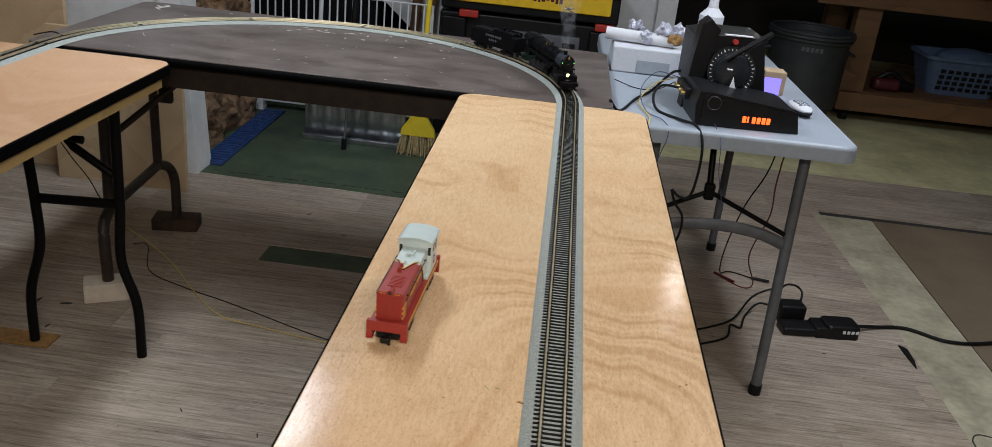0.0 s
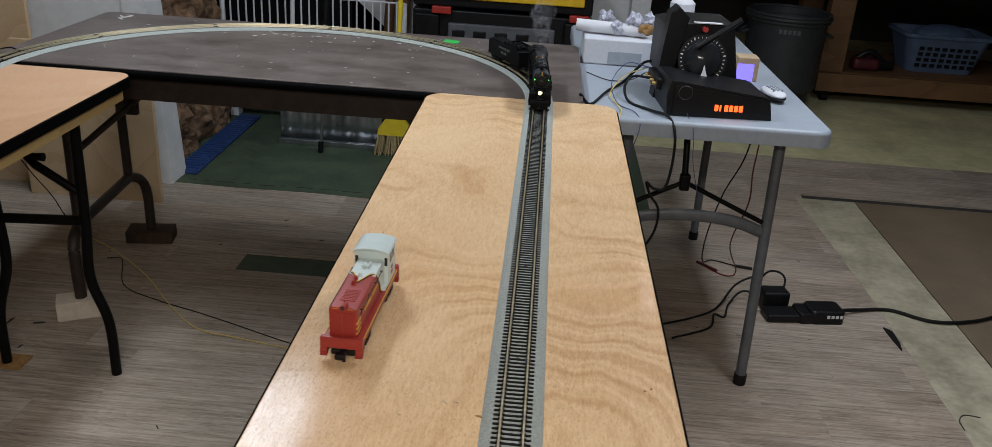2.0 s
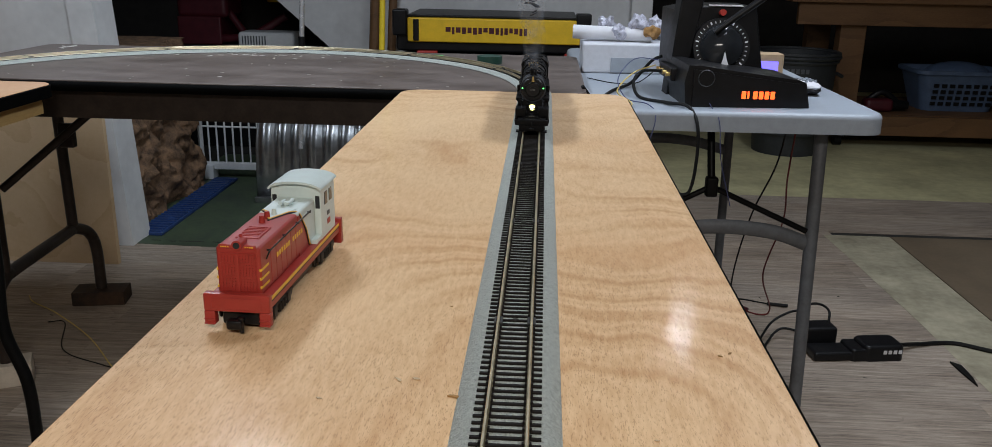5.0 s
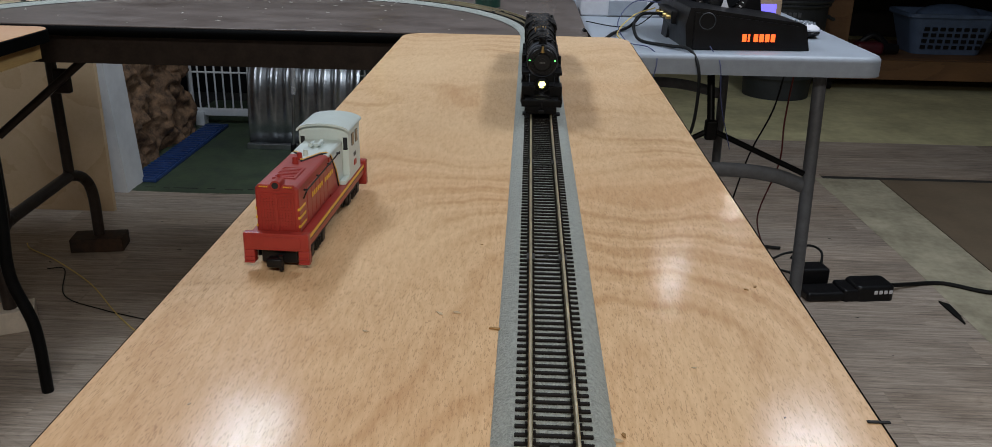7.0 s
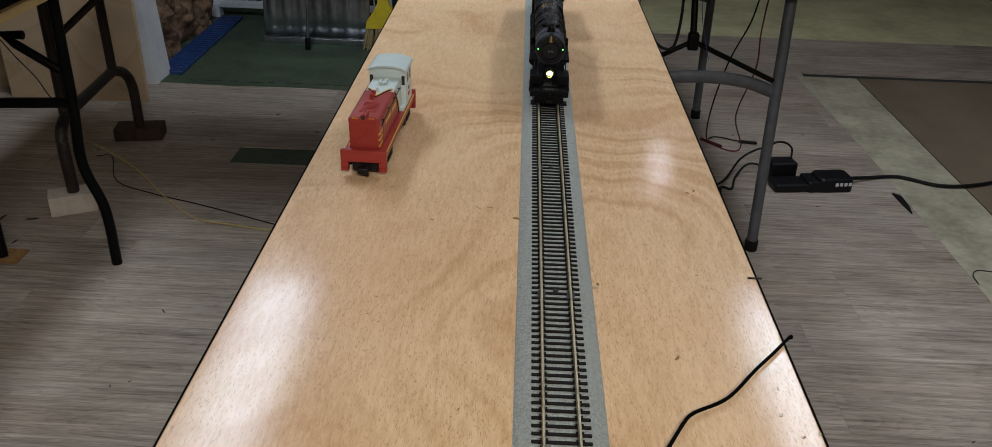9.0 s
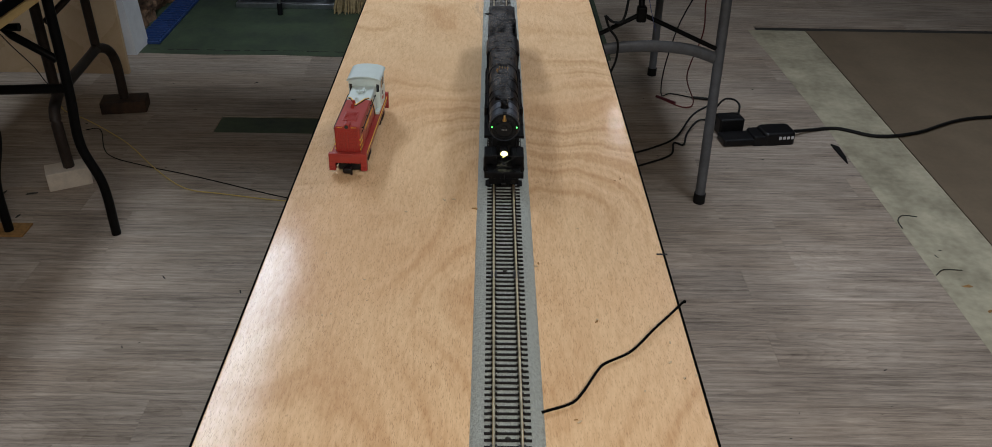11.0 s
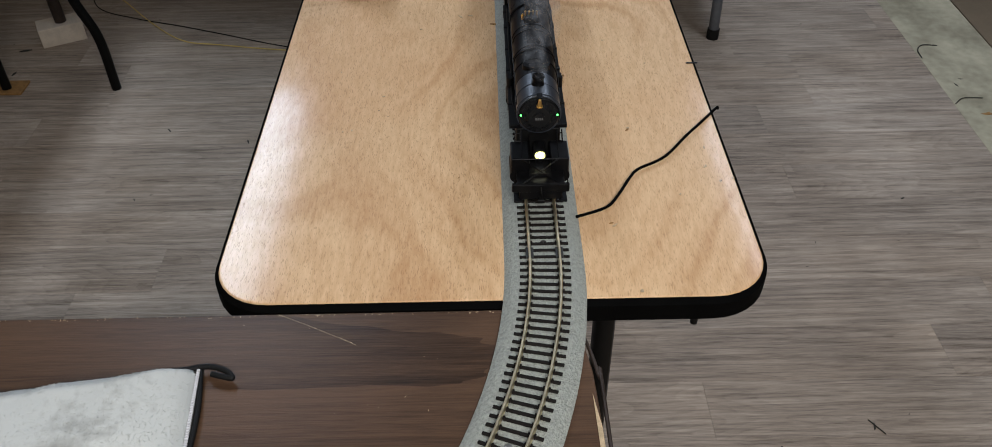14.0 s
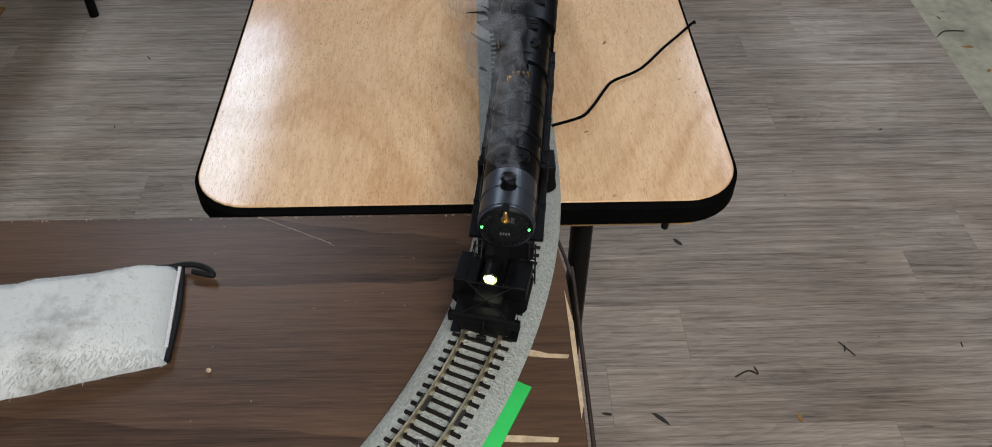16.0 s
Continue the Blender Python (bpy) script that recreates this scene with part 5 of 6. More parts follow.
def wire_gate():
    g = empty("wire_gate", "white coated wire gate leaning behind ribbed steel", "gate", pose(0, 3.86, 0))
    x0, x1, z0, z1 = -1.28, -0.40, 0.06, 0.60
    part("bottom_rail", bm_box(x0, -0.012, z0 - 0.02, x1, 0.012, z0 + 0.014, 0.004), WHITE_WIRE, g)
    for z in (0.24, 0.43, z1):
        part("cross_wire", bm_tube([(x0, 0, z), (x1, 0, z)], 0.0045, seg=6, smooth=False), WHITE_WIRE, g)
    n = 23
    for i in range(n + 1):
        x = x0 + (x1 - x0) * i / n
        part("bar", bm_tube([(x, 0, 0.05), (x, 0, z1)], 0.0042 if i % n else 0.012, seg=6, smooth=False), WHITE_WIRE, g)
    part("handle", bm_tube([(-0.93, -0.03, 0.60), (-0.93, -0.03, 0.36), (-0.88, -0.035, 0.29), (-0.80, -0.035, 0.29)], 0.011), WHITE_WIRE, g)
    part("foot", bm_box(x0 + 0.02, -0.03, -0.002, x0 + 0.06, 0.03, 0.06), WHITE_WIRE, g)
    part("foot", bm_box(x1 - 0.06, -0.03, -0.002, x1 - 0.02, 0.03, 0.06), WHITE_WIRE, g)


wire_gate()


def window_well():
    """An arch of ribbed sheet steel, ribs running over the arch."""
    bm = bmesh.new()
    nx, na = 121, 26
    x0, x1 = -0.905, -0.435
    rows = []
    for j in range(na + 1):
        a = math.pi * 0.92 * j / na
        row = []
        for i in range(nx):
            u = i / (nx - 1)
            ph = (u * 7) % 1.0
            fade = min(1.0, max(0.0, (a - 0.03) / 0.5))
            rib = 0.020 * fade * max(0.0, math.sin(math.pi * min(1, max(0, (ph - 0.2) / 0.6)))) ** 1.3
            r = 1 + (rib / 0.3 if 0.02 < u < 0.98 else 0)
            e = 0.62
            cy, cz = math.cos(a), math.sin(a)
            cy, cz = math.copysign(abs(cy) ** e, cy), abs(cz) ** e
            row.append(bm.verts.new((x0 + (x1 - x0) * u, 3.70 - 0.21 * r * cy, 0.015 + 0.36 * cz * (1 + (r - 1) * 0.6))))
        rows.append(row)
    for p, q in zip(rows, rows[1:]):
        for i in range(nx - 1):
            bm.faces.new((p[i], p[i + 1], q[i + 1], q[i]))
    w = empty("window_well", "ribbed galvanised steel window well lying on green floor", "window well", pose(0, 0, 0))
    s = part("ribbed_shell", bm, GALV, w)
    so = s.modifiers.new("sheet", "SOLIDIFY"); so.thickness = 0.002
    part("flange", bm_box(x0 - 0.005, 3.462, -0.002, x1 + 0.005, 3.492, 0.022, 0.003), GALV, w)


window_well()


def broom():
    b = empty("broom", "yellow plastic broom with straw bristles standing on floor", "broom", pose(-0.362, 3.42, -0.002))
    head = bm_prism([(-0.078, 0.095), (0.078, 0.095), (0.073, 0.125), (0.046, 0.165), (0.024, 0.205), (0.016, 0.265), (-0.016, 0.265), (-0.024, 0.205), (-0.046, 0.165), (-0.073, 0.125)], -0.018, 0.018, 0.005)
    head.transform(Matrix(((1, 0, 0, 0), (0, 0, 1, 0), (0, 1, 0, 0), (0, 0, 0, 1))))
    part("head", head, BROOM_YELLOW, b)
    br = bmesh.new()
    rng = random.Random(6)
    for i in range(150):
        x, y = rng.uniform(-0.07, 0.07), rng.uniform(-0.016, 0.016)
        bm_tube([(x, y, 0.107), (x * 1.32 + rng.uniform(-0.006, 0.006), y * 1.6, rng.uniform(0.0, 0.012))], 0.0022, seg=4, smooth=False, bm=br)
    tagged(part("bristles", br, STRAW, b, "pale straw bristles"), kind="stuff")
    part("handle", bm_tube([(0, 0, 0.22), (0.012, 0.02, 0.7), (0.03, 0.06, 1.42)], 0.0115, seg=10, smooth=False), BROOM_YELLOW, b)


broom()


def mop_pole():
    p = empty("mop", "chrome telescopic mop pole with black grip", "mop", pose(-0.655, 3.38, 0))
    part("pole", bm_tube([(-0.024, 0.005, 0.255), (0.03, 0.03, 1.35)], 0.010, seg=12, smooth=False), CHROME, p)
    part("lower_tube", bm_tube([(-0.035, 0.0, 0.04), (-0.024, 0.005, 0.26)], 0.006, seg=12, smooth=False), GALV, p)
    part("grip", bm_tube([(-0.008, 0.012, 0.57), (-0.002, 0.0155, 0.70)], 0.0135, seg=12, smooth=False), BLACK, p)
    part("foot", bm_cyl((-0.037, 0, -0.002), (-0.035, 0, 0.05), 0.012), BLACK, p)


mop_pole()


def poles():
    for x, r in ((-0.60, 0.026), (-0.515, 0.021)):
        thing("timber_pole", bm_tube([(x + 0.03, 4.27, -0.002), (x + 0.10, 4.318, 1.5)], r, seg=10, smooth=False), BENCH_WOOD, "weathered brown timber pole leaning on wall", "pole", "poles leaning on the wall")


poles()


def tool_chest():
    c = empty("tool_chest", "large black tool chest with yellow lid bar and red latches", "tool chest", pose(0.075, 3.78, -0.002))
    part("body", bm_box(-0.43, 0.03, 0, 0.41, 0.43, 0.60, 0.012), BLACK, c)
    for x in (-0.36, 0.34):
        part("corner_pillar", bm_box(x - 0.06, 0.0, 0.0, x + 0.06, 0.05, 0.58, 0.01), BLACK, c)
    part("front_rib", bm_box(-0.26, 0.012, 0.46, 0.24, 0.04, 0.54, 0.006), GREY_STEEL, c)
    for i in range(5):
        part("front_rib", bm_box(-0.24 + 0.1 * i, 0.008, 0.48, -0.18 + 0.1 * i, 0.02, 0.51, 0.004), BLACK, c)
    lid = part("lid", bm_box(-0.425, 0.005, 0.615, 0.405, 0.43, 0.75, 0.01), BLACK, c)
    part("lid_bar", bm_box(-0.375, -0.012, 0.655, 0.365, 0.03, 0.757, 0.006), TOOL_YELLOW, lid, "yellow front bar")
    part("lid_corner", bm_box(-0.44, -0.015, 0.68, -0.378, 0.06, 0.79, 0.008), BLACK, lid)
    part("lid_clip", bm_box(-0.35, -0.016, 0.66, -0.325, 0.0, 0.75, 0.003), BLACK, lid)
    part("lid_corner", bm_box(0.345, -0.014, 0.74, 0.41, 0.06, 0.785, 0.006), BLACK, lid)
    part("lid_cover", bm_box(-0.38, 0.01, 0.758, 0.35, 0.42, 0.768, 0.003), BLACK, lid)
    mk = bmesh.new()
    rng = random.Random(2)
    x = -0.21
    while x < 0.14:
        w = rng.uniform(0.010, 0.022)
        bm_box(x, -0.0128, 0.695 + rng.uniform(-0.006, 0.006), x + w, -0.0118, 0.72, bm=mk)
        x += w + 0.006
    part("lettering_bars", mk, DARK_RED, lid)
    for x in (-0.29, 0.345):
        part("latch", bm_box(x - 0.045, -0.018, 0.585, x + 0.045, 0.01, 0.618, 0.005), TOOL_RED, c, "red latch")


tool_chest()


def alcove_things():
    # Added black stand under the heater; it stands for the unlit lower alcove.
    st = thing("storage_crate", bm_box(-1.75, 4.55, -0.008, -0.80, 5.1, 0.52, 0.01), BLACK, "black stand added to keep the lower alcove dark", "crate")
    h = empty("fan_heater", "white plastic fan heater with vent slots on crate", "heater", pose(-1.17, 4.56, 0.52))
    part("housing", bm_box(-0.15, 0, 0, 0.15, 0.16, 0.085, 0.02, 3), WHITE_WIRE, h)
    for i in range(9):
        part("slot", bm_box(-0.125 + 0.015 * i, -0.003, 0.02, -0.119 + 0.015 * i, 0.003, 0.065), GREY_STEEL, h)
    t = empty("toy_vehicle", "dark red plastic ride-on frame in the alcove", "toy", pose(-1.55, 4.75, 0.52))
    part("seat", bm_box(-0.14, -0.06, 0.14, 0.14, 0.2, 0.30, 0.03, 3), DARK_RED, t)
    part("tube", bm_tube([(-0.12, 0, 0.02), (0.0, -0.02, 0.03), (0.25, -0.05, 0.05), (0.45, -0.03, 0.16)], 0.022), DARK_RED, t)
    part("tube", bm_tube([(0.1, 0.02, 0.2), (0.22, -0.03, 0.06)], 0.02), DARK_RED, t)
    part("knob", bm_box(0.30, 0.12, 0.22, 0.40, 0.16, 0.34, 0.01), TOOL_YELLOW, t)
    part("base", bm_box(-0.14, -0.06, 0, 0.1, 0.2, 0.15, 0.01), DARK_RED, t)


alcove_things()

# ---- right hand back of the room ----


def waste_bin():
    b = empty("waste_bin", "large dark grey plastic waste bin with rim", "bin", pose(1.645, 4.85, -0.001) @ Matrix.Scale(0.84, 4))
    bm = bm_cyl((0, 0, 0), (0, 0, 0.64), 0.21, 0.262, seg=40)
    top = max(bm.faces, key=lambda f: f.calc_center_median().z)
    r = bmesh.ops.inset_region(bm, faces=[top], thickness=0.012)
    bmesh.ops.translate(bm, verts=top.verts[:], vec=(0, 0, -0.5))
    part("body", bm, GREY_CAN, b)
    ring = bmesh.new()
    for z, rr in ((0.60, 0.268), (0.625, 0.278), (0.645, 0.274)):
        bm_tube([(rr * math.cos(2 * math.pi * i / 32), rr * math.sin(2 * math.pi * i / 32), z) for i in range(33)], 0.012, seg=6, smooth=False, bm=ring)
    part("rim", ring, GREY_CAN, b)
    mk = bmesh.new()
    for k in range(5):
        a = radians(-112 + 6.5 * k)
        m = bm_box(-0.010, -0.001, -0.014, 0.010, 0.001, 0.014)
        m.transform(Matrix.Translation((0.262 * math.cos(a), 0.262 * math.sin(a), 0.55)) @ Matrix.Rotation(a + math.pi / 2, 4, "Z"))
        me = bpy.data.meshes.new("tmp"); m.to_mesh(me); m.free(); mk.from_mesh(me); bpy.data.meshes.remove(me)
    part("lettering_bars", mk, GREY_STEEL, b)
    for s in (-1, 1):
        part("handle", bm_tube([(s * 0.262, -0.06, 0.52), (s * 0.305, -0.03, 0.50), (s * 0.305, 0.03, 0.50), (s * 0.262, 0.06, 0.52)], 0.012), GREY_CAN, b)


waste_bin()


def workbench():
    w = empty("workbench", "rough timber workbench on castors with a lower shelf", "workbench", pose(1.92, 5.0, -0.001))
    for x in (0.0, 1.45):
        for y in (0.0, 0.62):
            part("leg", bm_box(x, y, 0.07, x + 0.14, y + 0.09, 0.70, 0.003, 1), BENCH_WOOD, w)
            cs = bm_cyl((x + 0.05, y + 0.045, 0.033), (x + 0.09, y + 0.045, 0.033), 0.033, seg=18)
            bm_box(x + 0.03, y + 0.02, 0.05, x + 0.11, y + 0.07, 0.07, bm=cs)
            part("castor", cs, RUBBER, w)
    part("shelf_rail", bm_box(-0.01, -0.04, 0.075, 1.62, -0.001, 0.185, 0.003, 1), BENCH_WOOD, w)
    part("shelf", bm_box(0.0, 0.0, 0.17, 1.6, 0.71, 0.188, 0.002, 1), BENCH_WOOD, w)
    part("top_rail", bm_box(-0.25, -0.042, 0.68, 1.7, -0.002, 0.80, 0.003, 1), BENCH_WOOD, w)
    part("top", bm_box(-0.30, -0.08, 0.80, 1.75, 0.78, 0.84, 0.004, 1), BENCH_WOOD, w)
    part("side_rail", bm_box(0.002, 0.091, 0.075, 0.04, 0.62, 0.169, 0.003, 1), BENCH_WOOD, w)


workbench()


def laundry_basket():
    b = empty("laundry_basket", "pale blue plastic laundry basket with slotted sides on shelf", "basket", pose(2.70, 5.30, 0.189))
    def ring(z, w, d):
        return rounded(-w, -d, w, d, 0.06, 5), z
    bm = bmesh.new()
    loops = [[bm.verts.new((x, y, z)) for x, y in pts] for pts, z in (ring(0, 0.20, 0.13), ring(0.20, 0.25, 0.17), ring(0.215, 0.27, 0.19), ring(0.235, 0.27, 0.19), ring(0.235, 0.255, 0.175), ring(0.01, 0.195, 0.125))]
    for p, q in zip(loops, loops[1:]):
        for i in range(len(p)):
            bm.faces.new((p[i], p[(i + 1) % len(p)], q[(i + 1) % len(p)], q[i]))
    bm.faces.new(loops[-1]); bm.faces.new(loops[0])
    part("tub", bm, BLUE_TUB, b)
    for i in range(8):
        for j in range(4):
            x = -0.155 + 0.045 * i
            z = 0.045 + 0.035 * j
            part("slot", bm_box(x - 0.014, -0.133 - 0.2 * z - 0.004, z - 0.010, x + 0.014, -0.133 - 0.2 * z + 0.002, z + 0.010), BLACK, b)
    part("folded_cloth", bm_ball((0.02, 0.0, 0.21), 0.13, (1.4, 0.9, 0.5)), BLUE_TUB, b, "folded blue cloth in the basket")


laundry_basket()


def red_tool():
    t = empty("power_tool", "dark red and black power tool on bench shelf", "tool", pose(2.24, 5.12, 0.189))
    part("body", bm_box(-0.10, -0.05, 0, 0.06, 0.05, 0.075, 0.025, 3), DARK_RED, t)
    part("handle", bm_tube([(-0.08, 0, 0.06), (0.0, 0, 0.11), (0.08, 0, 0.06)], 0.018), BLACK, t)
    part("nose", bm_cyl((0.05, 0, 0.04), (0.15, 0, 0.035), 0.035, 0.025), BLACK, t)


red_tool()

# ---- things on the grey table ----
GZ = 0.7242


def white_box():
    b = empty("foam_box", "white foam packing box with cut recess on grey table", "box", pose(0.51, 2.43, GZ))
    bm = bm_box(-0.12, -0.11, 0, 0.12, 0.11, 0.078, 0.006)
    part("block", bm, FOAM, b)
    part("recess", bm_box(-0.045, -0.1135, 0.004, 0.055, -0.1105, 0.042, 0.001, 1), GREY_PLASTIC, b, "grey pull recess")
    part("post", bm_box(0.09, 0.02, 0.078, 0.112, 0.06, 0.118, 0.004), FOAM, b)
    part("rim", bm_box(-0.12, 0.09, 0.078, 0.12, 0.11, 0.092, 0.003), FOAM, b)
    r = empty("paper_roll", "rolled white paper tube lying on foam box", "paper roll", pose(0.50, 2.40, GZ + 0.097))
    part("tube", bm_cyl((-0.135, 0.0, 0.004), (0.075, -0.02, -0.001), 0.0185, seg=24), PAPER, r)
    rng = random.Random(8)
    for i, (x, y, z, s) in enumerate(((-0.02, -0.045, 0.0, 0.019), (0.03, -0.03, 0.022, 0.022), (0.065, -0.055, 0.002, 0.018), (0.08, 0.02, 0.012, 0.024), (-0.05, 0.045, 0.01, 0.022))):
        bm = bmesh.new()
        bmesh.ops.create_icosphere(bm, subdivisions=3, radius=s)
        for v in bm.verts:
            v.co *= 1 + 0.7 * noise.noise(v.co * 70 + Vector((i * 5, 0, 0))) + 0.25 * noise.noise(v.co * 220)
        thing("plastic_bag", bm, LEAF if i == 2 else BAG, "crumpled clear plastic bag with small parts", "bag", "bags on the foam box", at=pose(0.51 + x, 2.42 + y, GZ + 0.105 + z))


white_box()


def controller():
    turn = Matrix.Translation((0.60, 1.81, GZ)) @ Matrix.Rotation(radians(4.5), 4, "Z") @ Matrix.Translation((-0.60, -1.81, 0))
    c = empty("train_controller", "black model train controller with dial and glowing orange sign", "controller", turn)
    base = flip_prism([(0.588, 0.0), (0.851, 0.0), (0.840, 0.052), (0.826, 0.058), (0.70, 0.074), (0.612, 0.086), (0.590, 0.086), (0.582, 0.05)], 1.812, 1.985, 0.0)
    part("base", base, BLACK, c, "black wedge-shaped base")
    part("side_panel", flip_prism([(0.600, 0.002), (0.849, 0.001), (0.838, 0.046), (0.824, 0.051), (0.70, 0.066), (0.600, 0.078)], 1.8085, 1.8135), BLACK, c)
    em = bmesh.new()
    for i in range(20):
        a, b = 2 * math.pi * i / 20, 2 * math.pi * (i + 1) / 20
        bm_tube([(0.627 + 0.017 * math.cos(a), 1.8085, 0.060 + 0.017 * math.sin(a)), (0.627 + 0.017 * math.cos(b), 1.8085, 0.060 + 0.017 * math.sin(b))], 0.0012, seg=4, smooth=False, bm=em)
    part("emblem", em, GREY_CAN, c)
    for k in range(6):
        x = 0.7035 + 0.0122 * k
        part("sign_bar", bm_box(x, 1.8065, 0.0185, x + (0.0042 if k == 1 else 0.0092), 1.8087, 0.0345, 0.001, 1), ORANGE_GLOW, c, "glowing orange sign block")
    part("housing", flip_prism([(0.600, 0.05), (0.806, 0.05), (0.778, 0.196), (0.655, 0.196), (0.600, 0.185)], 2.0, 2.17, 0.004), BLACK, c)
    part("back_panel", flip_prism([(0.582, 0.0), (0.618, 0.0), (0.640, 0.15), (0.652, 0.212), (0.622, 0.240), (0.602, 0.222), (0.592, 0.13)], 1.975, 2.03, 0.003), BLACK, c)
    m = pose(0.698, 1.972, 0.109, 78, 0, 0)
    dial = bm_cyl((0, 0, -0.02), (0, 0, 0.0), 0.066, 0.064, seg=48)
    d = part("dial", dial, BLACK, c, "black dial with white ticks", at=m)
    dome = bm_cyl((0, 0, 0.0), (0, 0, 0.012), 0.050, 0.044, seg=40)
    bm_cyl((0, 0, 0.012), (0, 0, 0.03), 0.044, 0.012, seg=40, bm=dome)
    part("knob", dome, GLASS_DARK, d, "glossy black knob")
    for i in range(26):
        a = radians(-40 + 260 * i / 25)
        w = 0.0018 if i % 5 else 0.0032
        t = bm_box(0.0535, -w / 2, 0.0002, 0.0585 if i % 5 else 0.0605, w / 2, 0.0008)
        t.transform(Matrix.Rotation(a, 4, "Z"))
        part("tick", t, PAPER, d)
    part("pointer", bm_prism([(-0.014, -0.058), (0.014, -0.058), (0.004, -0.030), (0.0, -0.012), (-0.004, -0.030)], 0.026, 0.029, 0.0), PAPER, d, "white pointer")
    part("lever", bm_tube([(0.675, 1.955, 0.142), (0.712, 1.95, 0.172), (0.778, 1.95, 0.220)], 0.0075, smooth=False, seg=10), BLACK, c)
    part("button", bm_cyl((0.699, 2.0, 0.182), (0.699, 1.985, 0.184), 0.007, seg=14), TOOL_RED, c)
    part("shelf_paper", bm_box(0.672, 1.999, 0.1962, 0.745, 2.012, 0.1990), PAPER, c)
    part("terminal", bm_box(0.572, 1.90, 0.040, 0.592, 2.03, 0.070, 0.004), BLACK, c)
    for i in range(4):
        part("terminal_screw", bm_cyl((0.562, 1.91 + 0.033 * i, 0.055), (0.573, 1.91 + 0.033 * i, 0.055), 0.005, seg=10), BRASS, c)


controller()


def display_box():
    b = empty("display_box", "small cardboard box with violet-blue lit front", "box", pose(0.863, 2.275, GZ))
    part("carton", bm_box(-0.028, -0.03, 0, 0.034, 0.03, 0.068, 0.002, 1), CARD, b)
    part("lit_front", bm_box(-0.028, -0.0325, 0.001, 0.020, -0.0302, 0.050, 0.0004, 1), BLUE_GLOW, b, "violet-blue lit front")


display_box()


def remote():
    r = empty("remote_control", "white hand-held remote control with buttons on black base", "remote control", pose(0.900, 2.05, GZ, 0, 0, 12))
    part("underside", bm_ball((0, 0, 0.012), 0.034, (0.85, 1.6, 0.36)), BLACK, r)
    part("shell", bm_ball((0, 0, 0.02), 0.033, (0.85, 1.65, 0.36)), PAPER, r)
    for i in range(3):
        for j in range(4):
            part("button", bm_cyl((-0.011 + 0.011 * i, -0.024 + 0.014 * j, 0.028), (-0.011 + 0.011 * i, -0.024 + 0.014 * j, 0.034), 0.0038, seg=10), GREY_PLASTIC, r)


remote()


def bottle():
    b = empty("squeeze_bottle", "white translucent squeeze bottle on grey table", "bottle", pose(0.71, 2.62, GZ))
    part("body", bm_cyl((0, 0, 0), (0, 0, 0.155), 0.041, 0.040, seg=30), PAPER, b)
    part("shoulder", bm_cyl((0, 0, 0.155), (0, 0, 0.18), 0.040, 0.017, seg=30), PAPER, b)
    part("cap", bm_cyl((0, 0, 0.18), (0, 0, 0.215), 0.017, 0.014, seg=20), PAPER, b)


bottle()


def cable(name, pts, r, material, label, steps=8):
    return thing(name, bm_tube(pts, r, seg=7, steps=steps), material, label, "cable", "cables and wires")


F = 0.724
cable("power_cable", [(0.37, 1.81, 0.762), (0.40, 1.84, F + 0.006), (0.45, 1.99, F + 0.005), (0.50, 2.09, F + 0.01), (0.545, 2.10, F + 0.06), (0.566, 2.08, F + 0.075)], 0.0038, RUBBER, "thick black power cable to the controller")
cable("power_cable", [(0.56, 1.96, F + 0.055), (0.515, 1.99, F + 0.05), (0.492, 1.96, F + 0.03), (0.50, 1.90, F + 0.005), (0.55, 1.83, F + 0.005), (0.59, 1.78, F + 0.005), (0.606, 1.748, F - 0.03), (0.609, 1.745, F - 0.10), (0.600, 1.745, F - 0.165), (0.575, 1.745, F - 0.172), (0.552, 1.745, F - 0.155)], 0.0036, RUBBER, "black cable hanging over the table edge with plug")
cable("power_cable", [(0.552, 1.745, F - 0.155), (0.566, 1.748, F - 0.19), (0.592, 1.752, F - 0.23), (0.588, 1.76, F - 0.30), (0.55, 1.80, F - 0.40)], 0.0034, RUBBER, "black cable hanging beside the table leg")
cable("thin_wire", [(0.552, 2.07, F + 0.055), (0.50, 2.04, F + 0.04), (0.455, 1.95, F + 0.01), (0.475, 1.83, F + 0.004), (0.47, 1.768, F + 0.003), (0.462, 1.752, F - 0.04), (0.452, 1.75, F - 0.10)], 0.0016, YELLOW_WIRE, "thin yellow wire across the grey table")
cable("thin_wire", [(0.553, 2.0, F + 0.075), (0.50, 2.05, F + 0.07), (0.46, 2.0, F + 0.03), (0.47, 1.88, F + 0.004), (0.51, 1.80, F + 0.004), (0.52, 1.752, F - 0.02), (0.50, 1.752, F - 0.12), (0.52, 1.76, F - 0.25), (0.50, 1.80, F - 0.40)], 0.0012, BLUE_WIRE, "thin blue wire hanging from the grey table")
cable("thin_wire", [(0.60, 1.866, F + 0.07), (0.625, 1.85, F + 0.03), (0.64, 1.80, F + 0.003), (0.65, 1.752, F - 0.02), (0.66, 1.75, F - 0.10), (0.69, 1.76, F - 0.20)], 0.001, BLUE_WIRE, "thin dark wire over the table edge")
cable("thin_wire", [(0.40, 2.2, F + 0.003), (0.46, 2.12, F + 0.003), (0.52, 2.14, F + 0.003), (0.555, 2.05, F + 0.05)], 0.0013, RUBBER, "thin black wire on the grey table")
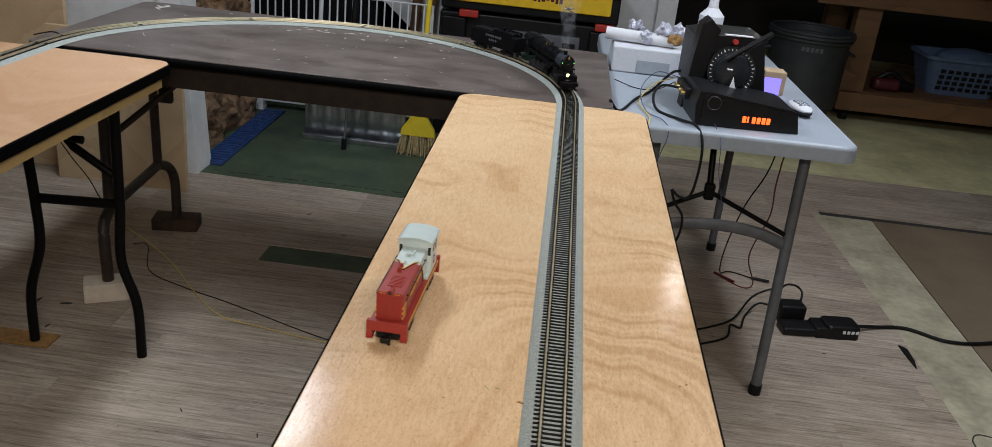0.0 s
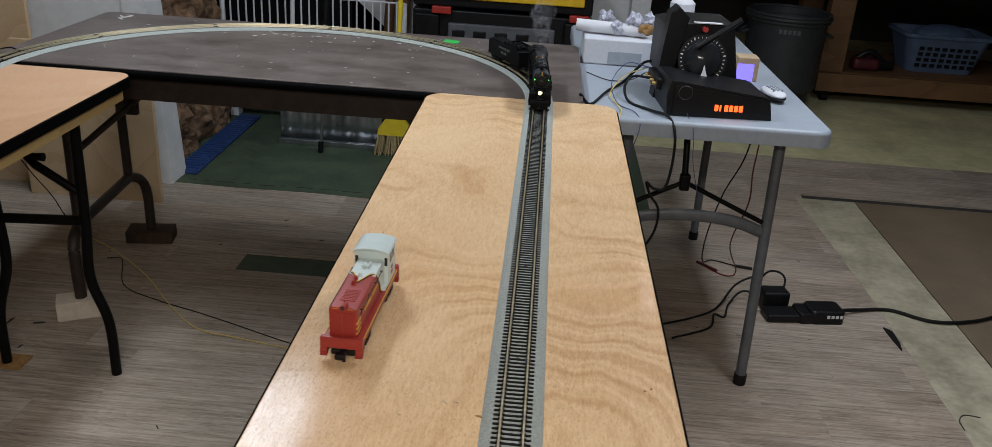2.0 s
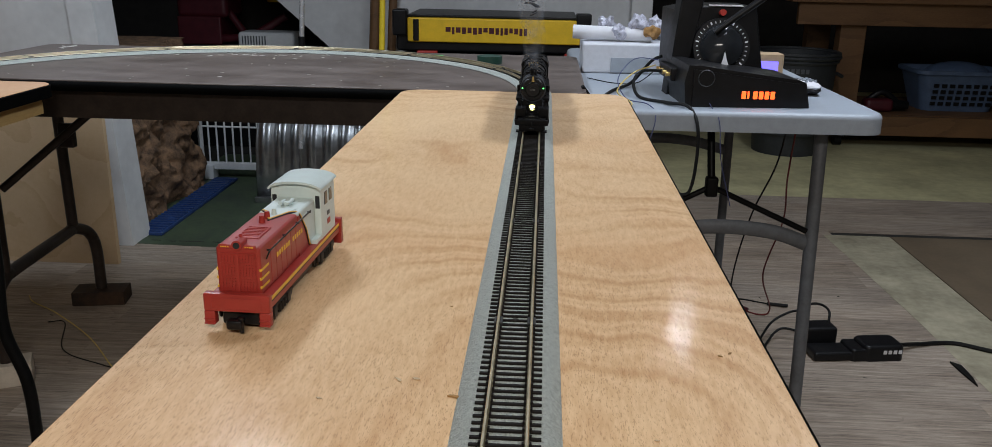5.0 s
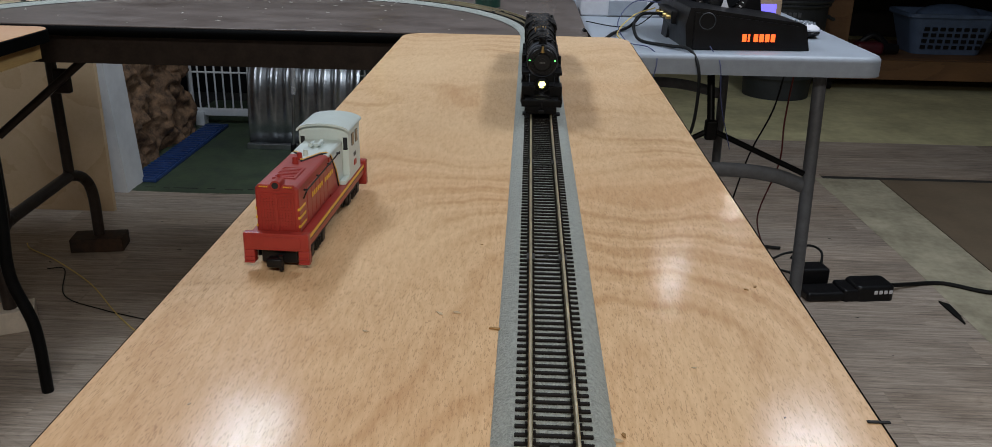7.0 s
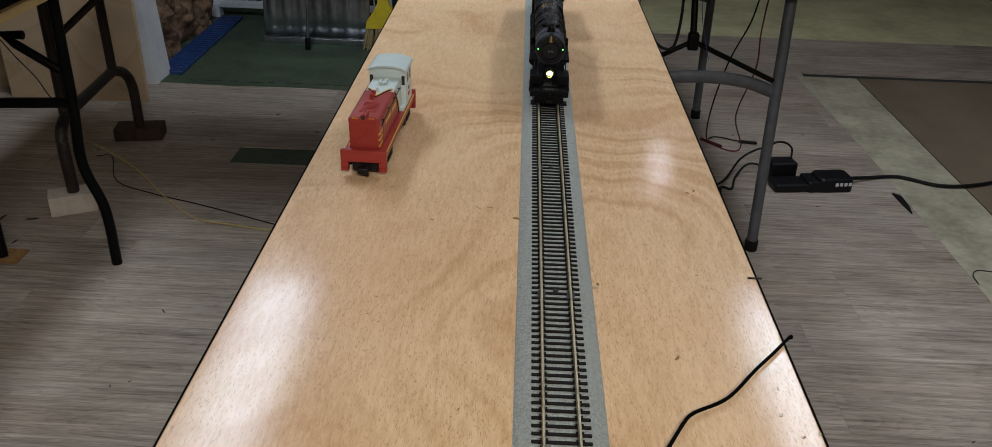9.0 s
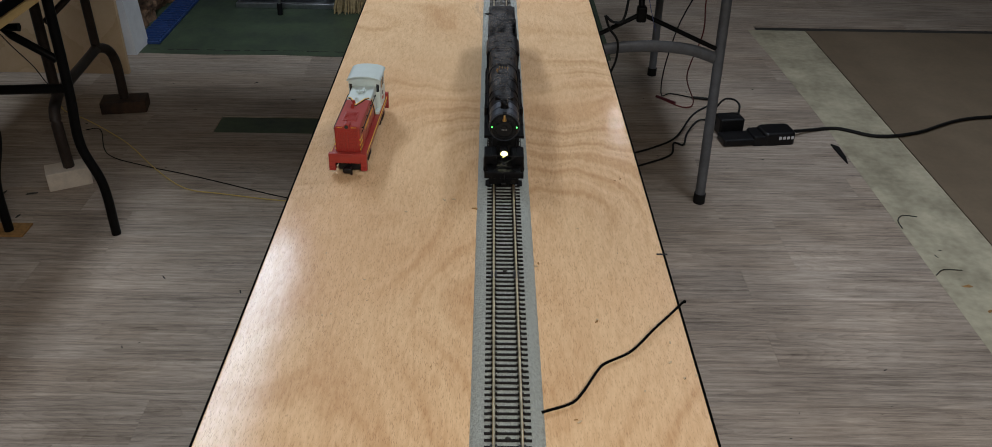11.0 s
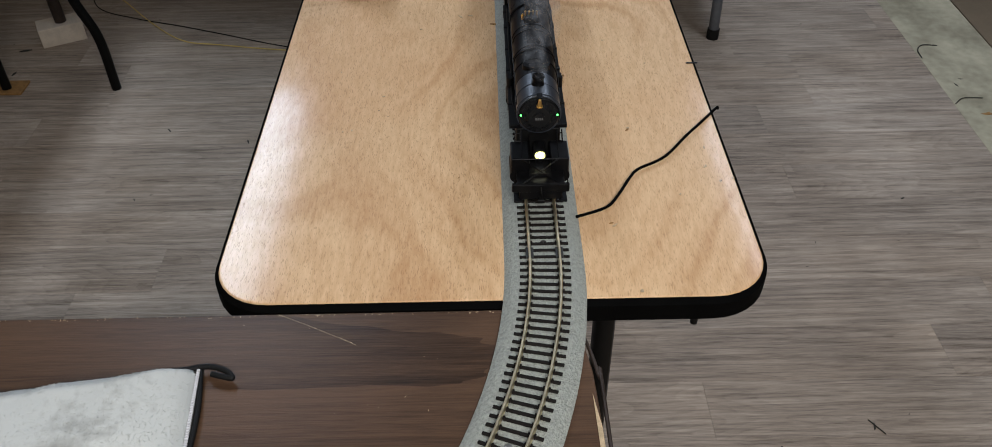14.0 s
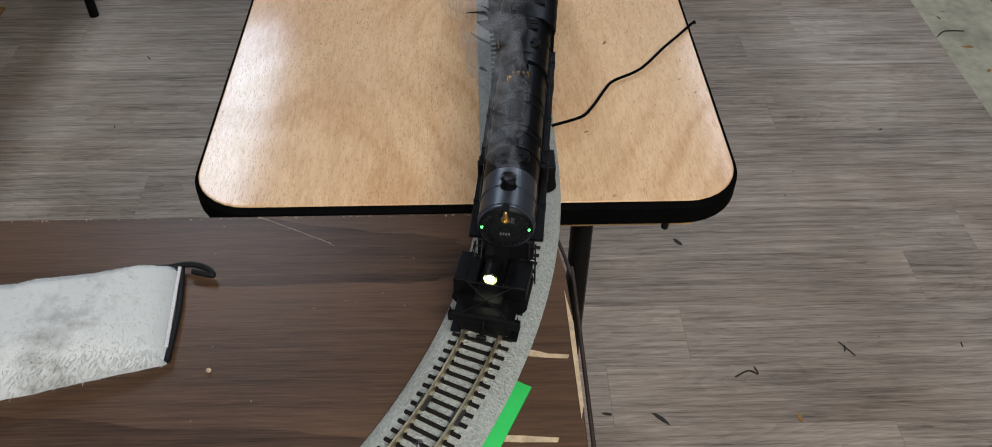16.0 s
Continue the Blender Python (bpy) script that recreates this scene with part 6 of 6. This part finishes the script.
cable("thin_wire", [(0.86, 2.0, 0.685), (0.855, 2.05, 0.55), (0.835, 2.15, 0.40), (0.84, 2.3, 0.2), (0.88, 2.48, 0.03), (0.93, 2.55, 0.004), (1.02, 2.505, 0.006)], 0.0022, RUBBER, "black test lead hanging to the floor")
cable("thin_wire", [(0.88, 2.0, 0.685), (0.885, 2.05, 0.52), (0.915, 2.15, 0.38), (0.92, 2.3, 0.18), (0.99, 2.44, 0.02), (0.952, 2.434, 0.003), (0.87, 2.52, 0.005)], 0.0022, RED_WIRE, "red test lead hanging to the floor")
cable("test_clip", [(1.0, 2.512, 0.007), (1.06, 2.50, 0.007)], 0.005, RUBBER, "black clip at the end of a lead")
cable("test_clip", [(0.87, 2.52, 0.007), (0.93, 2.46, 0.007)], 0.005, DARK_RED, "red clip at the end of a lead")


def power_strip():
    p = empty("power_strip", "black power strip with white sockets on vinyl floor", "power strip", pose(1.155, 2.185, 0, 0, 0, 8))
    part("body", bm_box(-0.13, -0.045, 0, 0.055, 0.025, 0.026, 0.008, 3), BLACK, p)
    part("neck", bm_prism(rounded(-0.03, -0.047, 0.03, 0.03, 0.012), 0.0, 0.034, 0.006), BLACK, p)
    part("head", bm_prism(rounded(0.005, -0.05, 0.118, 0.032, 0.018), 0, 0.044, 0.010, seg=3), BLACK, p)
    for i in range(4):
        part("socket", bm_box(0.056 + 0.014 * i, -0.0515, 0.021, 0.066 + 0.014 * i, -0.0495, 0.032, 0.001, 1), PAPER, p)
    a = empty("power_adapter", "black mains adapter block beside power strip", "adapter", pose(1.075, 2.215, 0, 0, 0, 8))
    part("body", bm_box(-0.043, -0.006, 0, 0.043, 0.055, 0.062, 0.008, 3), BLACK, a)
    cable("power_cable", [(1.262, 2.203, 0.022), (1.36, 2.25, 0.008), (1.46, 2.268, 0.006), (1.573, 2.212, 0.007), (1.72, 2.24, 0.008), (1.95, 2.36, 0.008), (2.3, 2.42, 0.008), (2.8, 2.6, 0.008)], 0.006, RUBBER, "thick black power cord across the floor")
    cable("power_cable", [(1.03, 2.30, 0.055), (1.06, 2.31, 0.088), (1.09, 2.30, 0.095), (1.105, 2.27, 0.088), (1.10, 2.245, 0.060)], 0.0035, RUBBER, "black cord looped above the adapter")
    cable("power_cable", [(1.04, 2.305, 0.075), (1.0, 2.30, 0.065), (0.95, 2.278, 0.04), (0.88, 2.17, 0.012), (0.80, 2.108, 0.005), (0.70, 2.05, 0.005)], 0.0035, RUBBER, "black cord trailing under the table")
    cable("power_cable", [(1.04, 2.24, 0.03), (0.98, 2.27, 0.03), (0.93, 2.22, 0.006), (0.90, 2.13, 0.005), (0.87, 2.14, 0.005), (0.84, 2.05, 0.005), (0.72, 1.97, 0.005)], 0.0035, RUBBER, "black cord lying in loops")


power_strip()

# ---- things on the floor to the left ----
thing("wood_block", bm_box(-0.06, -0.035, 0, 0.06, 0.035, 0.056, 0.002), PALE_BLOCK, "pale wood block under table foot", "block", "blocks under the table feet", at=pose(-0.998, 1.826, 0, 0, 0, 27))
thing("wood_block", bm_box(-0.075, -0.04, 0, 0.075, 0.04, 0.042, 0.002), DARK_BLOCK, "dark stained wood block under table foot", "block", "blocks under the table feet", at=pose(-1.018, 2.352, 0, 0, 0, 10))
thing("wood_offcut", bm_box(-1.40, 1.523, 0.0005, -1.005, 1.588, 0.007, 0.001, 1), LEAF, "thin orange-brown wood offcut under table leg", "offcut")
cable("thin_wire", [(-1.25, 2.36, 0.003), (-1.213, 2.317, 0.003), (-1.099, 2.24, 0.003), (-0.923, 2.087, 0.003), (-0.767, 1.907, 0.003), (-0.648, 1.798, 0.003), (-0.535, 1.769, 0.003), (-0.30, 1.73, 0.003), (-0.1, 1.76, 0.003)], 0.0018, YELLOW_WIRE, "thin yellow wire trailing over the floor")
cable("thin_wire", [(-1.092, 2.179, 0.003), (-1.042, 2.178, 0.003), (-0.956, 2.009, 0.003), (-0.818, 1.935, 0.003), (-0.682, 1.887, 0.003), (-0.559, 1.839, 0.003), (-0.32, 1.745, 0.003), (-0.1, 1.70, 0.003)], 0.0016, RUBBER, "thin black wire trailing over the floor")
cable("hanging_wire", [(-0.925, 1.549, 0.572), (-0.90, 1.549, 0.535), (-0.862, 1.549, 0.485), (-0.835, 1.549, 0.435), (-0.80, 1.549, 0.42)], 0.0013, RUBBER, "thin black wire hanging from the table brace")
cable("thin_wire", [(-1.12, 1.80, T + 0.003), (-1.08, 1.815, T + 0.012), (-1.045, 1.80, T + 0.010), (-1.02, 1.785, T + 0.004)], 0.0018, RUBBER, "short black wire feeding the track")

# ---- small things on the tables ----
cable("loose_wire", [(0.303, 0.098, T + 0.003), (0.330, 0.110, T + 0.003), (0.342, 0.125, T + 0.003), (0.357, 0.152, T + 0.003), (0.367, 0.165, T + 0.003), (0.394, 0.183, T + 0.003), (0.421, 0.216, T + 0.004), (0.442, 0.242, T + 0.003), (0.460, 0.265, T + 0.002), (0.4628, 0.2685, T - 0.001)], 0.0014, BLACK_EDGE, "loose black wire across the plywood table")
thing("tape_mark", bm_box(0.446, 0.3555, T + 0.0002, 0.4585, 0.3578, T + 0.0009), RUBBER, "short black tape mark on table edge", "tape")


def scraps(name, label, material, places, z, seed, stretch=1.6):
    """Tiny flat crumbs, each its own irregular shape."""
    bm = bmesh.new()
    rng = random.Random(seed)
    for x, y, r in places:
        n = 7
        a0, ang = rng.uniform(0, 6), rng.uniform(0, math.pi)
        pts = []
        for i in range(n):
            a = a0 + 2 * math.pi * i / n
            q = r * rng.uniform(0.5, 1.0)
            u, v = q * math.cos(a) * stretch, q * math.sin(a) / stretch
            pts.append((x + u * math.cos(ang) - v * math.sin(ang), y + u * math.sin(ang) + v * math.cos(ang)))
        bm_prism(pts, z + 0.0002, z + 0.0002 + min(0.0012, r * 0.3), bm=bm)
    return thing(name, bm, material, label, "crumbs", kind="stuff")


scraps("wood_crumbs", "tiny pale wood crumbs on plywood table", CHIP, [(0.198, 0.472, 0.0022), (0.210, 0.474, 0.0026), (0.152, 0.443, 0.0018), (0.336, 0.089, 0.002), (0.305, 0.33, 0.003), (0.43, 0.17, 0.0022), (0.435, 0.20, 0.0018), (0.40, 0.13, 0.0015), (0.36, 0.41, 0.0014), (0.12, 0.30, 0.0014), (0.07, 0.35, 0.0012)], T, 5)
scraps("dark_crumbs", "tiny dark crumbs on plywood table", LEAF, [(0.418, 0.528, 0.0018), (0.426, 0.533, 0.0018), (0.365, 0.232, 0.0020), (0.333, 0.092, 0.0018), (0.237, 0.452, 0.003), (0.31, 0.335, 0.0022), (0.22, 0.60, 0.0012), (0.20, 0.16, 0.0011), (0.05, 0.9, 0.0012)], T, 6)
_r = random.Random(21)
scraps("paint_flecks", "white paint flecks on worn dark table top", SPECK, [(_r.gauss(-0.42, 0.16), _r.gauss(2.26, 0.05), _r.uniform(0.002, 0.006)) for _ in range(26)] + [(_r.uniform(-1.0, 0.3), _r.uniform(1.76, 2.38), _r.uniform(0.0012, 0.0035)) for _ in range(60)] + [(_r.gauss(-1.02, 0.03), _r.gauss(2.33, 0.02), _r.uniform(0.006, 0.014)) for _ in range(5)], T - 0.001, 9, 2.2)
scraps("floor_litter", "small dark litter scattered on vinyl floor", DEBRIS, [(0.633, 0.683, 0.009), (0.882, 0.417, 0.005), (1.155, 1.027, 0.004), (0.446, 0.292, 0.006), (-0.36, 1.29, 0.006), (-1.167, 1.755, 0.014), (-1.084, 1.758, 0.012), (-1.067, 1.632, 0.008), (-0.568, 1.347, 0.005), (1.47, 1.49, 0.005), (-0.45, 2.45, 0.008), (-0.62, 2.6, 0.006), (0.534, 0.281, 0.010), (1.492, 1.52, 0.004)] + [(_r.uniform(-1.2, 1.4), _r.uniform(-0.2, 2.8), _r.uniform(0.0015, 0.004)) for _ in range(60)], 0.0, 14, 2.0)
scraps("brown_scrap", "brown leaf scraps on pale floor strip", LEAF, [(1.493, 1.355, 0.011), (1.52, 1.22, 0.012), (1.50, 1.25, 0.008), (0.764, 0.277, 0.007)], 0.0, 15)
cable("wire_scrap", [(1.432, 1.63, 0.002), (1.435, 1.67, 0.003), (1.46, 1.70, 0.002), (1.50, 1.695, 0.002)], 0.0016, DEBRIS, "curled scrap of dark wire on floor")
cable("wire_scrap", [(1.43, 1.40, 0.002), (1.46, 1.425, 0.003), (1.51, 1.425, 0.002)], 0.0013, DEBRIS, "scrap of thin dark wire on floor")
cable("wire_scrap", [(0.675, 0.36, 0.002), (0.70, 0.372, 0.002), (0.715, 0.365, 0.002), (0.712, 0.38, 0.002)], 0.0013, DEBRIS, "curled dark scrap on the floor")
cable("wire_scrap", [(0.875, 0.43, 0.002), (0.895, 0.40, 0.002)], 0.0011, DEBRIS, "straight dark splinter on the floor")
thing("torn_edge", bm_prism([(1.397, 2.15), (1.418, 2.13), (1.416, 2.06), (1.408, 2.015), (1.401, 2.08)], 0.0008, 0.006), RUBBER, "torn black underlay edge at the floor strip", "underlay")


def cloth():
    """A thick folded cloth with a dark hem, its end hanging loop to the right."""
    c = empty("towel", "grubby white terry towel with black stitched hem on table", "towel", pose(-0.002, -0.003, T - 0.002))
    a, b, d, e = Vector((0.016, -0.062, 0)), Vector((0.025, -0.147, 0)), Vector((-0.34, -0.243, 0)), Vector((-0.34, -0.118, 0))
    n, m = 60, 30
    bm = bmesh.new()
    top = []
    for i in range(n + 1):
        row = []
        for j in range(m + 1):
            u, v = i / n, j / m
            p = (a * (1 - u) + e * u) * (1 - v) + (b * (1 - u) + d * u) * v
            edge = min(u * 8, v * 5, 1)
            roll = max(0.0, (v - 0.55) / 0.45)
            z = 0.003 + 0.024 * math.sqrt(max(0, edge)) * math.sqrt(max(0.0, 1 - roll ** 2.4)) + 0.0016 * noise.noise(Vector((p.x * 30, p.y * 30, 0))) + 0.0008 * noise.noise(Vector((p.x * 220, p.y * 220, 3)))
            row.append(bm.verts.new((p.x + 0.001 * noise.noise(Vector((0, p.y * 90, 1))), p.y + 0.0012 * noise.noise(Vector((p.x * 60, 0, 2))), z)))
        top.append(row)
    top_co = [[v.co.copy() for v in row] for row in top]
    for p, q in zip(top, top[1:]):
        for j in range(m):
            bm.faces.new((p[j], p[j + 1], q[j + 1], q[j]))
    ring = [top[0][j] for j in range(m + 1)] + [top[i][m] for i in range(1, n + 1)] + [top[n][j] for j in range(m - 1, -1, -1)] + [top[i][0] for i in range(n - 1, 0, -1)]
    low = [bm.verts.new((v.co.x, v.co.y, 0.0003)) for v in ring]
    for i in range(len(ring)):
        k = (i + 1) % len(ring)
        bm.faces.new((ring[i], ring[k], low[k], low[i]))
    bm.faces.new(low)
    part("cloth", bm, TOWEL, c)
    rng, pile = random.Random(31), bmesh.new()
    for k in range(9000):
        u, v = rng.random() ** 1.3 * 0.62, 1 - rng.random() ** 1.5 * 0.97
        i, j = min(n - 1, int(u * n)), min(m - 1, int(v * m))
        fu, fv = u * n - i, v * m - j
        p = (top_co[i][j] * (1 - fu) + top_co[i + 1][j] * fu) * (1 - fv) + (top_co[i][j + 1] * (1 - fu) + top_co[i + 1][j + 1] * fu) * fv
        tip = p + Vector((rng.gauss(0, 0.0010), -0.0012 * max(0.0, v - 0.3) - abs(rng.gauss(0, 0.0012)) * v - (0.0035 * rng.random() if v > 0.9 else 0.0), rng.uniform(0.0002, 0.0010)))
        s = Vector((rng.gauss(0, 1), rng.gauss(0, 1), 0)).normalized() * 0.00045
        pile.faces.new([pile.verts.new(q) for q in (p - s, p + s, tip)])
    tagged(part("terry_nap", pile, TOWEL, c, "fuzzy terry pile"), kind="stuff")
    part("hem", bm_tube([(a.x + 0.001, a.y, 0.004), (0.0235, -0.10, 0.004), (b.x + 0.001, b.y, 0.004)], 0.0023), RUBBER, c, "black hem")
    part("hem", bm_tube([(a.x, a.y + 0.001, 0.006), (-0.10, -0.078, 0.004), (-0.33, -0.114, 0.004)], 0.0023), RUBBER, c, "black hem")
    part("loop", bm_tube([(0.012, -0.060, 0.005), (0.024, -0.060, 0.006), (0.036, -0.064, 0.006), (0.042, -0.070, 0.005), (0.036, -0.069, 0.005), (0.026, -0.066, 0.005)], 0.0022), RUBBER, c, "black hanging loop")
    st = bmesh.new()
    for i in range(34):
        y = -0.064 - 0.0022 * i
        bm_box(0.0155 + 0.0075 * i / 34, y - 0.0004, 0.0062, 0.0178 + 0.0075 * i / 34, y + 0.0004, 0.0078, bm=st)
    tagged(part("stitches", st, PAPER, c, "white overlock stitches"), kind="stuff")


cloth()
thing("card_slip", bm_prism([(0.2535, -0.1665), (0.2695, -0.1755), (0.2155, -0.285), (0.1995, -0.276)], T - 0.0018, T - 0.0002), GREEN_CARD, "bright green card slip on walnut table beside track", "card", "green card slips")
thing("card_slip", bm_prism([(-0.036, 2.320), (0.010, 2.312), (0.016, 2.352), (-0.030, 2.362)], T - 0.0008, T + 0.001), GREEN_CARD, "bright green card slip on worn dark table", "card", "green card slips")
tin = bm_cyl((0.15, 2.215, T - 0.0008), (0.15, 2.215, T + 0.018), 0.032, seg=32)
thing("tape_roll", tin, GREEN_TIN, "dark green roll of tape on worn dark table", "tape")


def table_chips():
    for i, pts in enumerate(([(0.262, -0.1455), (0.272, -0.1440), (0.283, -0.1475), (0.297, -0.1485), (0.296, -0.1515), (0.281, -0.1505), (0.270, -0.1490)],
                             [(0.240, -0.2100), (0.262, -0.2115), (0.285, -0.2135), (0.284, -0.2165), (0.262, -0.2160), (0.242, -0.2150)],
                             [(0.2985, -0.09), (0.3025, -0.12), (0.303, -0.19), (0.3005, -0.20), (0.2995, -0.15)])):
        thing("chipped_patch", bm_prism(pts, T - 0.002, T - 0.0013), CHIP, "bare chipboard where walnut laminate broke off", "chip", "chips in the walnut table")
    thing("bread_crumb", bm_ball((0.053, -0.157, T + 0.0002), 0.0019, (1, 0.8, 0.8)), CHIP, "small brown crumb on walnut table", "crumb")


table_chips()
rng_w = random.Random(44)
scratch = bm_tube([(0.061, -0.0065, 0), (0.078, -0.015, 0), (0.093, -0.0225, 0), (0.105, -0.029, 0), (0.115, -0.034, 0), (0.125, -0.040, 0)], 0.00013, seg=5)
for x, y in ((0.092, -0.022), (0.113, -0.033), (0.1165, -0.035), (0.121, -0.037)):
    bm_ball((x, y, 0.0), 0.0006, (1.2, 0.8, 0.5), bm=scratch, u=6, v=4)
thing("scratch", scratch, CHIP, "long pale scratch through the walnut laminate", "scratch", at=pose(0, 0, T - 0.0019))
scraps("walnut_specks", "tiny pale specks on walnut table", CHIP, [(rng_w.uniform(-0.2, 0.26), rng_w.uniform(-0.25, -0.015), rng_w.uniform(0.0003, 0.0006)) for _ in range(40)] + [(rng_w.uniform(-0.28, 0.26), rng_w.uniform(-0.0095, -0.0075), rng_w.uniform(0.0004, 0.0008)) for _ in range(80)], T - 0.002, 45)
scraps("nail_dimples", "small filled nail dimples in the plywood top", CHIP, [(0.440, 0.148, 0.0019), (0.452, 0.152, 0.0017), (0.084, 0.237, 0.0014), (0.093, 0.239, 0.0014), (0.366, 0.235, 0.0019), (0.348, 0.009, 0.0022)], T, 46, 1.1)
scraps("pin_holes", "tiny dark pin holes in the plywood top", DEBRIS, [(0.455, 0.122, 0.0012), (0.117, 0.273, 0.0008), (0.127, 0.262, 0.0007), (0.401, 0.357, 0.0009), (0.4405, 0.1475, 0.0008)], T + 0.0006, 47, 1.1)


def screws():
    """Track screws between the rails."""
    for s in (0.06, 0.31, 0.56, 0.81, 1.07, -0.145, -0.235):
        x, y, h = track_point(s)
        bm = bm_cyl((0, 0, 0.0074), (0, 0, 0.0086), 0.0026, seg=14)
        bm_box(-0.0018, -0.0003, 0.0085, 0.0018, 0.0003, 0.009, bm=bm)
        bm_box(-0.0003, -0.0018, 0.0085, 0.0003, 0.0018, 0.009, bm=bm)
        thing("track_screw", bm, GALV if s < 0 else DEBRIS, "small screw holding the track down", "screw", "track screws", at=Matrix.Translation((x, y, T)))


screws()


def ceiling_lamps():
    """The two tube fixtures and the bulb whose light falls on the tables, and two unseen fill lamps."""
    housing = mat("white_lamp_housing", (0.7, 0.7, 0.7), 0.05, 30, 0.5)
    # The third housing belongs to the added fill light behind the camera.
    for x, y, sx, sy in ((-0.58, 1.83, 0.26, 1.25), (1.16, 1.86, 0.26, 1.2), (0.5, -1.3, 1.25, 0.26)):
        l = empty("tube_and_fill_housing", "white ceiling housing over tube and fill lights", "ceiling lamp", pose(x, y, 2.16), "ceiling lamps")
        part("housing", bm_box(-sx / 2, -sy / 2, -0.06, sx / 2, sy / 2, -0.0005, 0.006), housing, l)
    # The second socket goes with the unseen fill bulb over the back concrete.
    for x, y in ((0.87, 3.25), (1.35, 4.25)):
        b = empty("bulb_and_fill_socket", "ceiling socket over bulb and fill lights", "ceiling lamp", pose(x, y, 2.16), "ceiling lamps")
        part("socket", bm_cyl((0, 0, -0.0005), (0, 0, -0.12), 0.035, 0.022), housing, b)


ceiling_lamps()


def smoke_material():
    """Thin grey smoke, patchy and mostly clear."""
    m = bpy.data.materials.new("thin_smoke")
    m.use_nodes = True
    n, l = m.node_tree.nodes, m.node_tree.links
    n.clear()
    out, mix, clear, body = n.new("ShaderNodeOutputMaterial"), n.new("ShaderNodeMixShader"), n.new("ShaderNodeBsdfTransparent"), n.new("ShaderNodeBsdfDiffuse")
    body.inputs[0].default_value = (0.62, 0.66, 0.74, 1)
    tc, nz, mr = n.new("ShaderNodeTexCoord"), n.new("ShaderNodeTexNoise"), n.new("ShaderNodeMapRange")
    nz.inputs["Scale"].default_value, nz.inputs["Detail"].default_value, nz.inputs["Distortion"].default_value = 55, 4, 1.0
    mr.inputs[1].default_value, mr.inputs[2].default_value, mr.inputs[3].default_value, mr.inputs[4].default_value = 0.38, 0.75, 0.0, 0.08
    l.new(tc.outputs["Object"], nz.inputs[0]); l.new(nz.outputs[0], mr.inputs[0]); l.new(mr.outputs[0], mix.inputs[0])
    l.new(clear.outputs[0], mix.inputs[1]); l.new(body.outputs[0], mix.inputs[2]); l.new(mix.outputs[0], out.inputs[0])
    return m


def smoke_plume():
    """Rigid wisps that rise from the chimney and travel with the engine."""
    mt = smoke_material()
    sm = empty("smoke_plume", "thin grey smoke rising from the model chimney", "smoke")
    rng = random.Random(12)
    for i in range(11):
        u = i / 10
        bm = bmesh.new()
        bmesh.ops.create_icosphere(bm, subdivisions=3, radius=0.007 + 0.017 * u)
        for v in bm.verts:
            v.co *= 1 + 0.5 * noise.noise(v.co * 60 + Vector((i * 4.0, 0, 0)))
            v.co.z *= 1.5
        bm.transform(Matrix.Translation((rng.uniform(-0.005, 0.005) * (1 + u), 0.045 * u + rng.uniform(-0.006, 0.006) * u, 0.004 + 0.12 * u ** 1.15)))
        part("wisp", bm, mt, sm)
    return sm


SMOKE = smoke_plume()
floor_planks()

# ---- movement ----


def headlight_at(t):
    """The headlight's place on the track: slower as the train leaves the far curve, then steady."""
    slow, steady, turn_at, ease = 0.1097, 0.1263, 3.5, 0.8
    u = min(1.0, max(0.0, (t - turn_at + ease) / (2 * ease)))
    gain = (steady - slow) * (ease * u * u if t < turn_at + ease else t - turn_at)
    return 1.452 + slow * turn_at - slow * t - gain



def on_two(s_front, s_back, reach):
    """Pose of a vehicle that stands on the track at two points; its origin is reach behind the front one."""
    xf, yf, _ = track_point(s_front)
    xb, yb, _ = track_point(s_back)
    d = Vector((xf - xb, yf - yb)).normalized()
    return pose(xf - d.x * reach, yf - d.y * reach, T + RAIL_Z, 0, 0, math.degrees(math.atan2(d.y, d.x)))


def motions():
    times = [0.5 * i for i in range(33)]
    body, tend, turns = [], [], {"front_engine": [], "rear_engine": []}
    for t in times:
        s = headlight_at(t) + 0.045
        m = on_two(s, s + 0.14, 0.0)
        body.append((t, m))
        tend.append((t, on_two(s + 0.375 - 0.055, s + 0.375 + 0.058, 0.055)))
        for name, a, b in (("front_engine", -0.045, 0.06), ("rear_engine", 0.10, 0.18)):
            mid = 0.0 if name == "front_engine" else 0.14
            w = on_two(s + a, s + b, mid - a)
            turns[name].append((t, m.inverted() @ w))
    walk(LOCO, body)
    rows = []
    for i, (t, m) in enumerate(body):
        top = m @ Vector((-0.003, 0, 0.086))
        rows.append((t, pose(top.x, top.y, top.z, 0, 0, 10 * math.sin(1.3 * t))))
    walk(SMOKE, rows)
    walk(TENDER, tend)
    for name, (engine, sets) in ENGINES.items():
        walk(engine, turns[name])
        for ob, x, r in sets:
            n = max(1, math.ceil(0.0127 / r / radians(80)))
            rows = []
            for i in range(160 * n + 1):
                t = 0.1 * i / n
                rows.append((t, pose(x, 0, r, 0, math.degrees((headlight_at(0.0) - headlight_at(t)) / r), 0)))
            walk(ob, rows)


motions()
